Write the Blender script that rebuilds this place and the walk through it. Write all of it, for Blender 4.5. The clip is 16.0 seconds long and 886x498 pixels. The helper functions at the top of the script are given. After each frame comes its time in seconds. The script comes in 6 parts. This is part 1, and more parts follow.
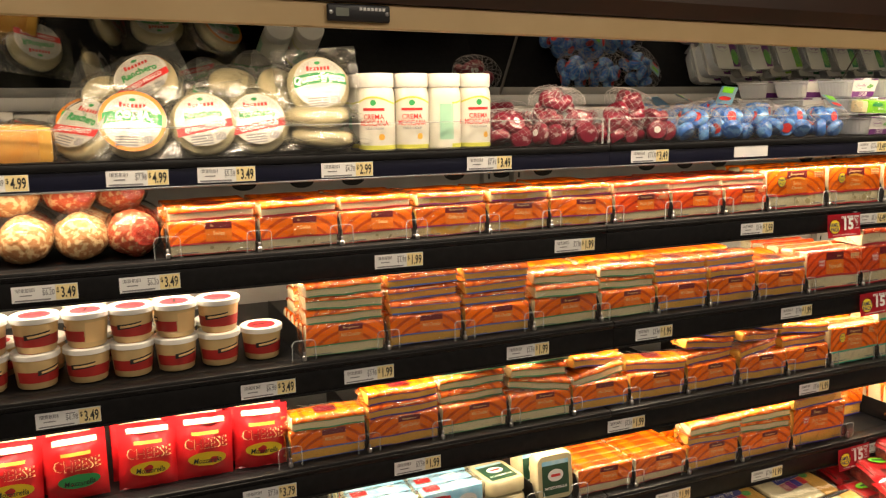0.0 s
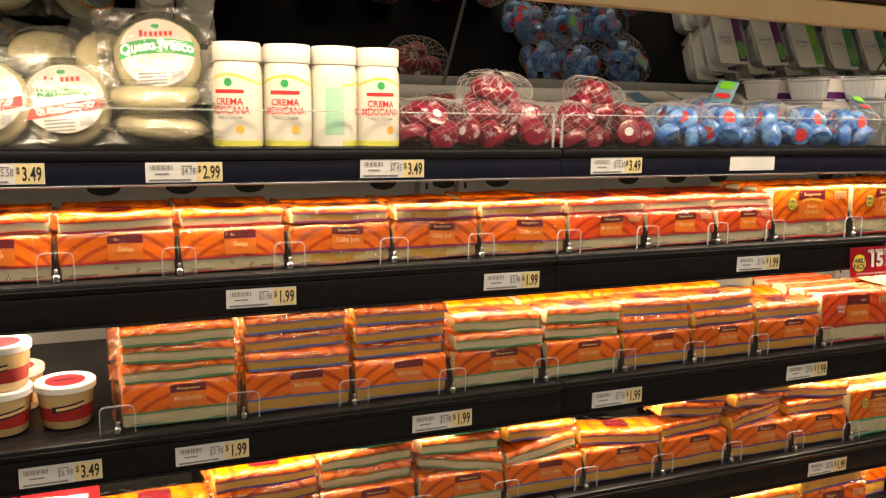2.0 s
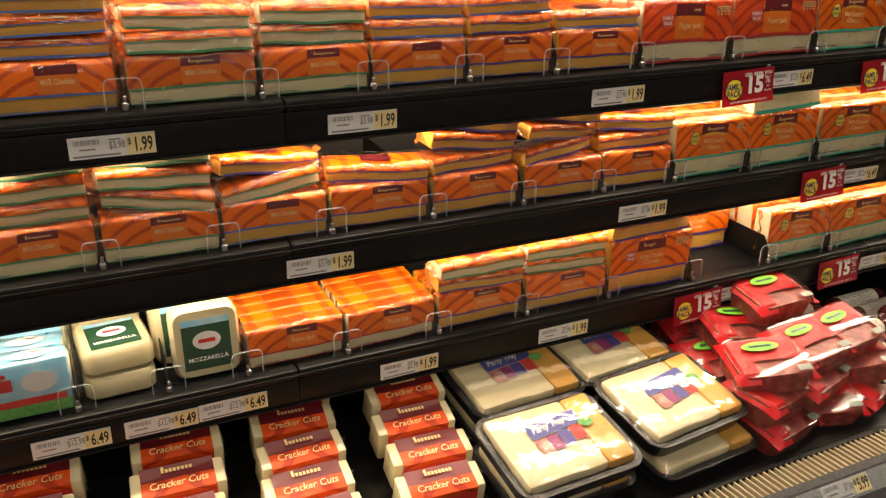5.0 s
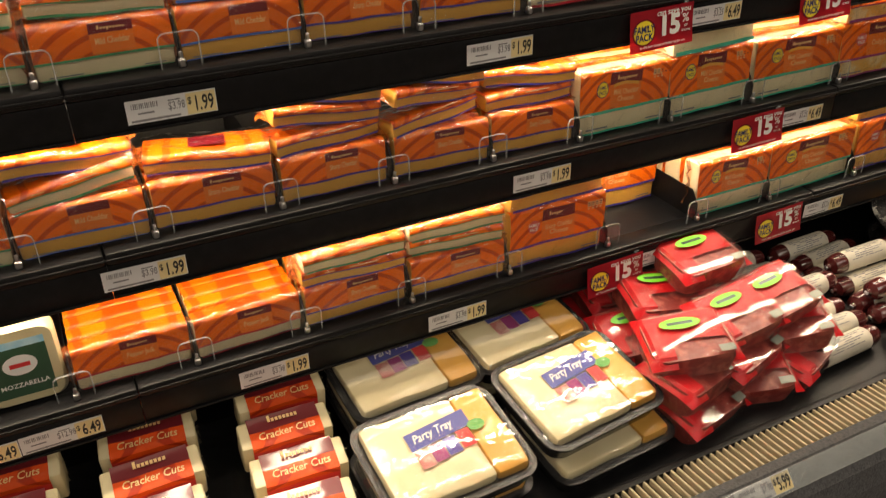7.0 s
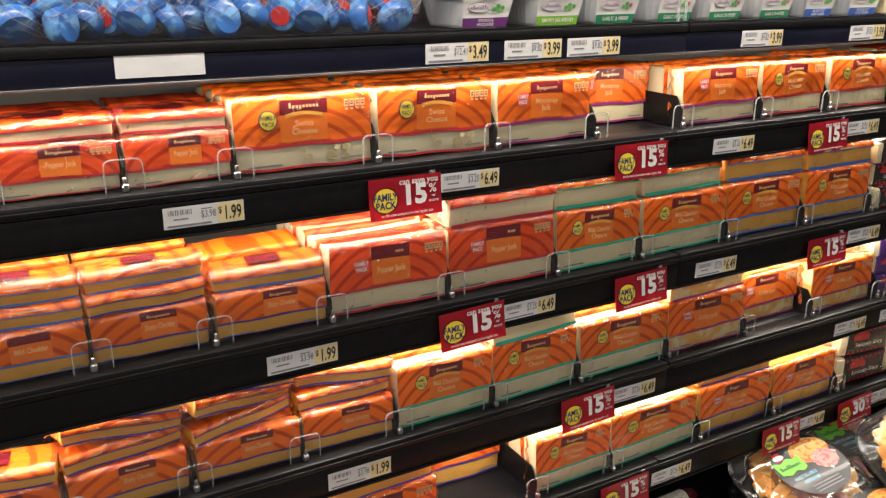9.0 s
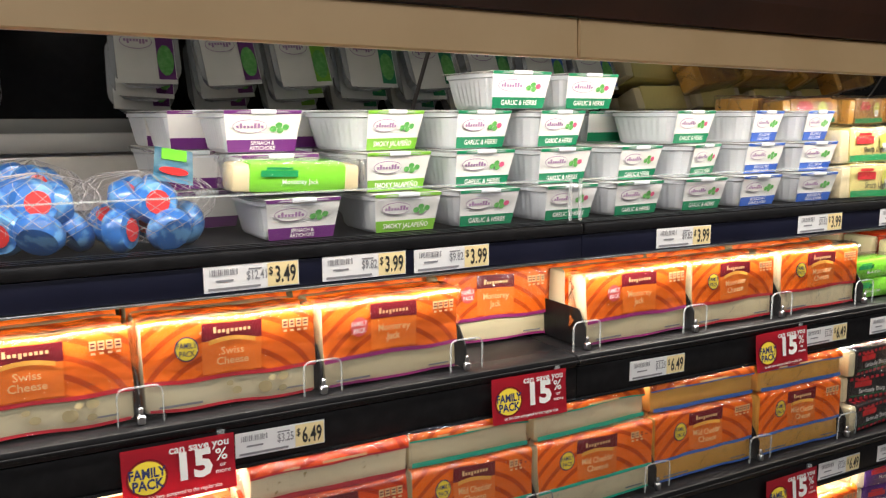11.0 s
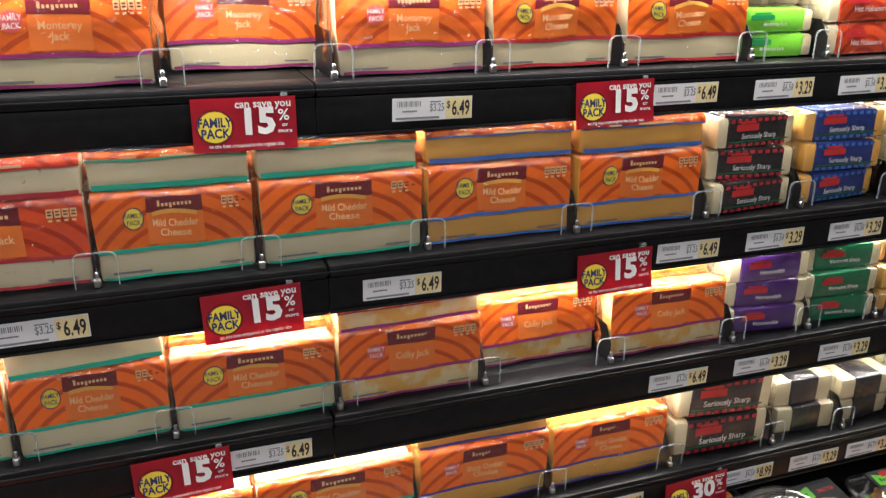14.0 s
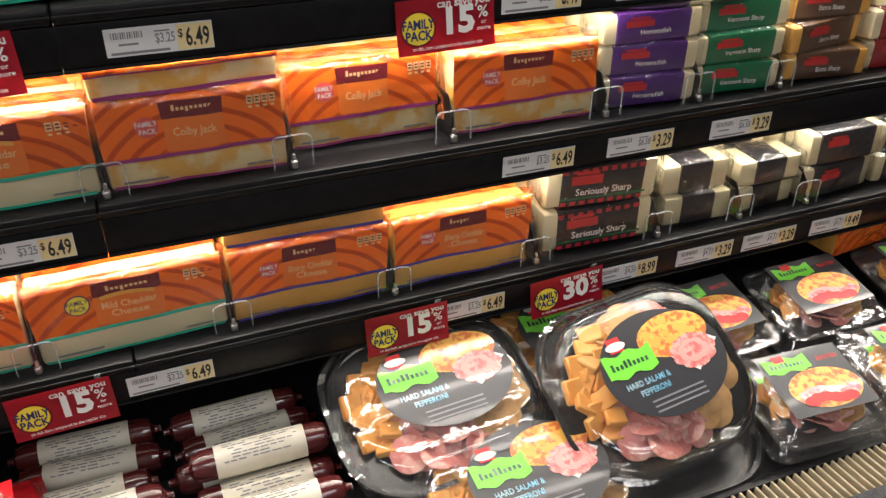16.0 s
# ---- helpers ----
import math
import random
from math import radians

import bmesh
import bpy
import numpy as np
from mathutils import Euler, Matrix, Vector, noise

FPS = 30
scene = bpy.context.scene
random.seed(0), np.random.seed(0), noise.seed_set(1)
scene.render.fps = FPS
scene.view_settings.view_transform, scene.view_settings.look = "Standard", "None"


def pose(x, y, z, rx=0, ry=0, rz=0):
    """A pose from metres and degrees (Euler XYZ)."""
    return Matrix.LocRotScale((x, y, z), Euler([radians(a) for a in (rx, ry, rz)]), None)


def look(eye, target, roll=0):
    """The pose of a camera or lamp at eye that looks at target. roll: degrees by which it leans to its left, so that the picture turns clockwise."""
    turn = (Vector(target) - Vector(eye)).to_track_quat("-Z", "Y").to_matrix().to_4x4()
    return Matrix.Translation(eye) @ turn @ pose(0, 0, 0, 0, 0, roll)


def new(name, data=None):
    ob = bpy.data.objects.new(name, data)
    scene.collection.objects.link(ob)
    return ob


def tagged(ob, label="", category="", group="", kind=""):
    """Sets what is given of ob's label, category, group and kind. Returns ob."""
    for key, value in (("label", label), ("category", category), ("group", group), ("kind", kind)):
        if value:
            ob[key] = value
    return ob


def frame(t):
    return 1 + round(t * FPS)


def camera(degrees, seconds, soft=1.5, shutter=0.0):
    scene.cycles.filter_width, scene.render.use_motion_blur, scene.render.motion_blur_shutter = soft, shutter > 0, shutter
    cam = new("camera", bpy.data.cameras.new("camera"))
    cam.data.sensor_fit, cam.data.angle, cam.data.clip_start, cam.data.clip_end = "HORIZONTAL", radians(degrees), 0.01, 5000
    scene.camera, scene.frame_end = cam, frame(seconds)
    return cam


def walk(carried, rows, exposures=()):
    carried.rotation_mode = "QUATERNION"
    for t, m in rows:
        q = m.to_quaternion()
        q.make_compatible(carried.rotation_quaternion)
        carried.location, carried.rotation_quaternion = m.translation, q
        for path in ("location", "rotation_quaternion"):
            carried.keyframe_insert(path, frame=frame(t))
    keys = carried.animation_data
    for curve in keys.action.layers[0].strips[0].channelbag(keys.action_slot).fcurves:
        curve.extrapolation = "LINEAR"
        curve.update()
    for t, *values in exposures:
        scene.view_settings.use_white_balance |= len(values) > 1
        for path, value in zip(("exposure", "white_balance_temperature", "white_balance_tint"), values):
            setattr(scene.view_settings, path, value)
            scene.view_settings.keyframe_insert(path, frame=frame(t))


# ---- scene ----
cam = camera(55.7, 16.0, soft=1.2, shutter=0.15)
PATH = [
    (0, (-0.042, -0.008, 1.409), (0.753, 1.795, 1.067), -0.6),
    (0.5, (0.003, 0.046, 1.42), (0.873, 1.819, 1.107), 0.6),
    (1, (0.131, 0.124, 1.427), (0.981, 1.912, 1.143), 1.8),
    (1.5, (0.271, 0.214, 1.41), (1.041, 2.037, 1.117), 1.9),
    (2, (0.315, 0.314, 1.377), (1.075, 2.135, 1.051), 0.9),
    (2.5, (0.342, 0.4, 1.356), (1.152, 2.185, 0.96), -0.1),
    (3, (0.387, 0.44, 1.318), (1.244, 2.178, 0.825), 0.2),
    (3.5, (0.482, 0.429, 1.288), (1.316, 2.157, 0.725), 0.3),
    (4, (0.565, 0.427, 1.252), (1.402, 2.123, 0.603), 0.3),
    (4.5, (0.647, 0.406, 1.217), (1.467, 2.078, 0.489), 1.0),
    (4.7, (0.683, 0.4, 1.199), (1.493, 2.066, 0.446), 1.3),
    (6.8, (0.97, 0.524, 1.216), (1.735, 2.056, 0.183), -0.6),
    (7, (0.995, 0.525, 1.238), (1.76, 2.068, 0.22), -0.7),
    (7.5, (1.038, 0.528, 1.296), (1.886, 2.086, 0.371), -0.9),
    (8, (1.067, 0.526, 1.346), (2.012, 2.104, 0.56), -0.9),
    (8.5, (1.125, 0.503, 1.378), (2.078, 2.121, 0.69), -0.3),
    (9, (1.208, 0.479, 1.4), (2.141, 2.13, 0.765), 0.3),
    (9.5, (1.294, 0.538, 1.41), (2.205, 2.226, 0.843), 0.2),
    (10, (1.388, 0.634, 1.441), (2.322, 2.339, 0.969), -0.5),
    (10.2, (1.419, 0.648, 1.447), (2.366, 2.356, 1.015), -0.6),
    (12.3, (1.82, 0.65, 1.457), (2.717, 2.42, 1.206), 1.4),
    (12.5, (1.85, 0.649, 1.437), (2.732, 2.419, 1.133), 1.2),
    (13, (1.94, 0.623, 1.378), (2.717, 2.398, 0.884), 1.6),
    (13.5, (1.993, 0.591, 1.339), (2.686, 2.361, 0.715), 1.5),
    (14, (2.046, 0.563, 1.301), (2.689, 2.322, 0.599), 0.8),
    (14.5, (2.086, 0.534, 1.264), (2.716, 2.258, 0.469), 0.7),
    (15, (2.123, 0.545, 1.231), (2.756, 2.22, 0.339), 0.7),
    (15.5, (2.193, 0.607, 1.183), (2.835, 2.229, 0.204), 0.9),
    (16, (2.282, 0.632, 1.156), (2.917, 2.204, 0.095), 0.4),
]
EXPOSURES = [(0, 0.25, 7200, 10), (2, 0.3, 7200, 10), (3.5, 0.1, 7100, 10), (4.7, 0.0, 7000, 10), (7, -0.1, 6900, 10), (8, 0.2, 6400, 10), (9, 0.15, 5800, 10), (10.2, 0.2, 5600, 10), (12.5, 0.5, 5400, 10), (13.5, 0.4, 5300, 10), (14.5, 0.35, 5400, 10), (16, 0.18, 5600, 10)]
walk(cam, [(t, look(eye, target, roll)) for t, eye, target, roll in PATH], EXPOSURES)

# ---- light: canopy tube, strips under the shelves, assumed ceiling panels out of view ----
def lamp(name, place, target, sx, sy, power, colour):
    data = bpy.data.lights.new(name, "AREA")
    data.shape, data.size, data.size_y, data.energy, data.color = "RECTANGLE", sx, sy, power, colour
    ob = new(name, data)
    ob.matrix_world = look(place, target)
    return ob


X0, X1 = -1.424, 4.671          # ends of the case
JOINTS = [-1.424, -0.205, 1.014, 2.233, 3.452, 4.671]
BACK = 2.0                      # back panel of the case
CX = 1.35
WARM, COOL = (1.0, 0.84, 0.64), (1.0, 0.90, 0.78)
SAG = Matrix.Translation((0.4, 0, 1.532)) @ pose(0, 0, 0, 0, 0.7, 0) @ Matrix.Translation((-0.4, 0, -1.530))   # the canopy hangs a little out of level
strip = lamp("canopy_strip_light", (CX, 1.388, 1.571), (CX, 1.52, 1.25), 5.6, 0.03, 17, WARM)
strip.matrix_world = SAG @ strip.matrix_world
for zz, yy, power in ((1.268, 1.516, 12.0), (1.106, 1.539, 16.0), (0.899, 1.504, 18.0), (0.694, 1.506, 14.0)):
    lamp("shelf_strip_light", (CX, yy, zz), (CX, yy + (0.05 if zz < 1.2 else 0.0), zz - 0.20), 5.6, 0.015, power, WARM)
lamp("deck_strip_light", (CX, 1.506, 0.491), (CX, 1.46, 0.30), 5.6, 0.015, 0.35, WARM)
# fill lamps added out of view, set far back to light the pack fronts
for xx in (-0.6, 1.6, 3.8):
    for yy in (-2.5, -1.1):
        lamp("ceiling_panel_light", (xx, yy, 3.16), (xx, yy, 0), 1.15, 0.55, 12.0, COOL)
world = bpy.data.worlds.new("store")
world.use_nodes = True
world.node_tree.nodes["Background"].inputs[0].default_value = (0.9, 0.82, 0.7, 1)
world.node_tree.nodes["Background"].inputs[1].default_value = 0.02
scene.world = world


# ---- materials ----
def mat(name, colour, rough=0.5, metal=0.0, second=None, scale=40.0, mix=(0.4, 0.7), coat=0.0, bump=0.0, bump_scale=60.0, vary=0.0, trans=0.0, emit=0.0, spec=0.5):
    m = bpy.data.materials.new(name)
    m.use_nodes = True
    nt = m.node_tree
    b = nt.nodes["Principled BSDF"]
    ins = b.inputs
    ins["Base Color"].default_value = (*colour, 1)
    ins["Roughness"].default_value, ins["Metallic"].default_value = rough, metal
    ins["Coat Weight"].default_value, ins["Coat Roughness"].default_value = coat, 0.05
    ins["Transmission Weight"].default_value, ins["Specular IOR Level"].default_value = trans, spec
    if emit:
        ins["Emission Color"].default_value, ins["Emission Strength"].default_value = (*colour, 1), emit
    coords = nt.nodes.new("ShaderNodeTexCoord")
    out = None
    if second:
        n = nt.nodes.new("ShaderNodeTexNoise")
        n.inputs["Scale"].default_value, n.inputs["Detail"].default_value = scale, 5
        r = nt.nodes.new("ShaderNodeMapRange")
        r.inputs[1].default_value, r.inputs[2].default_value = mix
        mx = nt.nodes.new("ShaderNodeMix")
        mx.data_type = "RGBA"
        mx.inputs[6].default_value, mx.inputs[7].default_value = (*colour, 1), (*second, 1)
        nt.links.new(coords.outputs["Object"], n.inputs["Vector"])
        nt.links.new(n.outputs["Fac"], r.inputs[0])
        nt.links.new(r.outputs[0], mx.inputs[0])
        nt.links.new(mx.outputs[2], ins["Base Color"])
        out = mx.outputs[2]
    if vary:
        info = nt.nodes.new("ShaderNodeObjectInfo")
        r = nt.nodes.new("ShaderNodeMapRange")
        r.inputs[3].default_value, r.inputs[4].default_value = 1 - vary, 1 + vary
        hsv = nt.nodes.new("ShaderNodeHueSaturation")
        hsv.inputs["Color"].default_value = (*colour, 1)
        nt.links.new(info.outputs["Random"], r.inputs[0])
        nt.links.new(r.outputs[0], hsv.inputs["Value"])
        if out:
            nt.links.new(out, hsv.inputs["Color"])
        nt.links.new(hsv.outputs[0], ins["Base Color"])
    if bump:
        n = nt.nodes.new("ShaderNodeTexNoise")
        n.inputs["Scale"].default_value, n.inputs["Detail"].default_value = bump_scale, 4
        bp = nt.nodes.new("ShaderNodeBump")
        bp.inputs["Strength"].default_value, bp.inputs["Distance"].default_value = bump, 0.004
        nt.links.new(coords.outputs["Object"], n.inputs["Vector"])
        nt.links.new(n.outputs["Fac"], bp.inputs["Height"])
        nt.links.new(bp.outputs[0], ins["Normal"])
        nt.links.new(bp.outputs[0], ins["Coat Normal"])
    return m


def swirl(name, colour, dark):
    """Printed film with broad curved rings."""
    m = mat(name, colour, 0.5, coat=0.25, bump=0.8, bump_scale=38, spec=0.3)
    nt = m.node_tree
    b = nt.nodes["Principled BSDF"]
    coords = nt.nodes.new("ShaderNodeTexCoord")
    mp = nt.nodes.new("ShaderNodeMapping")
    mp.inputs["Location"].default_value = (0.0, 0.0, 0.02)
    w = nt.nodes.new("ShaderNodeTexWave")
    w.wave_type, w.rings_direction = "RINGS", "Y"
    w.inputs["Scale"].default_value, w.inputs["Distortion"].default_value = 17.0, 3.0
    w.inputs["Detail Scale"].default_value, w.inputs["Detail"].default_value = 0.6, 1.0
    r = nt.nodes.new("ShaderNodeMapRange")
    r.inputs[1].default_value, r.inputs[2].default_value = 0.70, 0.85
    mx = nt.nodes.new("ShaderNodeMix")
    mx.data_type = "RGBA"
    mx.inputs[6].default_value, mx.inputs[7].default_value = (*colour, 1), (*dark, 1)
    info = nt.nodes.new("ShaderNodeObjectInfo")
    rv = nt.nodes.new("ShaderNodeMapRange")
    rv.inputs[3].default_value, rv.inputs[4].default_value = 0.85, 1.12
    hsv = nt.nodes.new("ShaderNodeHueSaturation")
    nt.links.new(coords.outputs["Object"], mp.inputs["Vector"])
    nt.links.new(mp.outputs[0], w.inputs["Vector"])
    nt.links.new(w.outputs["Fac"], r.inputs[0])
    nt.links.new(r.outputs[0], mx.inputs[0])
    nt.links.new(mx.outputs[2], hsv.inputs["Color"])
    nt.links.new(info.outputs["Random"], rv.inputs[0])
    nt.links.new(rv.outputs[0], hsv.inputs["Value"])
    nt.links.new(hsv.outputs[0], b.inputs["Base Color"])
    return m


def clear(name, tint=(1, 1, 1), rough=0.05, cover=0.0, bump=0.0, bump_scale=60, shine=1.0):
    """Thin clear plastic: see-through with real gloss, and a share of tinted haze."""
    m = bpy.data.materials.new(name)
    m.use_nodes = True
    nt = m.node_tree
    b = nt.nodes["Principled BSDF"]
    b.inputs["Base Color"].default_value = (*tint, 1)
    b.inputs["Roughness"].default_value = max(0.2, rough)
    see = nt.nodes.new("ShaderNodeBsdfTransparent")
    gloss = nt.nodes.new("ShaderNodeBsdfGlossy")
    gloss.inputs["Roughness"].default_value = rough
    fres = nt.nodes.new("ShaderNodeLayerWeight")
    power = nt.nodes.new("ShaderNodeMath")
    power.operation, power.inputs[1].default_value = "POWER", 4.0
    scale = nt.nodes.new("ShaderNodeMath")
    scale.operation = "MULTIPLY_ADD"
    scale.inputs[1].default_value, scale.inputs[2].default_value = 0.6 * shine, 0.045 * shine
    m1, m2 = nt.nodes.new("ShaderNodeMixShader"), nt.nodes.new("ShaderNodeMixShader")
    m2.inputs[0].default_value = cover
    nt.links.new(fres.outputs["Facing"], power.inputs[0])
    nt.links.new(power.outputs[0], scale.inputs[0])
    nt.links.new(scale.outputs[0], m1.inputs[0])
    nt.links.new(see.outputs[0], m1.inputs[1])
    nt.links.new(gloss.outputs[0], m1.inputs[2])
    nt.links.new(m1.outputs[0], m2.inputs[1])
    nt.links.new(b.outputs[0], m2.inputs[2])
    nt.links.new(m2.outputs[0], nt.nodes["Material Output"].inputs["Surface"])
    if bump:
        coords = nt.nodes.new("ShaderNodeTexCoord")
        n = nt.nodes.new("ShaderNodeTexNoise")
        n.inputs["Scale"].default_value, n.inputs["Detail"].default_value = bump_scale, 3
        bp = nt.nodes.new("ShaderNodeBump")
        bp.inputs["Strength"].default_value, bp.inputs["Distance"].default_value = bump, 0.006
        nt.links.new(coords.outputs["Object"], n.inputs["Vector"])
        nt.links.new(n.outputs["Fac"], bp.inputs["Height"])
        for node in (gloss, fres, b):
            nt.links.new(bp.outputs[0], node.inputs["Normal"])
    return m


M = {
    "black": mat("black_enamel", (0.006, 0.006, 0.007), 0.38, second=(0.010, 0.010, 0.011), scale=60, bump=0.06, bump_scale=200, spec=0.22),
    "navy": mat("navy_price_rail", (0.006, 0.007, 0.018), 0.4, second=(0.009, 0.010, 0.024), scale=12, spec=0.2),
    "grey_steel": mat("grey_back_panel", (0.62, 0.60, 0.56), 0.4, second=(0.5, 0.48, 0.45), scale=9),
    "steel": mat("bare_steel", (0.50, 0.50, 0.52), 0.30, 1.0),
    "dull_steel": mat("dull_steel", (0.28, 0.28, 0.28), 0.6, 0.6),
    "mirror": mat("mirror_silver", (0.66, 0.67, 0.66), 0.03, 1.0),
    "brown": mat("brown_wood_laminate", (0.050, 0.018, 0.008), 0.35, second=(0.028, 0.010, 0.005), scale=7, mix=(0.35, 0.65), bump=0.15, bump_scale=30),
    "maple": mat("pale_maple_trim", (0.66, 0.47, 0.24), 0.4, second=(0.58, 0.40, 0.19), scale=6, mix=(0.35, 0.7)),
    "tile": mat("floor_tile", (0.30, 0.26, 0.22), 0.3, second=(0.24, 0.21, 0.18), scale=5),
    # for the unseen walls and ceiling, dark so that the films reflect little
    "plaster": mat("painted_plaster", (0.22, 0.19, 0.16), 0.7, second=(0.16, 0.14, 0.12), scale=3),
    "panel_glow": mat("light_diffuser", (1.0, 0.92, 0.8), 0.5, emit=2.5),
    "tube": mat("tube_glow", (1.0, 0.88, 0.7), 0.5, emit=3.0),
    "carpet": mat("grey_bumper_fabric", (0.11, 0.11, 0.115), 0.9, second=(0.06, 0.06, 0.065), scale=220, bump=0.4, bump_scale=300),
    "cream_slat": mat("cream_grille_bar", (0.46, 0.38, 0.25), 0.4),
    "white_card": mat("white_card", (0.80, 0.80, 0.80), 0.45, second=(0.72, 0.73, 0.75), scale=18, coat=0.3),
    "tag_yellow": mat("yellow_card", (0.84, 0.70, 0.36), 0.45, coat=0.3),
    "ink": mat("black_ink", (0.02, 0.02, 0.02), 0.5),
    "grey_ink": mat("grey_ink", (0.22, 0.22, 0.24), 0.5),
    "sign_red": mat("red_sign_card", (0.62, 0.022, 0.045), 0.35, second=(0.54, 0.018, 0.04), scale=14, coat=0.5),
    "white_ink": mat("white_ink", (0.86, 0.84, 0.82), 0.45),
    "badge_yellow": mat("badge_yellow", (0.88, 0.70, 0.04), 0.45),
    "blue_ink": mat("dark_blue_ink", (0.02, 0.03, 0.14), 0.5),
    "orange": swirl("orange_film", (0.88, 0.168, 0.002), (0.56, 0.072, 0.001)),
    "red_orange": swirl("red_orange_film", (0.78, 0.085, 0.008), (0.50, 0.032, 0.004)),
    "pale_orange": mat("lighter_orange_print", (0.84, 0.20, 0.012), 0.45, coat=0.5),
    "maroon": mat("maroon_print", (0.16, 0.008, 0.016), 0.4, coat=0.7),
    "gold": mat("gold_print", (0.82, 0.42, 0.06), 0.45, coat=0.5),
    "cream_ink": mat("cream_ink", (0.84, 0.56, 0.26), 0.5),
    "cheese_white": mat("pale_cheese", (0.80, 0.70, 0.44), 0.42, second=(0.74, 0.62, 0.36), scale=14, coat=0.7, bump=0.35, bump_scale=26, vary=0.05),
    "cheese_yellow": mat("yellow_cheddar", (0.80, 0.43, 0.075), 0.42, second=(0.74, 0.38, 0.06), scale=14, coat=0.7, bump=0.35, bump_scale=26, vary=0.06),
    "cheese_colby": mat("marbled_cheese", (0.80, 0.44, 0.08), 0.42, second=(0.82, 0.66, 0.34), scale=38, mix=(0.44, 0.58), coat=0.7, bump=0.35, bump_scale=26),
    "cheese_pepper": mat("speckled_cheese", (0.80, 0.70, 0.45), 0.42, second=(0.42, 0.30, 0.10), scale=120, mix=(0.64, 0.72), coat=0.7, bump=0.35, bump_scale=26),
    "cheese_swiss": mat("swiss_cheese", (0.80, 0.72, 0.48), 0.42, second=(0.74, 0.64, 0.38), scale=10, coat=0.7, bump=0.35, bump_scale=26),
    "fresh_label": mat("off_white_label", (0.56, 0.55, 0.49), 0.45, second=(0.45, 0.43, 0.37), scale=25, coat=0.6, bump=0.5, bump_scale=24),
    "rind": mat("orange_print_ring", (0.70, 0.22, 0.02), 0.45, coat=0.6),
    "hole": mat("cheese_hole", (0.46, 0.38, 0.20), 0.5),
    "fresh": mat("fresh_white_cheese", (0.56, 0.49, 0.30), 0.4, second=(0.48, 0.41, 0.23), scale=16, coat=0.9, bump=0.5, bump_scale=22, vary=0.06),
    "s_red": mat("red_stripe", (0.50, 0.02, 0.035), 0.4, coat=0.7),
    "s_purple": mat("purple_stripe", (0.30, 0.025, 0.17), 0.4, coat=0.7),
    "s_green": mat("green_stripe", (0.05, 0.30, 0.13), 0.4, coat=0.7),
    "s_teal": mat("teal_stripe", (0.03, 0.46, 0.30), 0.4, coat=0.7),
    "s_blue": mat("blue_stripe", (0.06, 0.17, 0.56), 0.4, coat=0.7),
    "s_navy": mat("violet_blue_stripe", (0.06, 0.04, 0.30), 0.4, coat=0.7),
    "film": clear("clear_film", (0.9, 0.86, 0.8), 0.10, 0.03, bump=1.0, bump_scale=45, shine=1.6),
    "bag_film": clear("creased_bag_film", (0.86, 0.86, 0.80), 0.10, 0.03, bump=1.0, bump_scale=40, shine=2.2),
    "film_orange": clear("orange_clear_film", (0.80, 0.20, 0.03), 0.15, 0.50, bump=1.0, bump_scale=50, shine=1.6),
    "film_red": clear("red_clear_film", (0.60, 0.05, 0.04), 0.15, 0.45, bump=1.0, bump_scale=50, shine=1.6),
    "overwrap": clear("clear_overwrap", (1, 1, 1), 0.08, 0.0, bump=1.0, bump_scale=62, shine=1.9),
    "acrylic": clear("clear_acrylic", (1, 1, 1), 0.03, 0.01),
    "acrylic_edge": clear("acrylic_edge", (0.6, 0.64, 0.64), 0.08, 0.35),
    "tray_clear": clear("clear_tray_plastic", (0.95, 0.95, 0.95), 0.04, 0.015, bump=0.35, bump_scale=16, shine=1.8),
    "net": mat("white_net", (0.40, 0.38, 0.38), 0.5),
    "wax_red": mat("red_wax_wrap", (0.22, 0.008, 0.030), 0.3, second=(0.52, 0.36, 0.38), scale=60, mix=(0.62, 0.65), coat=0.6, vary=0.12),
    "wax_blue": mat("blue_wax_wrap", (0.04, 0.16, 0.52), 0.3, second=(0.16, 0.38, 0.72), scale=60, mix=(0.5, 0.6), coat=0.6, vary=0.12),
    "bottle": mat("white_bottle", (0.70, 0.68, 0.60), 0.35, coat=0.3),
    "bottle_yellow": mat("yellow_green_print", (0.62, 0.62, 0.10), 0.4),
    "print_red": mat("red_print", (0.62, 0.03, 0.03), 0.45),
    "print_green": mat("green_print", (0.03, 0.34, 0.10), 0.45),
    "print_mint": mat("mint_print", (0.35, 0.62, 0.45), 0.5),
    "cup": mat("white_plastic_cup", (0.66, 0.69, 0.74), 0.32, second=(0.67, 0.69, 0.73), scale=11),
    "sleeve": mat("white_paper_sleeve", (0.76, 0.76, 0.74), 0.5, second=(0.71, 0.71, 0.70), scale=20),
    "lid_film": clear("lid_film", (0.85, 0.87, 0.9), 0.12, 0.30),
    "f_green": mat("dark_green_print", (0.012, 0.20, 0.085), 0.45),
    "f_lime": mat("lime_print", (0.20, 0.46, 0.03), 0.45),
    "f_purple": mat("purple_print", (0.13, 0.02, 0.17), 0.45),
    "f_blue": mat("blue_print", (0.03, 0.10, 0.46), 0.45),
    "leaf": mat("leaf_print", (0.10, 0.36, 0.07), 0.5, second=(0.20, 0.48, 0.14), scale=200),
    "pink": mat("pink_print", (0.62, 0.10, 0.22), 0.5),
    "lilac": mat("logo_outline", (0.34, 0.20, 0.38), 0.5),
    "tub": mat("cream_tub", (0.74, 0.52, 0.25), 0.4, second=(0.68, 0.47, 0.22), scale=14, coat=0.3),
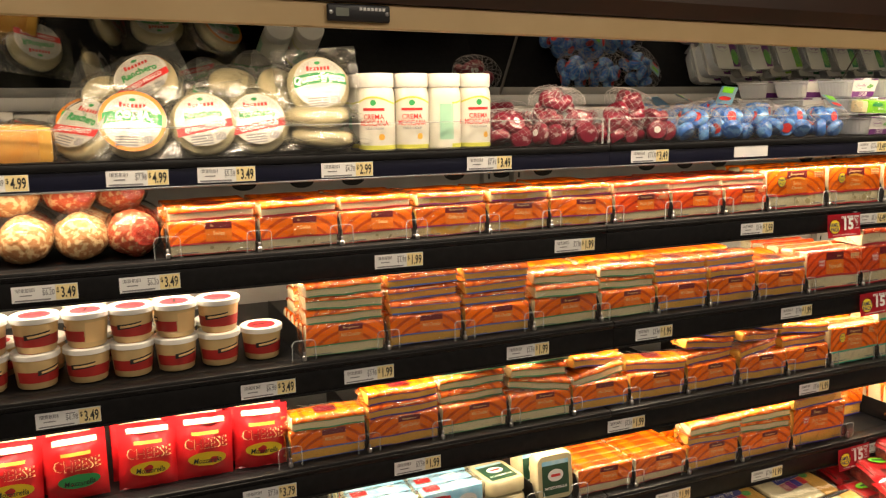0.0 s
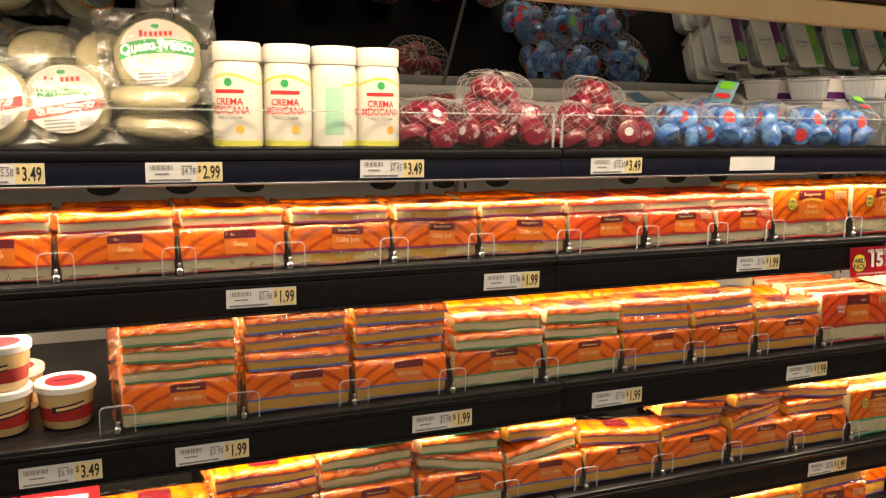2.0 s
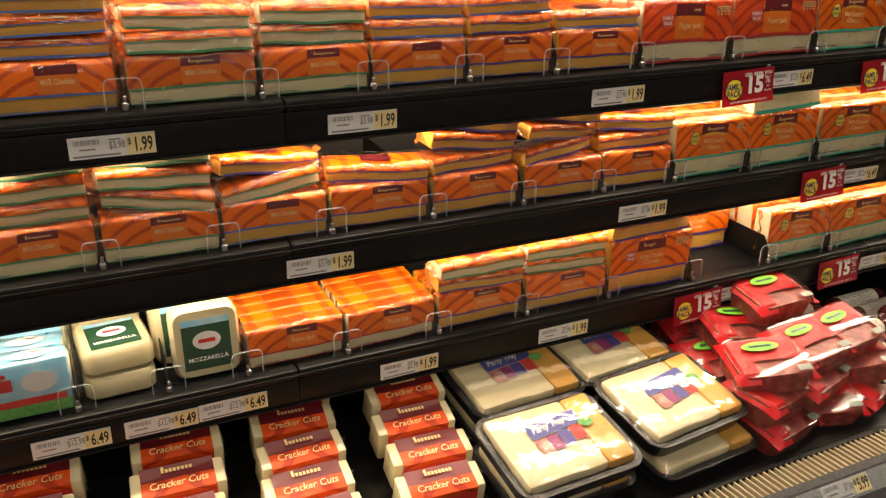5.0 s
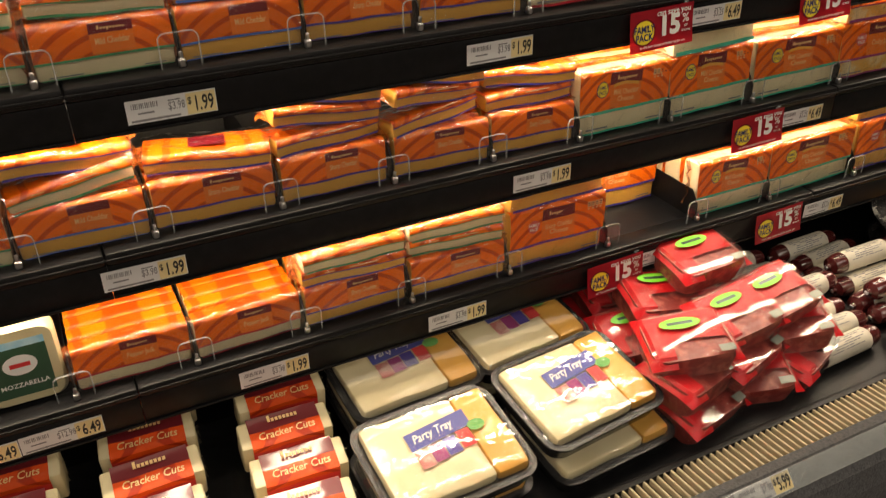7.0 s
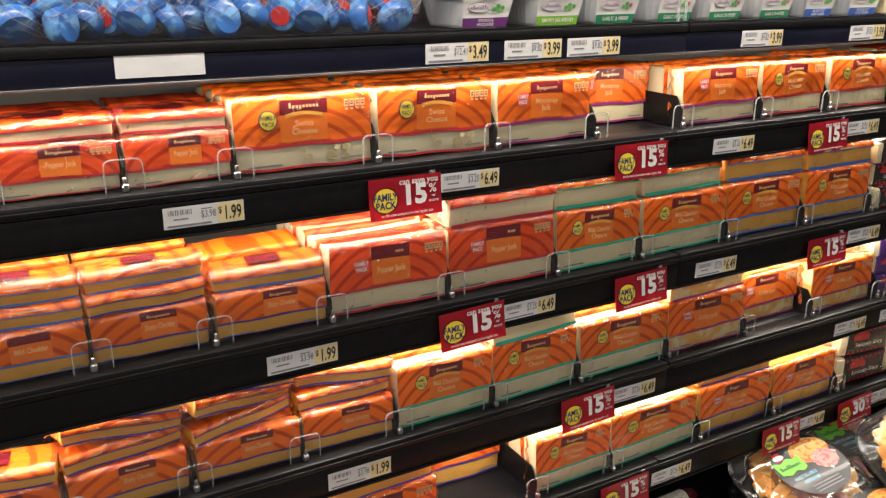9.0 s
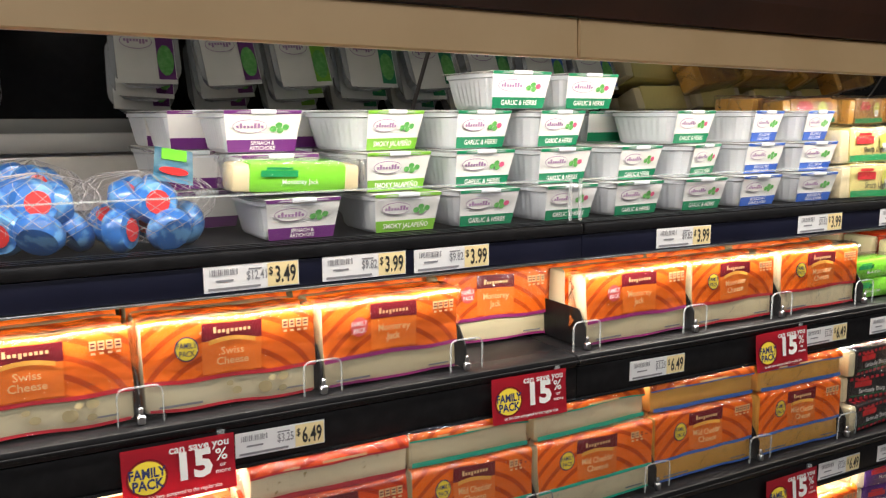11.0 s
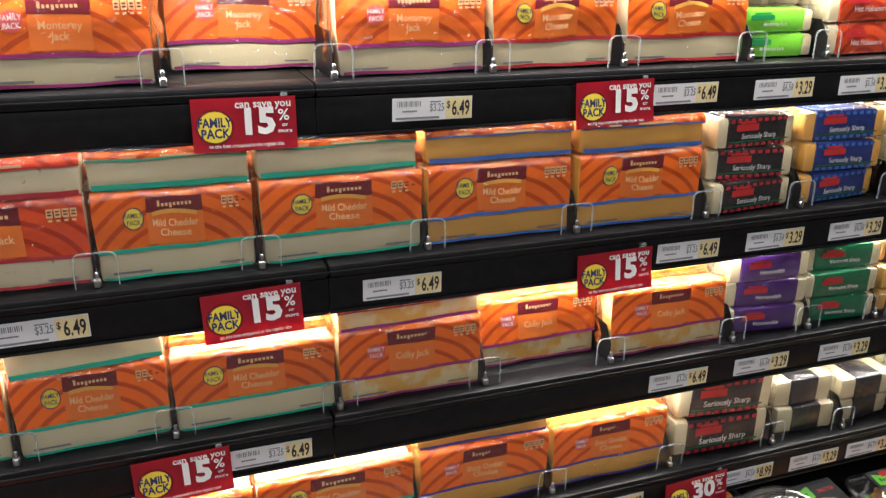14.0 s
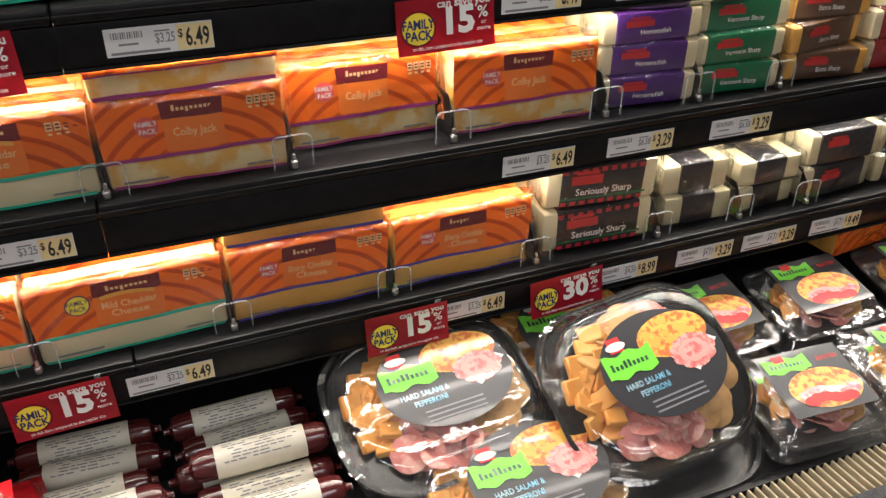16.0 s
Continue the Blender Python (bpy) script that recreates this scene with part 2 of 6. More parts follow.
    "tub_red": mat("tub_red_band", (0.40, 0.025, 0.022), 0.4, coat=0.3),
    "lid_white": mat("white_lid", (0.78, 0.76, 0.72), 0.4),
    "lid_red": mat("lid_red_print", (0.55, 0.025, 0.035), 0.4),
    "nuts": mat("chopped_nuts", (0.46, 0.20, 0.07), 0.6, second=(0.66, 0.46, 0.24), scale=110, mix=(0.50, 0.56), bump=1.0, bump_scale=120),
    "nuts_red": mat("red_nut_coating", (0.50, 0.08, 0.03), 0.6, second=(0.66, 0.38, 0.20), scale=110, mix=(0.52, 0.58), bump=1.0, bump_scale=120),
    "bag_red": mat("red_foil_bag", (0.56, 0.012, 0.018), 0.32, second=(0.48, 0.008, 0.014), scale=9, coat=0.9, bump=0.8, bump_scale=22),
    "bag_yellow": mat("yellow_oval", (0.80, 0.56, 0.03), 0.4),
    "dark_red": mat("deep_red_ink", (0.22, 0.006, 0.012), 0.45),
    "lime": mat("lime_wrapper", (0.26, 0.72, 0.03), 0.4, coat=0.7, bump=0.3),
    "box_blue": mat("pale_blue_wrapper", (0.22, 0.52, 0.72), 0.4, second=(0.5, 0.68, 0.74), scale=22, coat=0.7, bump=0.3),
    "dark_green": mat("dark_green_wrapper", (0.02, 0.07, 0.035), 0.4, coat=0.7, bump=0.3),
    "plaid_red": mat("red_check_wrapper", (0.32, 0.012, 0.018), 0.4, coat=0.8, bump=0.35),
    "plaid_blue": mat("blue_check_wrapper", (0.015, 0.035, 0.20), 0.4, coat=0.8, bump=0.35),
    "plaid_green": mat("green_wrapper", (0.012, 0.16, 0.06), 0.4, coat=0.8, bump=0.35),
    "plaid_purple": mat("purple_wrapper", (0.07, 0.015, 0.16), 0.4, coat=0.8, bump=0.35),
    "plaid_black": mat("black_wrapper", (0.018, 0.016, 0.018), 0.4, coat=0.8, bump=0.35),
    "plaid_brown": mat("brown_wrapper", (0.10, 0.05, 0.025), 0.4, coat=0.8, bump=0.35),
    "pale_yellow": mat("pale_yellow_wrapper", (0.80, 0.70, 0.26), 0.4, coat=0.8, bump=0.35),
    "meat": mat("sliced_meat", (0.22, 0.018, 0.014), 0.4, second=(0.40, 0.075, 0.05), scale=55, mix=(0.45, 0.62), coat=0.3, bump=0.5, bump_scale=50),
    "ham": mat("pink_salami", (0.52, 0.17, 0.15), 0.4, second=(0.66, 0.36, 0.30), scale=60, mix=(0.48, 0.6), coat=0.4, bump=0.4),
    "cracker": mat("crackers", (0.54, 0.31, 0.11), 0.55, second=(0.42, 0.22, 0.07), scale=50, bump=0.4, vary=0.12),
    "cube_orange": mat("cheddar_cubes", (0.66, 0.28, 0.045), 0.45, second=(0.68, 0.40, 0.11), scale=20, vary=0.12),
    "sausage": mat("dark_red_casing", (0.075, 0.012, 0.012), 0.22, coat=0.9, bump=0.25, bump_scale=30),
    "sausage_label": mat("cream_paper_label", (0.66, 0.62, 0.52), 0.5, second=(0.58, 0.54, 0.44), scale=30),
    "tray_black": mat("black_tray", (0.012, 0.012, 0.013), 0.25, bump=0.1),
    "charcoal": mat("charcoal_label", (0.030, 0.031, 0.036), 0.4, coat=0.2),
    "lime_print": mat("bright_green_print", (0.20, 0.66, 0.04), 0.4, coat=0.4),
    "food_print": mat("snack_food_print", (0.80, 0.46, 0.08), 0.4, second=(0.62, 0.16, 0.04), scale=95, mix=(0.46, 0.58), coat=0.3),
    "flower_print": mat("salami_rose_print", (0.62, 0.15, 0.15), 0.4, second=(0.74, 0.40, 0.36), scale=120, mix=(0.42, 0.6), coat=0.3),
    "rose_light": mat("pale_rose_print", (0.74, 0.36, 0.33), 0.4, coat=0.3),
    "badge_pink": mat("pink_red_badge", (0.70, 0.10, 0.09), 0.45),
    "bar_yellow": mat("amber_wrapper", (0.56, 0.27, 0.05), 0.4, second=(0.30, 0.12, 0.03), scale=30, coat=0.8, bump=0.35),
    "blueprint": mat("blue_violet_print", (0.06, 0.07, 0.34), 0.4, coat=0.6),
    "red_film": mat("red_tray_film", (0.58, 0.008, 0.014), 0.36, second=(0.48, 0.006, 0.010), scale=10, coat=0.15, bump=0.9, bump_scale=34, spec=0.3),
    "thermo": mat("black_plastic", (0.02, 0.02, 0.024), 0.35),
    "lcd": mat("grey_display", (0.24, 0.26, 0.22), 0.3),
}


# ---- building helpers ----
def finish(name, bm, material, smooth=True):
    me = bpy.data.meshes.new(name)
    bm.normal_update()
    bm.to_mesh(me)
    bm.free()
    me.materials.append(M[material])
    if smooth:
        me.shade_smooth()
        me.set_sharp_from_angle(angle=radians(38))
    return me


def part(name, bm, material, parent=None, label="", smooth=True):
    ob = new(name, finish(name, bm, material, smooth) if isinstance(bm, bmesh.types.BMesh) else bm)
    if parent:
        ob.parent = parent
    return tagged(ob, label)


def thing(name, label, category, group="", kind=""):
    return tagged(new(name), label, category, group, kind)


def box(x0, x1, y0, y1, z0, z1, bevel=0.0, seg=2, bm=None):
    bm2 = bmesh.new()
    bmesh.ops.create_cube(bm2, size=1, matrix=Matrix.Translation(((x0 + x1) / 2, (y0 + y1) / 2, (z0 + z1) / 2)) @ Matrix.Diagonal((x1 - x0, y1 - y0, z1 - z0, 1)))
    if bevel:
        bmesh.ops.bevel(bm2, geom=bm2.edges[:], offset=bevel, segments=seg, affect="EDGES", profile=0.5)
    if bm is None:
        return bm2
    tmp = bpy.data.meshes.new("tmp")
    bm2.to_mesh(tmp)
    bm2.free()
    bm.from_mesh(tmp)
    bpy.data.meshes.remove(tmp)
    return bm


def lathe(profile, n=24, bm=None, squash=(1, 1)):
    """Solid of revolution about z from (radius, height) pairs."""
    bm = bm or bmesh.new()
    rings = [[bm.verts.new((r * squash[0] * math.cos(2 * math.pi * i / n), r * squash[1] * math.sin(2 * math.pi * i / n), z)) for i in range(n)] for r, z in profile]
    for a, b in zip(rings, rings[1:]):
        for i in range(n):
            bm.faces.new((a[i], a[(i + 1) % n], b[(i + 1) % n], b[i]))
    bm.faces.new(rings[0][::-1])
    bm.faces.new(rings[-1])
    return bm


def grid(x0, x1, z0, z1, y=0.0, nx=6, nz=3, bend=None):
    """Upright sheet facing -y."""
    bm = bmesh.new()
    vs = [[bm.verts.new((x0 + (x1 - x0) * i / nx, y, z0 + (z1 - z0) * j / nz)) for i in range(nx + 1)] for j in range(nz + 1)]
    for j in range(nz):
        for i in range(nx):
            bm.faces.new((vs[j][i], vs[j][i + 1], vs[j + 1][i + 1], vs[j + 1][i]))
    if bend:
        for v in bm.verts:
            v.co += bend(v.co)
    return bm


def disc(cx, cz, rx, rz, y=0.0, n=24, bend=None):
    bm = bmesh.new()
    bm.faces.new([bm.verts.new((cx + rx * math.cos(2 * math.pi * i / n), y, cz + rz * math.sin(2 * math.pi * i / n))) for i in range(n)])
    if bend:
        for v in bm.verts:
            v.co += bend(v.co)
    return bm


TEXTS = {}


def text_bm(body, size, cx, cz, y, bold=0.012, shear=0.0, squeeze=1.0, bend=None):
    """Lettering as a flat mesh facing -y, centred at (cx, cz)."""
    key = (body, shear, bold)
    if key not in TEXTS:
        c = bpy.data.curves.new("lettering", "FONT")
        c.body, c.size, c.align_x, c.align_y, c.resolution_u, c.shear = body, 1, "CENTER", "CENTER", 2, shear
        c.extrude, c.offset = 0.0, bold
        ob = new("lettering", c)
        TEXTS[key] = bpy.data.meshes.new_from_object(ob.evaluated_get(bpy.context.evaluated_depsgraph_get()))
        bpy.data.objects.remove(ob)
    bm = bmesh.new()
    bm.from_mesh(TEXTS[key])
    for v in bm.verts:
        v.co = Vector((cx + v.co.x * size * squeeze, y, cz + v.co.y * size))
        if bend:
            v.co += bend(v.co)
    return bm


def discs(items, n):
    """Several small upright discs (centre x, z, radii, y) in one mesh."""
    bm = bmesh.new()
    for cx, cz, rx, rz, y in items:
        bm.faces.new([bm.verts.new((cx + rx * math.cos(2 * math.pi * i / n), y, cz + rz * math.sin(2 * math.pi * i / n))) for i in range(n)])
    return bm


def flat_up(bm, z):
    """Turn an upright -y sheet into one that faces up at height z (sheet z becomes depth)."""
    for v in bm.verts:
        v.co = Vector((v.co.x, v.co.z, z - v.co.y))
    return bm


def bars(rects, y, bm=None):
    bm = bm or bmesh.new()
    for x0, x1, z0, z1 in rects:
        bm.faces.new([bm.verts.new(p) for p in ((x0, y, z0), (x1, y, z0), (x1, y, z1), (x0, y, z1))])
    return bm


def wobble(seed, amp=0.0016, scale=18.0):
    """A soft dent field shared by all the layers of one pack."""
    off = Vector((seed * 3.1, seed * 1.7, seed * 2.3))

    def f(p):
        q = Vector(p) * scale + off
        return Vector((noise.noise(q), noise.noise(q + Vector((9, 0, 0))), noise.noise(q + Vector((0, 9, 0))))) * amp
    return f


PARTS = {}


HIDDEN = ("title_", "badge", "logo_", "net_weight", "nutrition", "title_rib", "cheese_hole", "lower_stripe", "flavour_lett", "herb_print", "seal", "facts", "small_", "cracker", "cheese_cube", "salami", "picture", "banner", "white_mark", "red_mark", "label_lett", "film_end")


def dup(src, m, plain=False, lite=False):
    """Like copy_thing, with the list of parts looked up once; plain: without the print, for packs that stand behind others; lite: block and wrapper alone, for those at the back."""
    if src not in PARTS:
        PARTS[src] = (src, *src.children_recursive)
    made = {}
    for o in PARTS[src]:
        if plain and o.name.startswith(HIDDEN) or lite and o is not src and not o.name.startswith(("cheese_block", "wrapper")):
            continue
        made[o] = c = o.copy()
        scene.collection.objects.link(c)
        if o.parent in made:
            c.parent = made[o.parent]
    made[src].matrix_basis = m
    return made[src]


# ---- unseen room added around the case ----
def slab(name, x0, x1, y0, y1, z0, z1, material, label, category):
    return tagged(part(name, box(x0, x1, y0, y1, z0, z1), material, None, "", False), label, category, "", "structure")


slab("floor", -4, 7.5, -3.2, 3.4, -0.1, 0, "tile", "polished beige store floor tile", "floor")
slab("ceiling", -4, 7.5, -3.2, 3.4, 3.2, 3.3, "plaster", "unseen dark brown ceiling added to close the room", "ceiling")
slab("wall_back", -4, 7.5, 3.3, 3.4, 0, 3.2, "plaster", "unseen dark brown wall added to close the room", "wall")
slab("wall_front", -4, 7.5, -3.2, -3.1, 0, 3.2, "plaster", "unseen dark brown wall added to close the room", "wall")
slab("wall_west", -4, -3.9, -3.1, 3.3, 0, 3.2, "plaster", "unseen dark brown wall added to close the room", "wall")
slab("wall_east", 7.4, 7.5, -3.1, 3.3, 0, 3.2, "plaster", "unseen dark brown wall added to close the room", "wall")
# glowing panels added on the unseen ceiling where the fill lamps hang
first = None
for xx in (-0.6, 1.6, 3.8):
    for yy in (-2.5, -1.1):
        if first is None:
            first = thing("ceiling_light", "assumed white ceiling light panel out of view", "ceiling light", "ceiling lights")
            part("diffuser", box(-0.58, 0.58, -0.28, 0.28, 0.004, 0.02), "panel_glow", first, "glowing white diffuser")
            fr = box(-0.62, 0.62, -0.32, -0.28, 0, 0.03)
            for a in ((-0.62, 0.62, 0.28, 0.32), (-0.62, -0.58, -0.28, 0.28), (0.58, 0.62, -0.28, 0.28)):
                box(*a, 0, 0.03, bm=fr)
            part("frame", fr, "lid_white", first)
            first.location = (xx, yy, 3.17)
        else:
            dup(first, pose(xx, yy, 3.17))


# ---- the refrigerated case ----
def refrigerated_case():
    c = thing("refrigerated_case", "long black open refrigerated display case with brown wood canopy", "display case")
    bm = box(X0, X1, BACK + 0.004, BACK + 0.05, 0.0, 1.40)
    part("back_panel", bm, "grey_steel", c, "pale grey slotted back panel")
    for x in JOINTS[1:-1]:
        for dx in (-0.045, 0.045):
            part("upright", box(x + dx - 0.015, x + dx + 0.015, BACK - 0.022, BACK + 0.004, 0.34, 1.40, 0.002), "grey_steel", c)
            slots = bmesh.new()
            for k in range(38):
                z = 0.42 + k * 0.0255
                bars([(x + dx - 0.003, x + dx + 0.003, z, z + 0.014)], BACK - 0.0235, slots)
            part("slot_row", slots, "ink", c, "row of dark bracket slots")
    part("back_rail", box(X0, X1, BACK - 0.02, BACK + 0.01, 1.401, 1.43, 0.003), "dull_steel", c, "dull metal rail")
    # tilted mirror panels above the top shelf
    ty, tz = -0.545, 0.838
    for a, b in zip(JOINTS, JOINTS[1:]):
        bm = bmesh.new()
        p0, p1 = Vector((0, 2.005, 1.428)), Vector((0, 2.005 + ty * 0.24, 1.428 + tz * 0.24))
        out = Vector((0, 0.838, 0.545)) * 0.006
        lo, hi = a + 0.004, b - 0.004
        vs = [bm.verts.new(Vector((x, 0, 0)) + p + o) for o in (Vector(), out) for p in (p0, p1) for x in (lo, hi)]
        for f in ((0, 1, 3, 2), (4, 6, 7, 5), (0, 4, 5, 1), (2, 3, 7, 6), (0, 2, 6, 4), (1, 5, 7, 3)):
            bm.faces.new([vs[i] for i in f])
        bmesh.ops.recalc_face_normals(bm, faces=bm.faces[:])
        part("mirror", bm, "mirror", c, "tilted mirror panel", False)
    # canopy
    part("canopy_top", box(X0, X1, 1.40, 2.06, 1.66, 1.70), "brown", c)
    bm = bmesh.new()
    prof = [(1.345, 1.572), (1.325, 1.60), (1.345, 1.95), (1.40, 1.95), (1.40, 1.70), (1.40, 1.588), (1.372, 1.588), (1.370, 1.572)]
    ends = [[bm.verts.new((x, y, z)) for y, z in prof] for x in (X0, X1)]
    bm.faces.new(ends[0]), bm.faces.new(ends[1][::-1])
    for i in range(len(prof)):
        j = (i + 1) % len(prof)
        bm.faces.new((ends[0][i], ends[0][j], ends[1][j], ends[1][i]))
    bmesh.ops.recalc_face_normals(bm, faces=bm.faces[:])
    part("canopy_fascia", bm, "brown", c, "dark brown wood-grain fascia", False).matrix_basis = SAG
    cuts = [X0, -0.331, 2.108, X1]
    for a, b in zip(cuts, cuts[1:]):
        bm = bmesh.new()
        prof = [(1.350, 1.530), (1.352, 1.571), (1.368, 1.571), (1.364, 1.530)]
        ends = [[bm.verts.new((x, y, z)) for y, z in prof] for x in (a + 0.0008, b - 0.0008)]
        bm.faces.new(ends[0]), bm.faces.new(ends[1][::-1])
        for i in range(len(prof)):
            j = (i + 1) % len(prof)
            bm.faces.new((ends[0][i], ends[0][j], ends[1][j], ends[1][i]))
        bmesh.ops.recalc_face_normals(bm, faces=bm.faces[:])
        bmesh.ops.bevel(bm, geom=bm.edges[:], offset=0.002, segments=1, affect="EDGES")
        part("canopy_trim", bm, "maple", c, "pale maple-coloured trim strip", False).matrix_basis = SAG
    part("canopy_soffit", box(X0, X1, 1.402, 1.90, 1.645, 1.655), "black", c)
    part("canopy_tube", box(X0, X1, 1.3745, 1.400, 1.5745, 1.586, 0.003), "tube", c, "glowing light strip").matrix_basis = SAG
    for x in (X0, X1):
        part("end_panel", box(x - 0.02, x + 0.02, 1.02, 2.06, 0, 1.70), "brown", c)
    # bottom deck, grille and front bumper
    part("deck", box(X0, X1, 1.19, BACK, 0.29, 0.318), "black", c, "black deck tray")
    part("grille_well", box(X0, X1, 1.105, 1.188, 0.24, 0.27), "black", c)
    part("deck_lip", box(X0, X1, 1.180, 1.192, 0.27, 0.326, 0.002), "black", c)
    bm = bmesh.new()
    prof = [(1.105, 0.0), (1.105, 0.335), (1.095, 0.372), (1.080, 0.372), (1.045, 0.335), (1.035, 0.30), (1.035, 0.0)]
    ends = [[bm.verts.new((x, y, z)) for y, z in prof] for x in (X0, X1)]
    bm.faces.new(ends[0]), bm.faces.new(ends[1][::-1])
    for i in range(len(prof)):
        j = (i + 1) % len(prof)
        bm.faces.new((ends[0][i], ends[0][j], ends[1][j], ends[1][i]))
    bmesh.ops.recalc_face_normals(bm, faces=bm.faces[:])
    part("front_bumper", bm, "carpet", c, "grey textured front bumper", False)
    part("front_price_channel", box(X0, X1, 1.052, 1.084, 0.0, 0.004, 0.001), "acrylic_edge", c, "clear sloping price channel").matrix_basis = pose(0, 0.0, 0) @ Matrix.Translation((0, 1.066, 0.3595)) @ pose(0, 0, 0, 46.6) @ Matrix.Translation((0, -1.068, 0.0))
    return c


case = refrigerated_case()


def cable(points, r=0.0035):
    c = bpy.data.curves.new("cable", "CURVE")
    c.dimensions, c.bevel_depth, c.bevel_resolution = "3D", r, 2
    s = c.splines.new("NURBS")
    s.points.add(len(points) - 1)
    for q, p in zip(s.points, points):
        q.co = (*p, 1)
    s.order_u, s.use_endpoint_u = 4, True
    tmp = new("cable", c)
    me = bpy.data.meshes.new_from_object(tmp.evaluated_get(bpy.context.evaluated_depsgraph_get()))
    bpy.data.objects.remove(tmp)
    me.materials.append(M["black"])
    part("cable", me, "black", case, "loose black cable")


for x in (0.45, 1.0, 1.62, 2.25):
    cable([(x - 0.16, BACK - 0.03, 1.268), (x - 0.10, BACK - 0.03, 1.235), (x - 0.04, BACK - 0.03, 1.262), (x + 0.01, BACK - 0.03, 1.225), (x + 0.07, BACK - 0.03, 1.250), (x + 0.13, BACK - 0.02, 1.270)])
    for dx in (-0.12, 0.02, 0.15):
        part("air_slot", disc(x + dx, 1.225, 0.030, 0.016, BACK + 0.0030, 20), "ink", case, "dark oval air opening")
bar_mesh = finish("grille_bar", box(-0.0019, 0.0019, -0.036, 0.036, -0.006, 0.006, 0.001, 1), "cream_slat")
GRILLE = thing("air_grille", "cream slotted air return grille along deck front", "grille")
for k in range(220):
    ob = part("grille_bar", bar_mesh, "cream_slat", GRILLE)
    ob.matrix_basis = pose(1.05 + k * 0.0125, 1.146, 0.326, -4)
for y in (1.110, 1.180):
    part("grille_rail", box(X0, X1, y - 0.003, y + 0.003, 0.314, 0.330), "black", GRILLE)


def shelf(a, b, front, top, first_kind):
    s = thing("case_shelf", "black metal case shelf with dark price rail", "shelf", "case shelves")
    a, b = a + 0.0003, b - 0.0003
    d = BACK - 0.003
    part("shelf_tray", box(a, b, front + 0.012, d, top - 0.022, top - 0.002, 0.002), "black", s)
    if first_kind:
        part("shelf_nose", box(a, b, front - 0.012, front + 0.03, top - 0.014, top + 0.001, 0.004), "black", s, "ridged black shelf nose")
        for k in range(3):
            part("nose_ridge", box(a, b, front - 0.010 + k * 0.010, front - 0.006 + k * 0.010, top + 0.0005, top + 0.0025), "black", s)
        part("price_rail", box(a, b, front - 0.008, front + 0.004, top - 0.044, top - 0.0145, 0.001), "navy", s, "dark navy price rail")
        part("rail_edge", box(a, b, front - 0.012, front + 0.004, top - 0.0475, top - 0.0445, 0.001), "steel", s, "thin metal rail edge")
    else:
        part("shelf_nose", box(a, b, front - 0.009, front + 0.03, top - 0.018, top - 0.001, 0.005), "black", s, "rounded black shelf nose")
        part("nose_ridge", box(a, b, front - 0.011, front - 0.007, top - 0.012, top - 0.008, 0.001), "black", s)
        part("price_rail", box(a, b, front - 0.006, front + 0.006, top - 0.060, top - 0.0185, 0.001), "black", s, "black price rail")
        part("rail_edge", box(a, b, front - 0.009, front + 0.006, top - 0.0635, top - 0.0605, 0.001), "black", s)
    part("lamp_strip", box(a + 0.02, b - 0.02, front + 0.022, front + 0.042, top - 0.036, top - 0.0225, 0.002), "lid_white", s, "white light strip housing")
    for x in (a + 0.02, b - 0.02):
        part("bracket", box(x - 0.002, x + 0.002, front + 0.10, d, top - 0.050, top - 0.0225), "black", s)
    return s


#          front   top of the tray
ROWS = {"T": (1.505, 1.318), "A": (1.507, 1.145), "B": (1.472, 0.938), "C": (1.474, 0.733), "D": (1.474, 0.530)}
for key, (fy, top) in ROWS.items():
    for a, b in zip(JOINTS, JOINTS[1:]):
        shelf(a, b, fy, top, key == "T")
for a, b in zip(JOINTS, JOINTS[1:]):
    g = thing("acrylic_fence", "clear acrylic product fence on top shelf", "shelf fence", "shelf fences")
    part("pane", grid(a + 0.006, b - 0.006, 1.3205, 1.372, 1.513, 1, 1), "acrylic", g).visible_shadow = False
    part("top_edge", box(a + 0.006, b - 0.006, 1.5118, 1.5147, 1.3722, 1.3742), "acrylic_edge", g)
    for x in (a + 0.006, b - 0.010):
        part("end_edge", box(x, x + 0.004, 1.5118, 1.5147, 1.3205, 1.374), "acrylic_edge", g)


# ---- price tags and signs ----
def price_tag(x1, z1, y, price, cost, tilt=0.0, width=0.100):
    h = 0.027
    t = thing("price_tag", "white and yellow shelf price tag in black rail", "price tag", "shelf price tags")
    part("card", box(0, width, -0.0006, 0.0006, -h, 0), "white_card", t, "white paper card", False)
    part("yellow_panel", bars([(width * 0.66, width - 0.001, -h + 0.001, -0.001)], -0.0011), "tag_yellow", t, "yellow price panel", False)
    part("price", text_bm(price, 0.0250, width * 0.852, -h * 0.54, -0.0016, 0.02, squeeze=0.54), "ink", t, "", False)
    part("dollar_mark", text_bm("$", 0.0120, width * 0.695, -h * 0.36, -0.0016, squeeze=0.75), "ink", t, "", False)
    part("unit_price", text_bm("$" + cost, 0.0135, width * 0.55, -h * 0.46, -0.0012, squeeze=0.62), "grey_ink", t, "", False)
    code = [(0.006 + k * 0.0021, 0.006 + k * 0.0021 + (0.0013 if k % 3 else 0.0007), -0.010, -0.0035) for k in range(14)]
    tagged(part("barcode", bars(code, -0.0012), "grey_ink", t, "", False), kind="stuff")
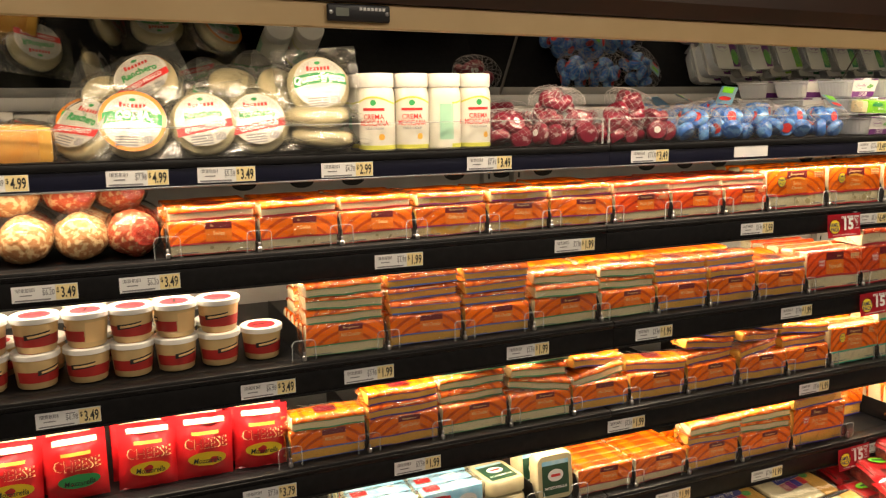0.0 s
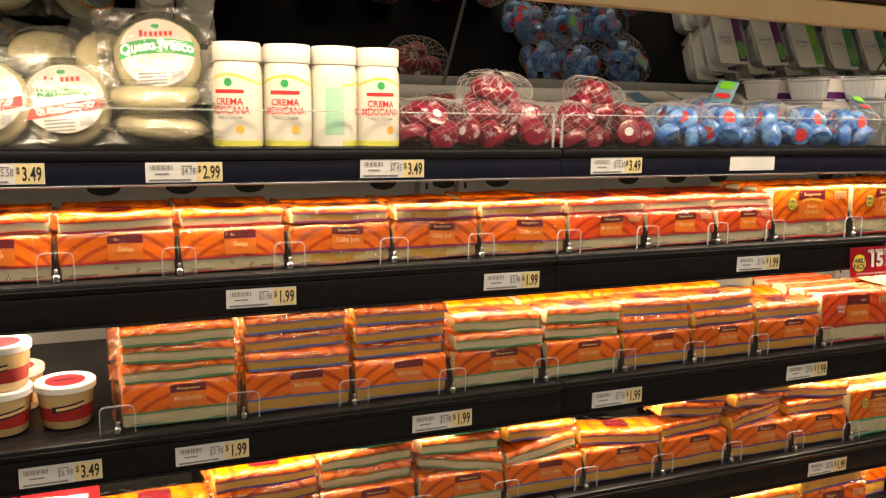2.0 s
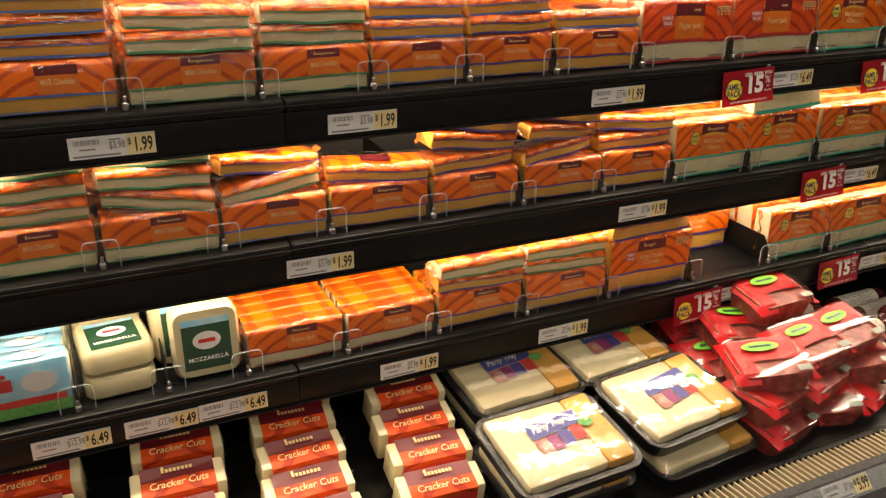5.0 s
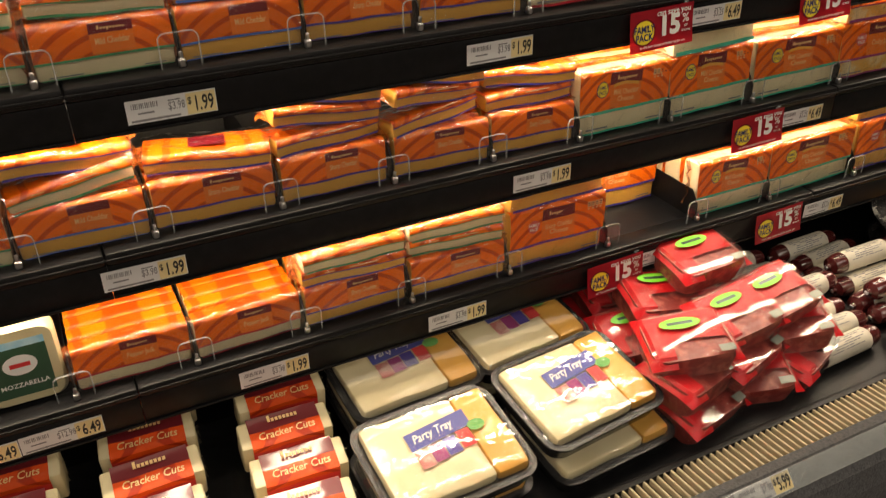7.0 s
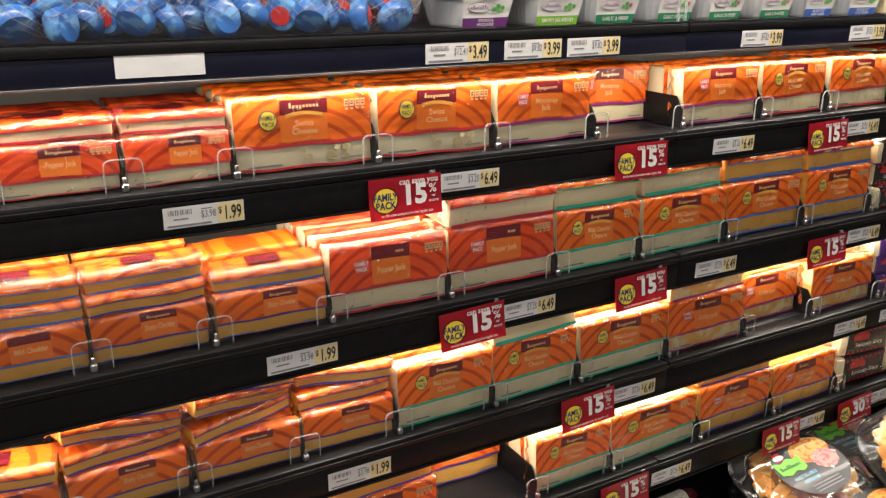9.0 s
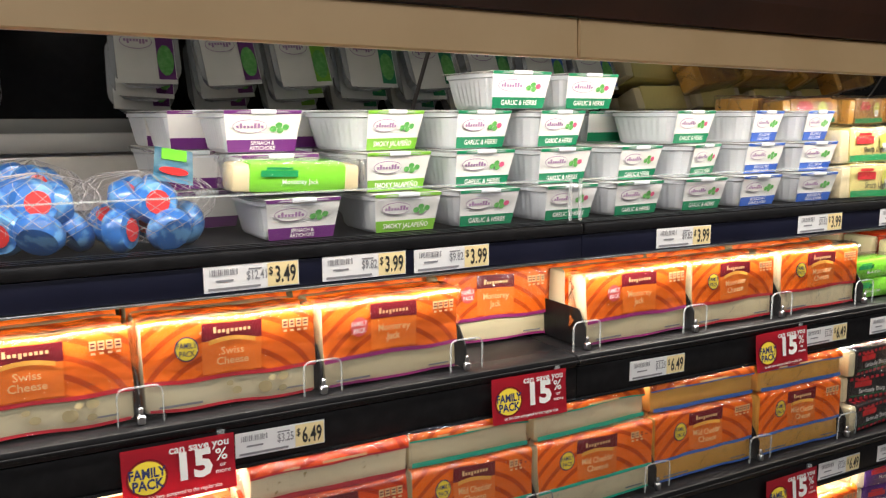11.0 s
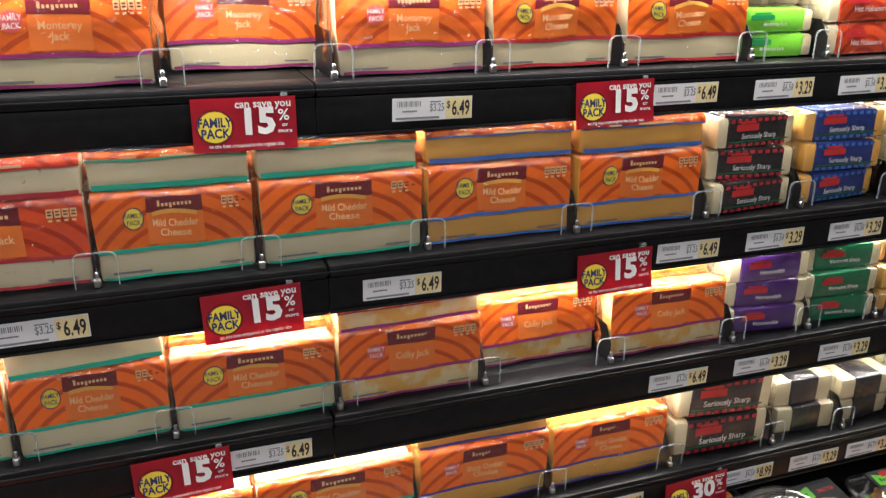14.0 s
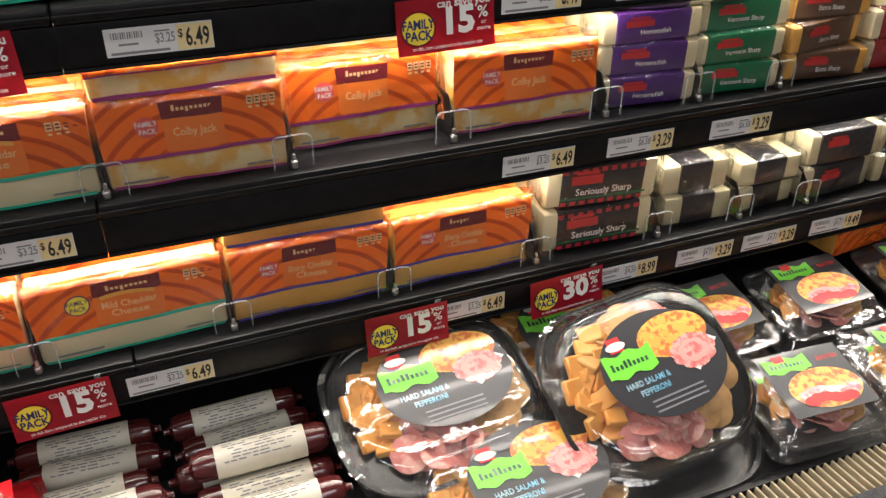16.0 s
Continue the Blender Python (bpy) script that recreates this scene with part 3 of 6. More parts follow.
    tagged(part("small_print", bars([(0.004, 0.058, -h + 0.002, -h + 0.0045), (0.012, 0.030, -0.0165, -0.0145), (0.046, 0.060, -0.006, -0.0045)], -0.0012), "grey_ink", t, "unreadable small print", False), kind="stuff")
    t.matrix_basis = pose(x1 - width, y, z1, 0, tilt, 0)
    return t


def blank_tag(x0, x1, z0, z1, y):
    t = thing("blank_tag", "blank white card in shelf price rail", "price tag", "shelf price tags")
    part("card", box(x0, x1, y - 0.0006, y + 0.0006, z0, z1), "white_card", t, "", False)


TAGS = {
    "T": [(-0.107, "4.99", "8.49"), (0.109, "4.99", "7.98"), (0.257, "3.49", "5.58"), (0.478, "2.99", "4.78"), (0.775, "3.49", "7.45"), (1.169, "3.49", "13.30"), (1.854, "3.49", "12.41"), (1.981, "3.99", "9.82"), (2.092, "3.99", "9.82"), (2.458, "3.99", "9.82"), (2.740, "3.99", "9.82"), (2.935, "3.29", "6.58"), (3.127, "3.29", "6.58")],
    "A": [(-0.048, "3.49", "6.20"), (0.117, "3.49", "6.20"), (0.579, "1.99", "3.98"), (0.982, "1.99", "3.98"), (1.493, "1.99", "3.98"), (1.880, "6.49", "3.25"), (2.423, "6.49", "3.25"), (2.778, "6.49", "3.25"), (2.939, "3.29", "6.58"), (3.086, "3.29", "6.58")],
    "B": [(-0.029, "3.49", "6.98"), (0.306, "3.49", "6.98"), (0.500, "1.99", "3.98"), (0.849, "1.99", "3.98"), (1.172, "1.99", "3.98"), (1.599, "1.99", "3.98"), (1.969, "6.49", "3.25"), (2.374, "6.49", "3.25"), (2.786, "6.49", "3.25"), (2.933, "3.29", "6.58"), (3.081, "3.29", "6.58")],
    "C": [(0.300, "3.79", "7.58"), (0.598, "1.99", "3.98"), (1.105, "1.99", "3.98"), (1.678, "1.99", "3.98"), (2.204, "6.49", "3.25"), (2.798, "6.49", "3.25"), (2.947, "3.29", "6.58"), (3.108, "3.29", "6.58")],
    "D": [(0.596, "6.49", "12.98"), (0.745, "6.49", "12.98"), (0.863, "6.49", "12.98"), (0.964, "6.49", "12.98"), (1.245, "1.99", "3.98"), (1.536, "1.99", "3.98"), (1.922, "6.49", "3.25"), (2.319, "6.49", "3.25"), (2.710, "6.49", "3.25"), (2.955, "8.99", "4.50"), (3.090, "3.29", "4.77"), (3.209, "3.29", "4.77"), (3.340, "9.49", "4.77")],
}
rnd = random.Random(5)
for key, rows in TAGS.items():
    fy = ROWS[key][0]
    top = {"T": 1.3035, "A": 1.121, "B": 0.912, "C": 0.707, "D": 0.5035}[key]
    for x1, price, cost in rows:
        price_tag(x1, top + rnd.uniform(-0.0008, 0.0008), fy - (0.0092 if key == "T" else 0.0072), price, cost, rnd.uniform(-0.5, 0.5))
blank_tag(1.357, 1.458, 1.2795, 1.3055, 1.4958)


def save_sign(x0, z1, y, percent, tilt):
    s = thing("sale_sign", "red card sale sign hanging from shelf edge", "sign", "red sale signs")
    w, h = 0.113, 0.062
    bm = grid(0, w, -h, 0, 0, 10, 3, lambda p: Vector((0, -0.0015 - 0.006 * (p.z / h) ** 2, 0)))
    bmesh.ops.solidify(bm, geom=bm.faces[:], thickness=0.0007)
    part("card", bm, "sign_red", s)
    bend = lambda p: Vector((0, -0.0022 - 0.006 * (p.z / h) ** 2, 0))
    part("badge_rim", disc(0.024, -0.033, 0.0205, 0.0205, -0.0004, 28, bend), "dark_red", s, "dark red badge rim")
    part("badge", disc(0.024, -0.033, 0.0180, 0.0180, -0.0008, 28, bend), "badge_yellow", s, "round yellow badge")
    part("badge_lettering", text_bm("FAMILY", 0.0150, 0.024, -0.0285, -0.0013, 0.03, bend=bend, squeeze=0.74), "blue_ink", s)
    part("badge_lettering", text_bm("PACK", 0.0150, 0.024, -0.0410, -0.0013, 0.03, bend=bend, squeeze=0.80), "blue_ink", s)
    part("sign_lettering", text_bm("can save you", 0.0130, 0.077, -0.0080, -0.0004, 0.025, bend=bend, squeeze=0.92), "white_ink", s)
    part("sign_number", text_bm(percent, 0.041, 0.070, -0.0295, -0.0004, 0.045, bend=bend, squeeze=0.98), "white_ink", s)
    part("sign_lettering", text_bm("%", 0.019, 0.099, -0.0225, -0.0004, bend=bend), "white_ink", s)
    part("sign_lettering", text_bm("or\nmore", 0.0072, 0.100, -0.037, -0.0004, bend=bend), "white_ink", s)
    part("sign_lettering", text_bm("on this item compared to the regular size", 0.0062, 0.057, -0.0555, -0.0004, bend=bend, squeeze=0.78), "white_ink", s)
    part("hook", box(w - 0.016, w - 0.008, 0.0005, 0.012, -0.010, 0.004, 0.001), "acrylic_edge", s, "clear plastic hook")
    s.matrix_basis = pose(x0, y, z1 + 0.005, 0, tilt, 0)
    s.scale = (1, 1, 0.93)


for x0, z1, key, pct, tilt in ((1.664, 1.121, "A", "15", 0), (2.096, 1.128, "A", "15", 0.5), (2.560, 1.125, "A", "15", -1), (1.755, 0.917, "B", "15", -2), (2.085, 0.914, "B", "15", -2), (2.560, 0.907, "B", "15", -1.0),
                               (1.990, 0.713, "C", "15", -1.5), (1.722, 0.505, "D", "15", -2), (2.090, 0.510, "D", "15", -2), (2.510, 0.509, "D", "15", -1), (2.745, 0.506, "D", "30", -3)):
    save_sign(x0, z1, ROWS[key][0] - 0.012, pct, tilt)


# ---- wrapped cheese packs ----
def label_shell(w, d, h, z_low, off, bend, nx=10, reach=1.0):
    """Printed film over the upper front, the top and the upper back."""
    r = 0.006
    pts = [(-off, z_low + (h - r - z_low) * k / 3) for k in range(4)]
    pts += [(r - (r + off) * math.cos(a), h - r + (r + off) * math.sin(a)) for a in (0.4, 0.8, 1.2, 1.57)]
    if reach >= 1:
        pts += [(r + (d - 2 * r) * k / 3, h + off) for k in (1, 2, 3)]
        pts += [(d - r + (r + off) * math.cos(a), h - r + (r + off) * math.sin(a)) for a in (1.0, 0.5, 0)]
        pts += [(d + off, z_low)]
    else:
        pts += [(r + (d * reach) * k / 2, h + off) for k in (1, 2)]
    bm = bmesh.new()
    vs = [[bm.verts.new((-w / 2 + w * i / nx, y, z)) for y, z in pts] for i in range(nx + 1)]
    for i in range(nx):
        for j in range(len(pts) - 1):
            bm.faces.new((vs[i][j], vs[i + 1][j], vs[i + 1][j + 1], vs[i][j + 1]))
    for v in bm.verts:
        v.co += bend(v.co)
    return bm


def soft_block(w, d, h, bend, r=0.0042, cuts=5):
    bm = box(-w / 2, w / 2, 0.0020, d - 0.0020, 0, h - 0.0016, r, 2)
    bmesh.ops.bisect_plane(bm, geom=bm.verts[:] + bm.edges[:] + bm.faces[:], plane_co=(0, 0, h * 0.5), plane_no=(0, 0, 1))
    for k in range(1, cuts):
        bmesh.ops.bisect_plane(bm, geom=bm.verts[:] + bm.edges[:] + bm.faces[:], plane_co=(-w / 2 + w * k / cuts, 0, 0), plane_no=(1, 0, 0))
    for v in bm.verts:
        v.co += bend(v.co)
    return bm


def crimp(side, w, d, h, seed, reach=0.014):
    """Gathered film fin at one end of a pack."""
    r = random.Random(seed)
    bm = bmesh.new()
    n = 7
    x = side * w / 2
    a = [bm.verts.new((x, d * (0.15 + 0.7 * k / n), h * (0.12 + 0.86 * k / n))) for k in range(n + 1)]
    b = [bm.verts.new((x + side * (reach * 0.5 + r.uniform(-0.003, 0.003)), d * 0.5 + r.uniform(-0.006, 0.006), h * (0.15 + 0.85 * k / n) + r.uniform(-0.003, 0.003))) for k in range(n + 1)]
    c = [bm.verts.new((x + side * (reach * 0.75 + r.uniform(-0.003, 0.004)), d * 0.45 + r.uniform(-0.008, 0.008), h * (0.18 + 0.88 * k / n) + r.uniform(-0.005, 0.005))) for k in range(n + 1)]
    for p, q in ((a, b), (b, c)):
        for k in range(n):
            bm.faces.new((p[k], q[k], q[k + 1], p[k + 1]))
    return bm


PACKS = {}


def standing_pack(kind, big, cheese, film, stripe, words, label, reach=None):
    w, d, h = (0.188, 0.044, 0.097) if big else (0.150, 0.026, 0.060)
    seed = len(PACKS) + 1
    bend = wobble(seed, 0.0034 if big else 0.0026)
    p = thing("cheese_pack", label, "cheese", "wrapped cheese packs")
    part("cheese_block", soft_block(w, d, h, bend), cheese, p)
    low = h * 0.37
    part("wrapper", label_shell(w, d, h, low, 0.0010, bend, 10, reach or (0.10 if big else 0.3)), film, p, "printed orange film wrapper")
    part("stripe", grid(-w / 2, w / 2, low - h * 0.045, low, -0.0010, 10, 1, bend), stripe, p)
    part("lower_stripe", grid(-w / 2 + 0.004, w / 2 - 0.004, 0.002, h * 0.055, -0.0010, 10, 1, bend), stripe, p)
    cx = 0.0 if big else 0.01
    pw = w * (0.17 if big else 0.155)
    part("title_panel", grid(cx - pw, cx + pw, low + h * 0.02, h * 0.76, -0.0018, 6, 3, bend), "pale_orange", p)
    part("logo_panel", grid(cx - pw, cx + pw, h * 0.76, h * 0.955, -0.0020, 6, 2, bend), "maroon", p, "maroon panel")
    part("logo_mark", bars([(cx + pw * (-0.62 + 0.145 * j), cx + pw * (-0.62 + 0.145 * j + 0.095), h * (0.836 if j != 3 else 0.815), h * (0.872 if j else 0.905)) for j in range(9)], -0.0026, None), "cream_ink", p, "pale logo mark", False)
    n = len(words)
    for k, word in enumerate(words):
        size = h * (0.125 if n > 1 else 0.135) * (1.0 if big else 1.25)
        part("title_lettering", text_bm(word, size, cx, h * ((0.640 - 0.115 * k if n > 1 else 0.60) if big else 0.62), -0.0036, bend=bend, squeeze=min(0.95, pw * 1.9 / (size * 0.55 * len(word)))), "cream_ink", p, "", False)
    tagged(part("net_weight", bars([(-w * 0.42, -w * 0.18, h * 0.075, h * 0.10), (w * 0.26, w * 0.42, h * 0.085, h * 0.105)], -0.0014), "grey_ink", p, "unreadable small print", False), kind="stuff")
    if big:
        red = cheese in ("cheese_colby", "cheese_pepper") or "Monterey" in words or kind in ("Bsharp",)
        part("badge", disc(-w * 0.255, h * 0.70, h * 0.118, h * 0.118, -0.0022, 24, bend), "badge_pink" if red else "badge_yellow", p, "round family pack badge")
        if not red:
            part("badge_ring", disc(-w * 0.255, h * 0.70, h * 0.132, h * 0.132, -0.0019, 24, bend), "blue_ink", p, "dark badge ring")
            q = grid(cx - pw * 0.78, cx + pw * 0.78, h * 0.715, h * 0.765, -0.0034, 8, 1, lambda v: bend(v) + Vector((0, 0, h * 0.045 * math.cos((v.x - cx) / pw * 1.9))))
            part("title_ribbon", q, "gold", p, "curved gold ribbon")
        for word, z in (("FAMILY", 0.735), ("PACK", 0.650)):
            part("badge_lettering", text_bm(word, h * 0.085, -w * 0.255, h * z, -0.0028, bend=bend, squeeze=0.8), "white_ink" if red else "blue_ink", p, "", False)
    if big or film == "red_orange":
        q = bars([(w * (0.30 + 0.042 * k), w * (0.30 + 0.042 * k + 0.034), h * 0.80, h * 0.90) for k in range(4)], -0.0024)
        bars([(w * (0.30 + 0.042 * k + 0.006), w * (0.30 + 0.042 * k + 0.028), h * 0.755, h * 0.780) for k in range(4)], -0.0024, q)
        tagged(part("nutrition_print", q, "cream_ink", p, "row of small pale marks", False), kind="stuff")
        q = bars([(w * (0.30 + 0.042 * k + 0.006), w * (0.30 + 0.042 * k + 0.028), h * z0, h * (z0 + 0.018)) for k in range(4) for z0 in (0.825, 0.860)], -0.0027)
        tagged(part("nutrition_figures", q, "maroon", p, "unreadable small figures", False), kind="stuff")
    if cheese == "cheese_swiss":
        r = random.Random(seed * 7)
        for k in range(7 if big else 3):
            rr = r.uniform(0.003, 0.006) * (1 if big else 0.7)
            part("cheese_hole", disc(r.uniform(-w * 0.1, w * 0.42), r.uniform(h * 0.10, h * 0.27), rr * 1.3, rr, -0.0016 - 0.0001 * k, 14, bend), "hole", p)
    part("seal_film", label_shell(w + 0.006, d, h, 0.001, 0.0042, wobble(seed + 40, 0.0030, 30), 14, 0.9), "overwrap", p, "loose clear overwrap")
    for side in (-1, 1):
        part("film_end", crimp(side, w, d, h, seed * 2 + side), "film_red" if film == "red_orange" else "film_orange", p, "crinkled film end")
    p.location = (0, -20, -5)
    PACKS[kind] = p
    return p


def lying_pack(kind, big, cheese, film, stripe, label, thin=1.0):
    w, d, h = (0.184, 0.092, 0.042 * thin) if big else (0.148, 0.060, 0.0245)
    seed = len(PACKS) + 1
    bend = wobble(seed, 0.0026 if big else 0.0030)
    p = thing("cheese_pack", label, "cheese", "wrapped cheese packs")
    part("cheese_block", soft_block(w, d, h, bend), cheese, p)
    part("wrapper", label_shell(w, d, h, h * (0.80 if big else 0.68), 0.0010, bend), film, p, "printed orange film wrapper")
    part("stripe", grid(-w / 2 + 0.003, w / 2 - 0.003, 0.0012, h * 0.17, -0.0014, 8, 1, bend), stripe, p)
    part("upper_stripe", grid(-w / 2, w / 2, h * (0.76 if big else 0.63), h * (0.81 if big else 0.69), -0.0014, 8, 1, bend), stripe, p)
    part("logo_panel", flat_up(grid(-w * 0.15, w * 0.15, d * 0.3, d * 0.8, 0, 4, 2), h + 0.003), "maroon", p, "maroon panel", False)
    tagged(part("small_print", bars([(-w * 0.30, -w * 0.20, h * 0.84, h * 0.90), (-w * 0.06, w * 0.22, h * 0.84, h * 0.91)], -0.0034), "cream_ink", p, "unreadable small print", False), kind="stuff")
    part("seal_film", label_shell(w + 0.008, d, h, 0.001, 0.0040, wobble(seed + 40, 0.0034, 30), 14, 0.9), "overwrap", p, "loose clear overwrap")
    for side in (-1, 1):
        part("film_end", crimp(side, w, d, h, seed * 3 + side, 0.018), "film_orange" if film == "orange" else "film_red", p, "crinkled film end")
    p.location = (0, -20, -5)
    PACKS[kind] = p
    return p


S = "small orange film-wrapped "
B = "large orange film-wrapped "
standing_pack("swiss", False, "cheese_swiss", "orange", "s_red", ["Swiss"], S + "swiss cheese pack standing on shelf")
standing_pack("colby", False, "cheese_colby", "orange", "s_purple", ["Colby Jack"], S + "colby jack pack standing on shelf")
standing_pack("pepper", False, "cheese_pepper", "red_orange", "s_red", ["Pepper Jack"], "small red-orange film-wrapped pepper jack pack standing on shelf")
standing_pack("mildw", False, "cheese_white", "orange", "s_green", ["Mild Cheddar"], S + "white cheddar pack with green stripe")
standing_pack("mildy", False, "cheese_yellow", "orange", "s_blue", ["Mild Cheddar"], S + "yellow cheddar pack with blue stripe")
standing_pack("sharp", False, "cheese_yellow", "orange", "s_navy", ["Sharp Cheddar"], S + "sharp cheddar pack with violet stripe")
standing_pack("loaf", False, "cheese_white", "orange", "s_red", ["Pepper Jack"], S + "cheese pack in a tight row", 0.72)
standing_pack("Bswiss", True, "cheese_swiss", "orange", "s_red", ["Swiss", "Cheese"], B + "swiss cheese family pack standing on shelf")
standing_pack("Bmont", True, "cheese_white", "orange", "s_purple", ["Monterey", "Jack"], B + "monterey jack family pack with purple stripe")
standing_pack("Bmuen", True, "cheese_white", "orange", "s_red", ["Muenster", "Cheese"], B + "muenster family pack with red stripe")
standing_pack("Bpep", True, "cheese_pepper", "red_orange", "s_red", ["Pepper Jack"], "large red-orange film-wrapped pepper jack family pack")
standing_pack("Bteal", True, "cheese_white", "orange", "s_teal", ["Mild Cheddar", "Cheese"], B + "white cheddar family pack with teal stripe")
standing_pack("Bblue", True, "cheese_yellow", "orange", "s_blue", ["Mild Cheddar", "Cheese"], B + "yellow cheddar family pack with blue stripe")
standing_pack("Bcolby", True, "cheese_colby", "orange", "s_purple", ["Colby Jack"], B + "colby jack family pack with purple stripe")
standing_pack("Bsharp", True, "cheese_yellow", "orange", "s_navy", ["Sharp Cheddar", "Cheese"], B + "sharp cheddar family pack with violet stripe")
lying_pack("l_swiss", False, "cheese_swiss", "orange", "s_red", S + "swiss pack lying on the pack below")
lying_pack("l_colby", False, "cheese_colby", "orange", "s_purple", S + "colby jack pack lying on the pack below")
lying_pack("l_pepper", False, "cheese_pepper", "red_orange", "s_red", "small red-orange pepper jack pack lying on the pack below")
lying_pack("l_mildw", False, "cheese_white", "orange", "s_green", S + "white cheddar pack lying in a stack")
lying_pack("l_mildy", False, "cheese_yellow", "orange", "s_blue", S + "yellow cheddar pack lying in a stack")
lying_pack("l_sharp", False, "cheese_yellow", "orange", "s_navy", S + "sharp cheddar pack lying in a stack")
lying_pack("L_pep", True, "cheese_pepper", "red_orange", "s_red", "large pepper jack pack lying on the pack below")
lying_pack("L_teal", True, "cheese_white", "orange", "s_teal", B + "white cheddar pack lying on the pack below")
lying_pack("L_blue", True, "cheese_yellow", "orange", "s_blue", B + "yellow cheddar pack lying on the pack below")
lying_pack("L_colby", True, "cheese_colby", "orange", "s_purple", B + "colby jack pack lying on the pack below", 0.8)
lying_pack("L_sharp", True, "cheese_yellow", "orange", "s_navy", B + "sharp cheddar pack lying on the pack below", 0.75)

jit = random.Random(21)


def put(kind, x0, x1, y, z, lean=0.0, yaw=0.0, roll=0.0, squeeze=True, plain=False, lite=False):
    """Set a pack between x0 and x1 with its front at y on height z."""
    src = PACKS[kind]
    w = 0.188 if kind[0] == "B" else 0.184 if kind[0] == "L" else 0.150
    ob = dup(src, pose((x0 + x1) / 2, y + jit.uniform(-0.002, 0.002), z, lean + jit.uniform(-1.5, 1.5), roll + jit.uniform(-0.6, 0.6), yaw + jit.uniform(-1.2, 1.2)), plain, lite)
    ob.scale = ((x1 - x0 - 0.003) / w if squeeze else 1, 1, 1)
    return ob


def facing(key, x0, x1, kind, deep=3, flat=(), setback=0.0, wild=3.0):
    """One facing: standing packs one behind the other, and packs lying on them."""
    fy, top = ROWS[key]
    y = fy + 0.016 + setback
    step = 0.048 if kind[0] == "B" else 0.030
    h = 0.097 if kind[0] == "B" else 0.060
    for k in range(deep):
        put(kind, x0, x1, y + k * step, top + 0.0005, lean=-2.0, plain=k > 0)
    z = top + h + 0.003
    for k, f in enumerate(flat):
        put(f, x0, x1, y + (0.010 if wild > 5 else 0.004) + jit.uniform(-0.006, 0.008), z, yaw=jit.uniform(-wild, wild), lean=jit.uniform(-2, 2) * wild / 3, roll=jit.uniform(-1.7, 1.7) * wild / 3)
        z += (0.0265 + max(0, wild - 3) * 0.0003) if f[0] == "l" else 0.045
    if key in "AB" and flat and flat[0][0] == "l":
        y += deep * step + 0.004
        for k in range(3):
            put(kind, x0, x1, y + k * 0.031, top + 0.0005, lean=-2.0, lite=True)
        for k in range(len(flat)):
            put(flat[0], x0, x1, y + jit.uniform(-0.004, 0.006), top + h + 0.003 + k * 0.0265, yaw=jit.uniform(-4, 4), lean=jit.uniform(-2, 4), lite=True)


# shelf A
for x0, x1, kind, deep, flat in (
        (0.104, 0.259, "swiss", 3, ("l_swiss",)), (0.265, 0.416, "swiss", 3, ("l_swiss",)), (0.421, 0.570, "swiss", 3, ("l_swiss",)),
        (0.576, 0.732, "colby", 3, ("l_colby",)), (0.737, 0.879, "colby", 3, ("l_colby",)), (0.885, 1.041, "colby", 3, ("l_colby",)),
        (1.047, 1.201, "pepper", 3, ("l_pepper",)), (1.205, 1.354, "pepper", 3, ("l_pepper",)), (1.358, 1.489, "pepper", 3, ("l_pepper",)),
        (1.493, 1.686, "Bswiss", 4, ()), (1.692, 1.882, "Bswiss", 4, ()), (1.888, 2.068, "Bmont", 5, ()), (2.264, 2.452, "Bmont", 3, ()),
        (2.457, 2.630, "Bmuen", 3, ()), (2.642, 2.833, "Bmuen", 4, ())):
    facing("A", x0, x1, kind, deep, flat)
facing("A", 2.082, 2.262, "Bmont", 4, (), 0.085)
# shelf B
for x0, x1, kind, deep, flat in (
        (0.333, 0.490, "mildw", 3, ("l_mildw", "l_mildw", "l_mildw")), (0.502, 0.656, "mildy", 3, ("l_mildy", "l_mildy", "l_mildy")), (0.664, 0.815, "mildy", 3, ("l_mildy", "l_mildy", "l_mildy")),
        (0.826, 0.986, "mildw", 3, ("l_mildw", "l_mildw")), (0.992, 1.141, "mildw", 3, ("l_mildw", "l_mildw")), (1.145, 1.290, "mildy", 3, ("l_mildy", "l_mildy")), (1.292, 1.435, "sharp", 3, ("l_sharp", "l_mildy")), (1.442, 1.597, "sharp", 3, ("l_mildy",)),
        (1.602, 1.785, "Bpep", 5, ()), (1.790, 1.980, "Bpep", 3, ("L_pep",)), (1.984, 2.155, "Bteal", 3, ("L_teal",)), (2.162, 2.357, "Bteal", 3, ("L_teal",)), (2.364, 2.562, "Bblue", 3, ("L_blue",)), (2.570, 2.757, "Bblue", 3, ("L_blue",))):
    facing("B", x0, x1, kind, deep, flat)
# shelf C
for x0, x1, kind, deep, flat in (
        (0.297, 0.449, "mildy", 3, ("l_mildw",)), (0.454, 0.607, "sharp", 3, ("l_sharp", "l_sharp")), (0.612, 0.765, "mildw", 3, ("l_mildw", "l_mildw", "l_mildw")), (0.771, 0.921, "mildw", 3, ("l_mildw", "l_mildw", "l_mildw")),
        (0.926, 1.075, "mildy", 3, ("l_mildw", "l_sharp")), (1.080, 1.235, "sharp", 3, ("l_sharp",)), (1.241, 1.392, "sharp", 3, ("l_sharp", "l_sharp", "l_sharp")), (1.400, 1.549, "sharp", 3, ("l_sharp", "l_sharp", "l_sharp")), (1.552, 1.697, "sharp", 3, ("l_sharp", "l_sharp")),
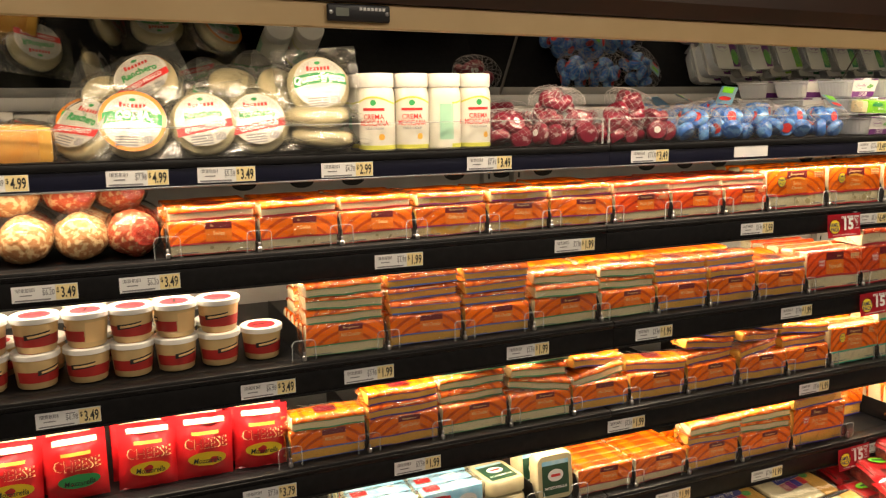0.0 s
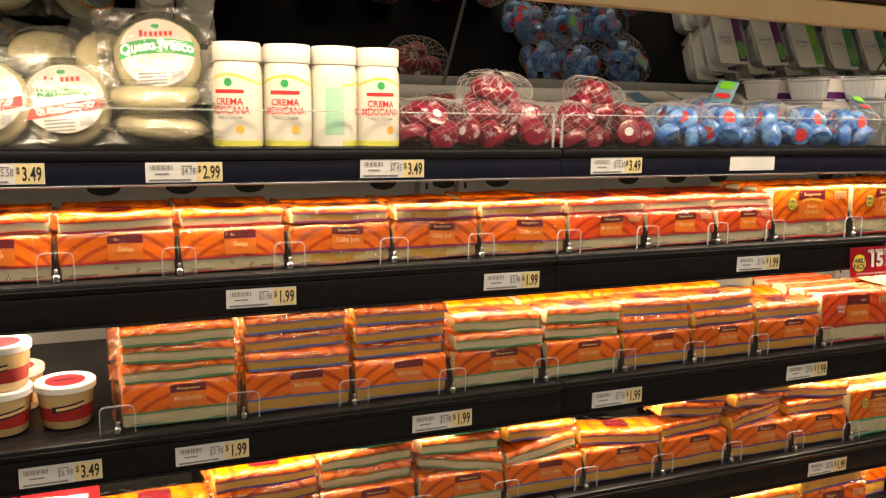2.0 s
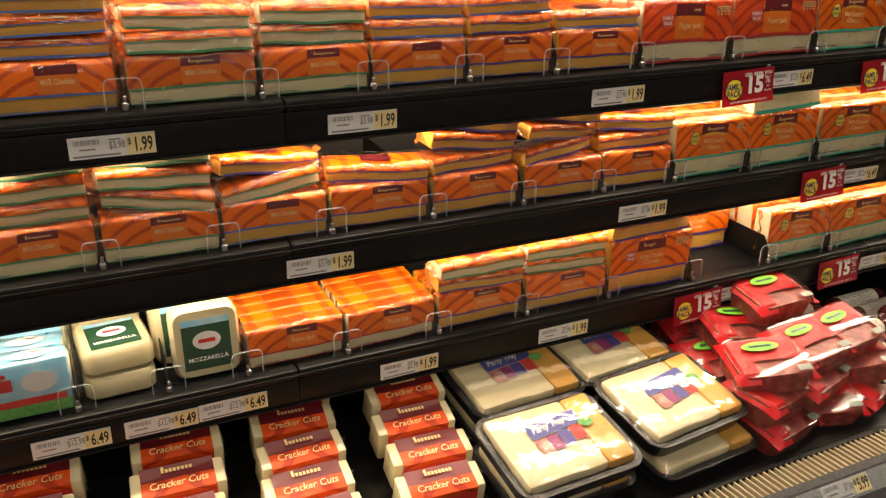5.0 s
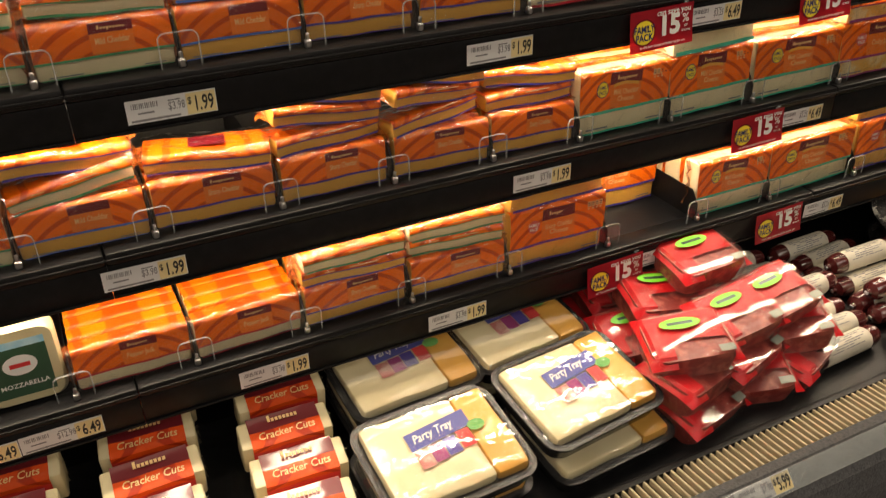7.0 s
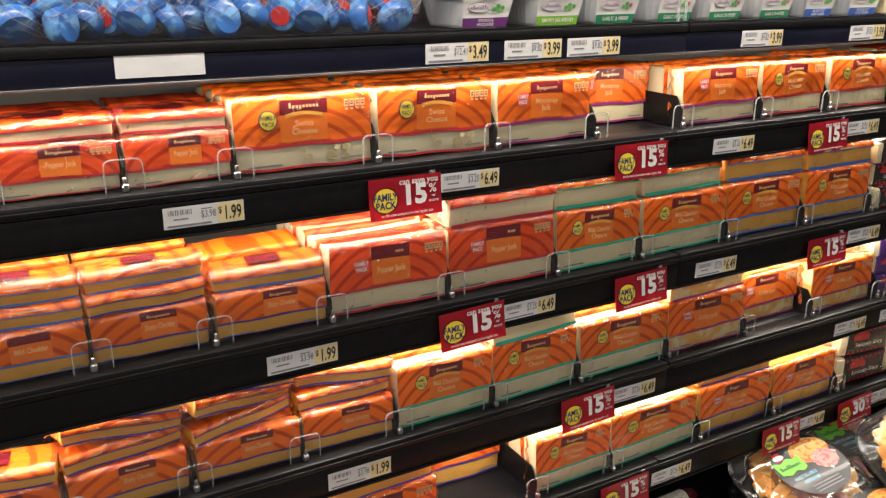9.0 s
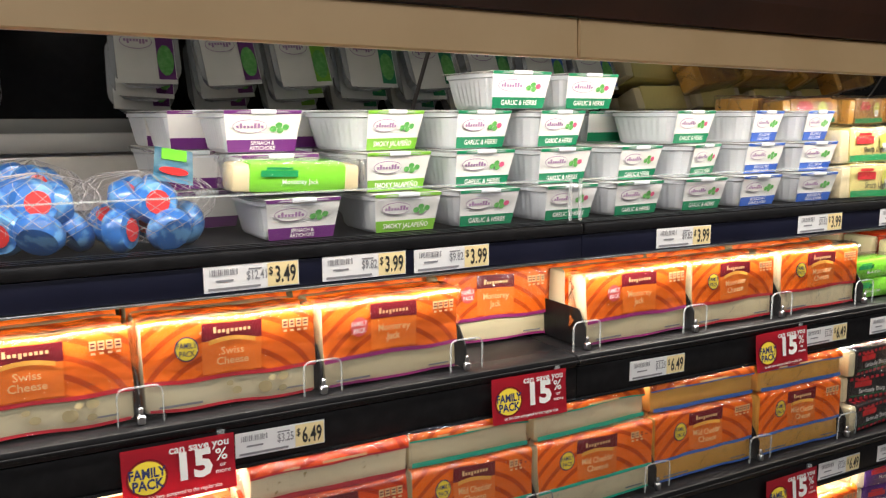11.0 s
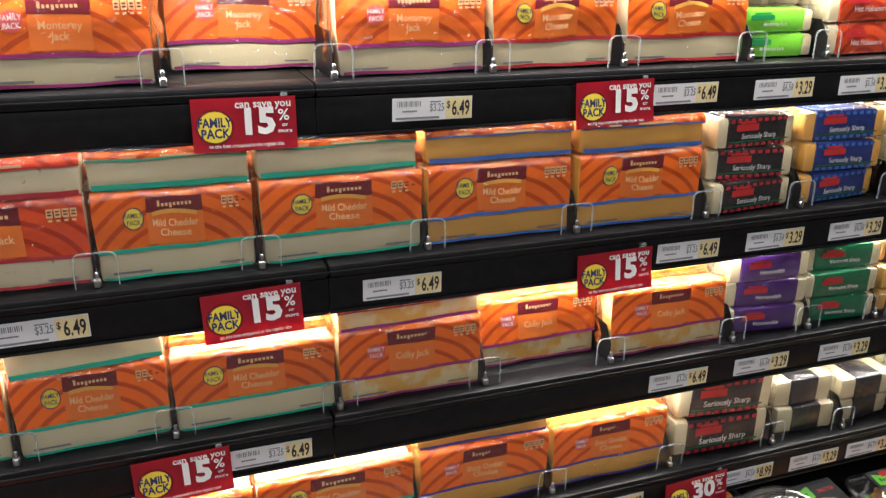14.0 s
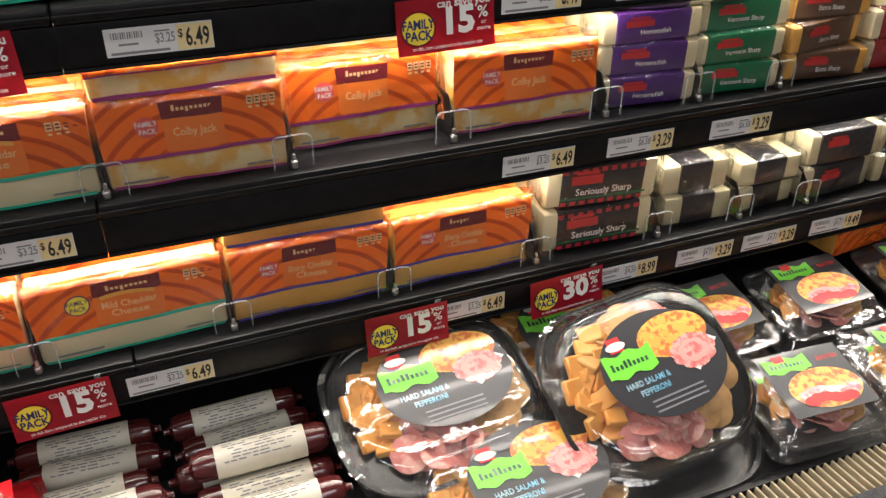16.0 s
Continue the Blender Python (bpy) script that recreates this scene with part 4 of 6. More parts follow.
        (1.703, 1.870, "Bteal", 3, ()), (1.874, 2.043, "Bteal", 3, ("L_teal",)), (2.046, 2.243, "Bteal", 4, ()), (2.247, 2.441, "Bcolby", 3, ("L_colby",)), (2.640, 2.838, "Bcolby", 3, ())):
    facing("C", x0, x1, kind, deep, flat, 0.0, 3.0 if x0 < 0.6 or x0 > 1.6 else 14.0)
facing("C", 2.447, 2.634, "Bcolby", 3, (), 0.03)
# shelf D
for x0, x1, kind, deep, flat in (
        (0.945, 1.094, "loaf", 6, ()), (1.099, 1.249, "loaf", 6, ()), (1.254, 1.413, "sharp", 4, ("l_sharp", "l_mildw")), (1.419, 1.581, "sharp", 3, ("l_mildw", "l_mildw")),
        (1.588, 1.770, "Bsharp", 2, ("L_sharp",)), (1.968, 2.130, "Bteal", 3, ()), (2.135, 2.350, "Bteal", 4, ()), (2.354, 2.556, "Bsharp", 3, ("L_sharp",)), (2.560, 2.757, "Bsharp", 4, ())):
    facing("D", x0, x1, kind, deep, flat)
facing("D", 1.776, 1.960, "Bsharp", 3, (), 0.10)


# ---- clear shelf dividers ----
def divider():
    p = thing("shelf_divider", "clear plastic shelf divider with small metal clip", "shelf divider", "clear shelf dividers")
    w, h, r = 0.046, 0.040, 0.009
    out, inn = [], []
    for cx, cz, a0 in ((w / 2 - r, h - r, 0), (-w / 2 + r, h - r, 90)):
        for a in range(0, 91, 30):
            t = radians(a0 + a)
            out.append((cx + r * math.cos(t), cz + r * math.sin(t)))
            inn.append((cx + (r - 0.0014) * math.cos(t), cz + (r - 0.0014) * math.sin(t)))
    out = [(w / 2, 0)] + out + [(-w / 2, 0)]
    inn = [(w / 2 - 0.0014, 0)] + inn + [(-w / 2 + 0.0014, 0)]
    bm = bmesh.new()
    bm.faces.new([bm.verts.new((x, 0.0004, z)) for x, z in inn])
    part("front_plate", bm, "acrylic", p, "", False)
    bm = bmesh.new()
    rings = [[bm.verts.new((x, y, z)) for x, z in loop] for loop, y in ((out, -0.0008), (inn, -0.0008), (inn, 0.0012), (out, 0.0012))]
    for a, b in zip(rings, rings[1:] + rings[:1]):
        for i in range(len(out) - 1):
            bm.faces.new((a[i], a[i + 1], b[i + 1], b[i]))
    part("plate_edge", bm, "acrylic_edge", p, "pale plate edge", False)
    bm = box(-0.004, 0.004, -0.005, 0.003, 0.0, 0.010, 0.0015, 1)
    box(-0.0022, 0.0022, -0.003, 0.001, 0.010, 0.018, 0.001, 1, bm)
    part("clip", bm, "steel", p, "small metal clip")
    bm = bmesh.new()
    prof = [(0.003, 0.0), (0.003, 0.030), (0.02, 0.052), (0.30, 0.052), (0.30, 0.0)]
    ends = [[bm.verts.new((x, y, z)) for y, z in prof] for x in (-0.001, 0.001)]
    bm.faces.new(ends[0]), bm.faces.new(ends[1][::-1])
    for i in range(len(prof)):
        j = (i + 1) % len(prof)
        bm.faces.new((ends[0][i], ends[0][j], ends[1][j], ends[1][i]))
    bmesh.ops.recalc_face_normals(bm, faces=bm.faces[:])
    part("fin", bm, "black", p, "thin black dividing fin", False)
    p.location = (0, -20, -5)
    return p


DIV = divider()
for key, xs in (("A", (0.101, 0.262, 0.4185, 0.573, 0.7345, 0.882, 1.044, 1.203, 1.356, 1.491, 1.689, 1.885, 2.072, 2.258, 2.4545, 2.637, 2.836, 2.965)),
                ("B", (0.328, 0.496, 0.660, 0.8205, 0.989, 1.143, 1.291, 1.4385, 1.599, 1.7875, 1.982, 2.1585, 2.3605, 2.566, 2.767, 2.930, 3.098)),
                ("C", (0.294, 0.4515, 0.6095, 0.768, 0.9235, 1.0775, 1.238, 1.396, 1.5505, 1.700, 1.872, 2.0445, 2.245, 2.444, 2.637, 2.846, 2.988, 3.122)),
                ("D", (0.71, 0.83, 0.942, 1.0965, 1.2515, 1.416, 1.5845, 1.773, 1.964, 2.1325, 2.352, 2.558, 2.761, 2.957, 3.102, 3.228))):
    fy, top = ROWS[key]
    for x in xs:
        dup(DIV, pose(x, fy + 0.006, top - 0.0005))
for ob in list(DIV.children_recursive) + [DIV]:
    bpy.data.objects.remove(ob)


# ---- curved print helpers ----
def on_can(r, y0=0.0):
    """Bend a flat sheet at y = y0 round an upright cylinder of radius r centred on the z axis."""
    return lambda p: Vector((r * math.sin(p.x / r) - p.x, -(r + 0.0006 - (p.y - y0)) * math.cos(p.x / r) - p.y + 0.0, 0))


def blob(bm, squash, seed, amp):
    for v in bm.verts:
        n = noise.noise(v.co * 30 + Vector((seed, 0, 0)))
        v.co = Vector((v.co.x * squash[0], v.co.y * squash[1], v.co.z * squash[2])) * (1 + amp * n)
    return bm


def ball(r, sub=2):
    bm = bmesh.new()
    bmesh.ops.create_icosphere(bm, subdivisions=sub, radius=r)
    return bm


def clean(ob):
    bpy.data.batch_remove((ob, *ob.children_recursive))


rr = random.Random(77)
ZT = ROWS["T"][1] + 0.0005
YT = 1.522


# ---- top shelf: fresh white cheeses ----
def fresh_round(label, words, band, ring=None, seed=1):
    p = thing("fresh_cheese", label, "cheese", "fresh white cheese rounds")
    dent = wobble(seed, 0.0035, 24)
    bm = ball(1.0, 3)
    for v in bm.verts:
        x, y, z = v.co
        flat = math.copysign(abs(y) ** 0.55, y)
        v.co = Vector((x * 0.061, flat * 0.0185, z * 0.061 + 0.062))
        v.co += dent(v.co)
    part("cheese", bm, "fresh", p, "pale wrapped cheese round")
    r = random.Random(seed)
    front = -0.0235
    if words:
        if ring:
            part("label_ring", disc(0, 0.062, 0.057, 0.057, front, 32), ring, p)
        part("label", disc(0, 0.062, 0.050, 0.050, front - 0.0006, 32), "fresh_label", p, "round white label")
        q = bars([(-0.022 + 0.0066 * k, -0.0175 + 0.0066 * k, 0.0865, 0.0935 + (0.003 if k == 0 else 0)) for k in range(7)], front - 0.0012)
        part("logo_mark", q, "print_red", p, "red logo strokes", False)
        part("sprig", disc(0.0, 0.1015, 0.006, 0.0035, front - 0.0012, 8), "print_green", p, "green sprig")
        arc = lambda q: Vector((0, 0, 0.005 - 3.2 * q.x * q.x))
        if band:
            part("band", grid(-0.050, 0.050, 0.056, 0.078, front - 0.0011, 10, 1, arc), band, p)
        part("title_lettering", text_bm(words[0], 0.0215, 0, 0.068, front - 0.0017, 0.03, squeeze=0.80, bend=arc), "white_ink" if band else "print_green", p, "", False)
        if len(words) > 1:
            tip = lambda q: Vector((0, 0, 0.10 * q.x))
            part("lower_band", grid(-0.049, 0.049, 0.039, 0.055, front - 0.0011, 4, 1, tip), "print_red", p)
            part("lower_lettering", text_bm(words[1], 0.0120, 0, 0.047, front - 0.0017, squeeze=0.85, bend=tip), "white_ink", p, "", False)
        q = bars([(-0.028, 0.010, 0.030 - k * 0.0050, 0.0326 - k * 0.0050) for k in range(4)], front - 0.0013)
        bars([(0.016 + k * 0.0026, 0.0175 + k * 0.0026, 0.020, 0.034) for k in range(7)], front - 0.0013, q)
        tagged(part("small_print", q, "grey_ink", p, "unreadable print and barcode", False), kind="stuff")
    # creased clear bag, tight over the round and loose at its corners
    bm = bmesh.new()
    n = 22
    def sheet(i, j, side):
        x, z = 0.165 * (i / n - 0.5), 0.150 * (j / n - 0.5)
        rad = math.hypot(x, z)
        over = 0.0245 * max(0.0, 1 - (rad / 0.069) ** 6)
        fold = noise.noise(Vector((x * 26 + seed, z * 26, side))) * 0.006 + noise.noise(Vector((x * 80, z * 80 + seed, side))) * 0.0022
        out = fold * min(1.0, max(0.12, (rad - 0.045) / 0.03))
        return Vector((x, side * (over + 0.0015) + out, max(0.001, z + 0.066)))
    for side in (-1, 1):
        vs = [[bm.verts.new(sheet(i, j, side)) for i in range(n + 1)] for j in range(n + 1)]
        for a in range(n):
            for b in range(n):
                bm.faces.new((vs[a][b], vs[a][b + 1], vs[a + 1][b + 1], vs[a + 1][b]))
    part("film_bag", bm, "bag_film", p, "creased clear film bag")
    return p


COT = fresh_round("wrapped cotija cheese round with orange-rimmed label", ["COTIJA"], "print_green", "rind", 2)
RAN = fresh_round("wrapped ranchero fresh cheese round with white label", ["Ranchero", "QUESO FRESCO"], None, None, 3)
FRE = fresh_round("wrapped fresh cheese round with green band label", ["Queso Fresco"], "print_green", None, 4)
PLN = fresh_round("pale fresh cheese round in creased clear film", None, None, None, 5)
for src, x, y, z, lean, roll, yaw in (
        (COT, 0.058, YT + 0.045, 0, -24, 3, -6), (RAN, 0.190, YT + 0.045, 0, -22, -6, -4), (RAN, 0.288, YT + 0.050, 0, -24, -5, -2),
        (FRE, 0.410, YT + 0.060, 0.066, -20, -4, -6), (PLN, 0.408, YT + 0.006, 0.024, -86, 3, 0), (PLN, 0.406, YT + 0.010, 0.062, -80, -4, 4), (PLN, 0.262, YT + 0.105, 0.088, -56, 14, 0), (PLN, 0.338, YT + 0.085, 0.072, -44, 30, 8), (PLN, 0.335, YT + 0.10, 0.020, -30, 10, 0), (PLN, 0.12, YT + 0.15, 0.085, -62, -14, 0),
        (RAN, -0.045, YT + 0.075, 0, -38, 10, -50), (COT, -0.02, YT + 0.10, 0.01, -45, 5, -20), (RAN, 0.110, YT + 0.105, 0.088, -40, -24, -8), (PLN, 0.03, YT + 0.11, 0.06, -48, 20, 0),
        (FRE, 0.215, YT + 0.11, 0.055, -55, 15, 0), (FRE, 0.300, YT + 0.115, 0.055, -50, -25, 15), (RAN, 0.05, YT + 0.19, 0.02, -70, 60, 10), (FRE, 0.17, YT + 0.21, 0.035, -75, 0, 0),
        (COT, 0.30, YT + 0.22, 0.035, -75, 30, 0), (FRE, 0.42, YT + 0.17, 0.03, -60, 20, 0), (RAN, -0.10, YT + 0.26, 0.02, -80, 20, 0), (FRE, 0.02, YT + 0.33, 0.02, -80, 70, 0), (COT, 0.14, YT + 0.34, 0.02, -80, 10, 0), (RAN, 0.27, YT + 0.34, 0.02, -80, -40, 0), (FRE, 0.39, YT + 0.32, 0.02, -80, 0, 0)):
    dup(src, pose(x, y, ZT + z, lean, roll, yaw))
for o in (COT, RAN, FRE, PLN):
    clean(o)


# ---- wrapped bars and blocks ----
def cheese_bar(w, d, h, cheese, wrap, label, word="", style="plain", ink="white_ink", accent=None):
    p = thing("cheese_bar", label, "cheese", "wrapped cheese bars")
    bend = wobble(w * 100 + h * 50 + len(label), 0.0012)
    part("cheese_block", soft_block(w, d, h, bend, 0.005), cheese, p)
    k = {"full": 0.97, "half": 0.5}.get(style, 0.76)
    bm = box(-w / 2 * k, w / 2 * k, -0.0012, d + 0.0012, -0.0002, h + 0.0012, 0.005, 2)
    for v in bm.verts:
        v.co += bend(v.co)
    part("wrapper", bm, wrap, p, "printed film wrapper")
    if style == "check":
        q = bars([(-w * 0.38 + j * w * 0.085, -w * 0.38 + j * w * 0.085 + w * 0.05, z0, z1) for j in range(9) for z0, z1 in ((h * 0.06, h * 0.16), (h * 0.84, h * 0.95))], -0.0034)
        tagged(part("check_print", q, accent, p, "checked print", False), kind="stuff")
        q = flat_up(bars([(-w * 0.38 + j * w * 0.085, -w * 0.38 + j * w * 0.085 + w * 0.05, d * a, d * (a + 0.17)) for j in range(9) for a in (0.08, 0.74)], 0), h + 0.0034)
        tagged(part("check_print", q, accent, p, "checked print", False), kind="stuff")
        part("green_line", bars([(-w * 0.38, w * 0.38, h * 0.20, h * 0.25)], -0.0036), "plaid_green", p, "", False)
    if style == "light":
        part("lower_band", grid(-w * 0.39, w * 0.39, h * 0.06, h * 0.24, -0.0030, 6, 1), "print_green", p)
        part("badge", disc(w * 0.17, h * 0.60, h * 0.27, h * 0.27, -0.0032, 22), "bottle_yellow", p, "round yellow-green badge")
        part("badge_panel", bars([(w * 0.12, w * 0.23, h * 0.30, h * 0.56)], -0.0036), "sleeve", p, "", False)
    if style != "half":
        part("logo_mark", bars([(-w * 0.30, -w * 0.02, h * 0.56, h * 0.78), (-w * 0.26, -w * 0.06, h * 0.80, h * 0.88)], -0.0037), "print_red" if style != "lime" else "print_green", p, "red logo block", False)
    if word:
        size = h * 0.24
        part("title_lettering", text_bm(word, size, 0.0, h * 0.38, -0.0038, bend=bend, squeeze=min(0.95, w * 0.62 / (size * 0.5 * len(word)))), ink, p, "", False)
    bm = box(-w / 2 - 0.004, w / 2 + 0.004, -0.0048, d + 0.003, 0.0006, h + 0.0046, 0.006, 2)
    for j in range(1, 7):
        bmesh.ops.bisect_plane(bm, geom=bm.verts[:] + bm.edges[:] + bm.faces[:], plane_co=(-w / 2 + w * j / 7, 0, 0), plane_no=(1, 0, 0))
    loose = wobble(len(label), 0.0030, 30)
    for v in bm.verts:
        v.co += loose(v.co)
        v.co.z = max(v.co.z, 0.0004)
    part("seal_film", bm, "overwrap", p, "loose clear overwrap")
    for side in (-1, 1):
        part("film_end", crimp(side, w, d, h, int(w * 1000) + side, 0.016), "film", p, "crinkled clear film end")
    return p


def stack(src, x, y, z, n, h, rows=1, dy=0.05, wild=4.0):
    for j in range(rows):
        for k in range(n):
            dup(src, pose(x + rr.uniform(-0.004, 0.004), y + j * dy + rr.uniform(-0.004, 0.006) + k * 0.004, z + k * h, rr.uniform(-1.5, 1.5), rr.uniform(-1.2, 1.2), rr.uniform(-wild, wild)), j > 0)


LIGHT = cheese_bar(0.160, 0.055, 0.056, "cheese_white", "pale_yellow", "pale yellow wrapped light cheddar bar on top shelf", "Sharp Light", "light", "ink")
JALA = cheese_bar(0.145, 0.055, 0.056, "cheese_white", "pale_yellow", "pale yellow wrapped jalapeno cheddar bar on top shelf", "Jalapeno Light", "light", "print_red")
stack(LIGHT, 2.856, YT + 0.004, ZT, 2, 0.0585, 6, 0.075, 2)
stack(JALA, 3.030, YT + 0.004, ZT, 2, 0.0585, 6, 0.075, 2)
stack(JALA, 3.195, YT + 0.004, ZT, 2, 0.0585, 6, 0.075, 2)
stack(LIGHT, 3.365, YT + 0.004, ZT, 2, 0.0585, 6, 0.075, 2)
AMB = cheese_bar(0.150, 0.055, 0.050, "cheese_yellow", "bar_yellow", "amber wrapped cheddar bar at the back of top shelf", "", "light")
for x in (2.98, 3.13, 3.29, 3.44):
    for k in range(3):
        dup(AMB, pose(x + rr.uniform(-0.01, 0.01), YT + 0.33 + rr.uniform(-0.02, 0.02), ZT + 0.118 + k * 0.001, rr.uniform(-8, 8), rr.uniform(-8, 8), rr.uniform(-20, 20))) if k == 0 else dup(AMB, pose(x + rr.uniform(-0.01, 0.01), YT + 0.12 + 0.10 * k, ZT + 0.1175, rr.uniform(-4, 4), rr.uniform(-4, 4), rr.uniform(-14, 14)))
clean(LIGHT), clean(JALA), clean(AMB)
COLB = cheese_bar(0.165, 0.10, 0.060, "cheese_yellow", "cube_orange", "large orange cheddar block in clear film", "", "plain")
dup(COLB, pose(-0.150, YT + 0.004, ZT, 0, 0, 2))
dup(COLB, pose(-0.16, YT + 0.20, ZT, 0, 0, 8))
clean(COLB)
LIME = cheese_bar(0.150, 0.040, 0.032, "cheese_white", "lime", "bright green wrapped cheese bar lying across the cups", "Monterey Jack", "lime", "white_ink")
dup(LIME, pose(1.868, YT + 0.006, ZT + 0.053, 4, 2, 4))
dup(LIME, pose(2.885, 1.535, ROWS["A"][1] + 0.0005, 0, 0, 0))
dup(LIME, pose(2.885, 1.535, ROWS["A"][1] + 0.034, 0, 0, 4))
dup(LIME, pose(2.885, 1.58, ROWS["A"][1] + 0.0005, 0, 0, -3))
clean(LIME)


# ---- top shelf: cream bottles ----
def cream_bottle():
    p = thing("cream_bottle", "white plastic table cream bottle on top shelf", "bottle", "white cream bottles")
    r = 0.0355
    part("bottle_body", lathe([(r * 0.9, 0), (r, 0.004), (r, 0.100), (r * 0.97, 0.112), (r * 0.9, 0.119), (r * 0.88, 0.122)], 32), "bottle", p)
    part("cap", lathe([(r * 0.93, 0.1225), (r * 0.96, 0.124), (r * 0.96, 0.146), (r * 0.92, 0.149), (r * 0.80, 0.1495)], 32), "lid_white", p, "white screw cap")
    b = on_can(r)
    part("lower_band", grid(-0.055, 0.055, 0.004, 0.012, 0, 20, 1, b), "bottle_yellow", p, "yellow-green band")
    part("upper_line", grid(-0.055, 0.055, 0.100, 0.1035, 0, 20, 1, lambda q: b(q) + Vector((0, 0, 0.006 * math.cos(q.x * 60) - 0.004))), "bottle_yellow", p, "yellow-green wavy line")
    bm = grid(-0.022, 0.022, 0.078, 0.083, -0.0002, 8, 1, b)
    part("logo_mark", bm, "print_red", p, "red logo mark")
    part("sprig", disc(0.0, 0.093, 0.006, 0.006, -0.0002, 10, b), "print_green", p, "small green sprig")
    part("title_lettering", text_bm("CREMA", 0.0135, 0, 0.066, -0.0003, squeeze=0.95, bend=b), "print_red", p, "", False)
    part("title_lettering", text_bm("MEXICANA", 0.0150, 0, 0.054, -0.0003, squeeze=0.80, bend=b), "print_red", p, "", False)
    part("small_lettering", text_bm("TABLE CREAM", 0.0065, 0, 0.044, -0.0003, squeeze=0.95, bend=b), "grey_ink", p, "", False)
    part("seal", disc(0.016, 0.028, 0.006, 0.006, -0.0003, 16, b), "gold", p, "gold round seal")
    q = grid(-0.080, -0.052, 0.020, 0.090, -0.0003, 8, 1, b)
    part("facts_panel", q, "print_mint", p, "pale green facts panel")
    return p


BOT = cream_bottle()
for x, yaw in ((0.511, -30), (0.583, -18), (0.653, 95), (0.720, -6)):
    dup(BOT, pose(x, YT + 0.038, ZT, 0, 0, yaw))
for x, y in ((0.515, 0.112), (0.587, 0.113), (0.655, 0.112), (0.722, 0.113), (0.44, 0.32), (0.515, 0.32), (0.515, 0.24)):
    dup(BOT, pose(x, YT + y, ZT, 0, 0, rr.uniform(-60, 60)))
clean(BOT)


# ---- top shelf: netted mini cheeses ----
def net_bag(wax, label, seed, tag_mat):
    r = random.Random(seed)
    p = thing("netted_cheese_bag", label, "cheese", "netted mini cheese bags")
    for k in range(9):
        a, ring = 6.283 * k / 5, k // 5
        bm = lathe([(0.012, -0.012), (0.0195, -0.0105), (0.0240, -0.004), (0.0240, 0.004), (0.0195, 0.0105), (0.012, 0.012)], 16)
        ob = part("cheese_wheel", bm, wax, p)
        rad = 0.036 if ring == 0 else 0.020
        ob.matrix_basis = pose(rad * 1.15 * math.cos(a + ring), rad * 0.85 * math.sin(a + ring), 0.022 + ring * 0.028, r.uniform(30, 110), r.uniform(-30, 30), r.uniform(0, 360))
        bm = disc(0, 0, 0.0125 if wax == "wax_blue" else 0.0075, 0.0125 if wax == "wax_blue" else 0.0075, 0, 14)
        lab = part("paper_label", flat_up(bm, 0.0128), "print_red" if wax == "wax_blue" else "sleeve", ob, "round paper label")
    bm = bmesh.new()
    n, m = 20, 11
    def pt(i, j):
        v = j / m
        rad = math.sin(math.pi * (0.06 + 0.94 * (1 - v) ** 0.8)) ** 0.55 if v < 0.999 else 0.12
        a = 6.283 * (i + 0.5 * (j % 2)) / n
        k = 1 + 0.10 * noise.noise(Vector((math.cos(a) * 1.6, math.sin(a) * 1.6, v * 3 + seed)))
        return Vector((0.072 * rad * k * math.cos(a), 0.056 * rad * k * math.sin(a), 0.002 + 0.078 * v))
    vs = [[bm.verts.new(pt(i, j)) for i in range(n)] for j in range(m + 1)]
    edges = []
    for j in range(m):
        for i in range(n):
            nxt = (i + 1) % n if j % 2 else (i - 1) % n
            edges += [(vs[j][i], vs[j + 1][i]), (vs[j][i], vs[j + 1][nxt])]
    out = bmesh.new()
    for a, b in edges:
        d = b.co - a.co
        if d.length < 1e-5:
            continue
        u = d.orthogonal().normalized() * 0.00032
        w2 = d.cross(u).normalized() * 0.00032
        tri = [[out.verts.new(q + u * math.cos(t) + w2 * math.sin(t)) for t in (0, 2.09, 4.19)] for q in (a.co, b.co)]
        for k in range(3):
            out.faces.new((tri[0][k], tri[0][(k + 1) % 3], tri[1][(k + 1) % 3], tri[1][k]))
    bm.free()
    tagged(part("net", out, "net", p, "white diamond net", False), kind="stuff")
    if tag_mat:
        bm = grid(-0.020, 0.020, 0, 0.062, 0, 3, 5, lambda q: Vector((0, 0.05 * (q.z - 0.02) ** 2 * 20, 0)))
        bmesh.ops.solidify(bm, geom=bm.faces[:], thickness=0.0008)
        tg = part("paper_tag", bm, tag_mat, p, "pale blue printed paper tag")
        tg.matrix_basis = pose(r.uniform(-0.01, 0.02), -0.030, 0.072, -62, 8, r.uniform(-30, 30))
        part("tag_panel", bars([(-0.013, 0.013, 0.036, 0.056)], -0.0022), "lime_print", tg, "green panel", False)
        part("tag_mark", disc(0, 0.016, 0.015, 0.007, -0.0026, 16), "print_red", tg, "red oval mark")
    return p


REDB = [net_bag("wax_red", "net bag of red waxed mini cheeses on top shelf", s, None) for s in (1, 2)]
BLUB = [net_bag("wax_blue", "net bag of blue wrapped mini cheeses on top shelf", s, "box_blue" if s == 5 else None) for s in (3, 4, 5)]
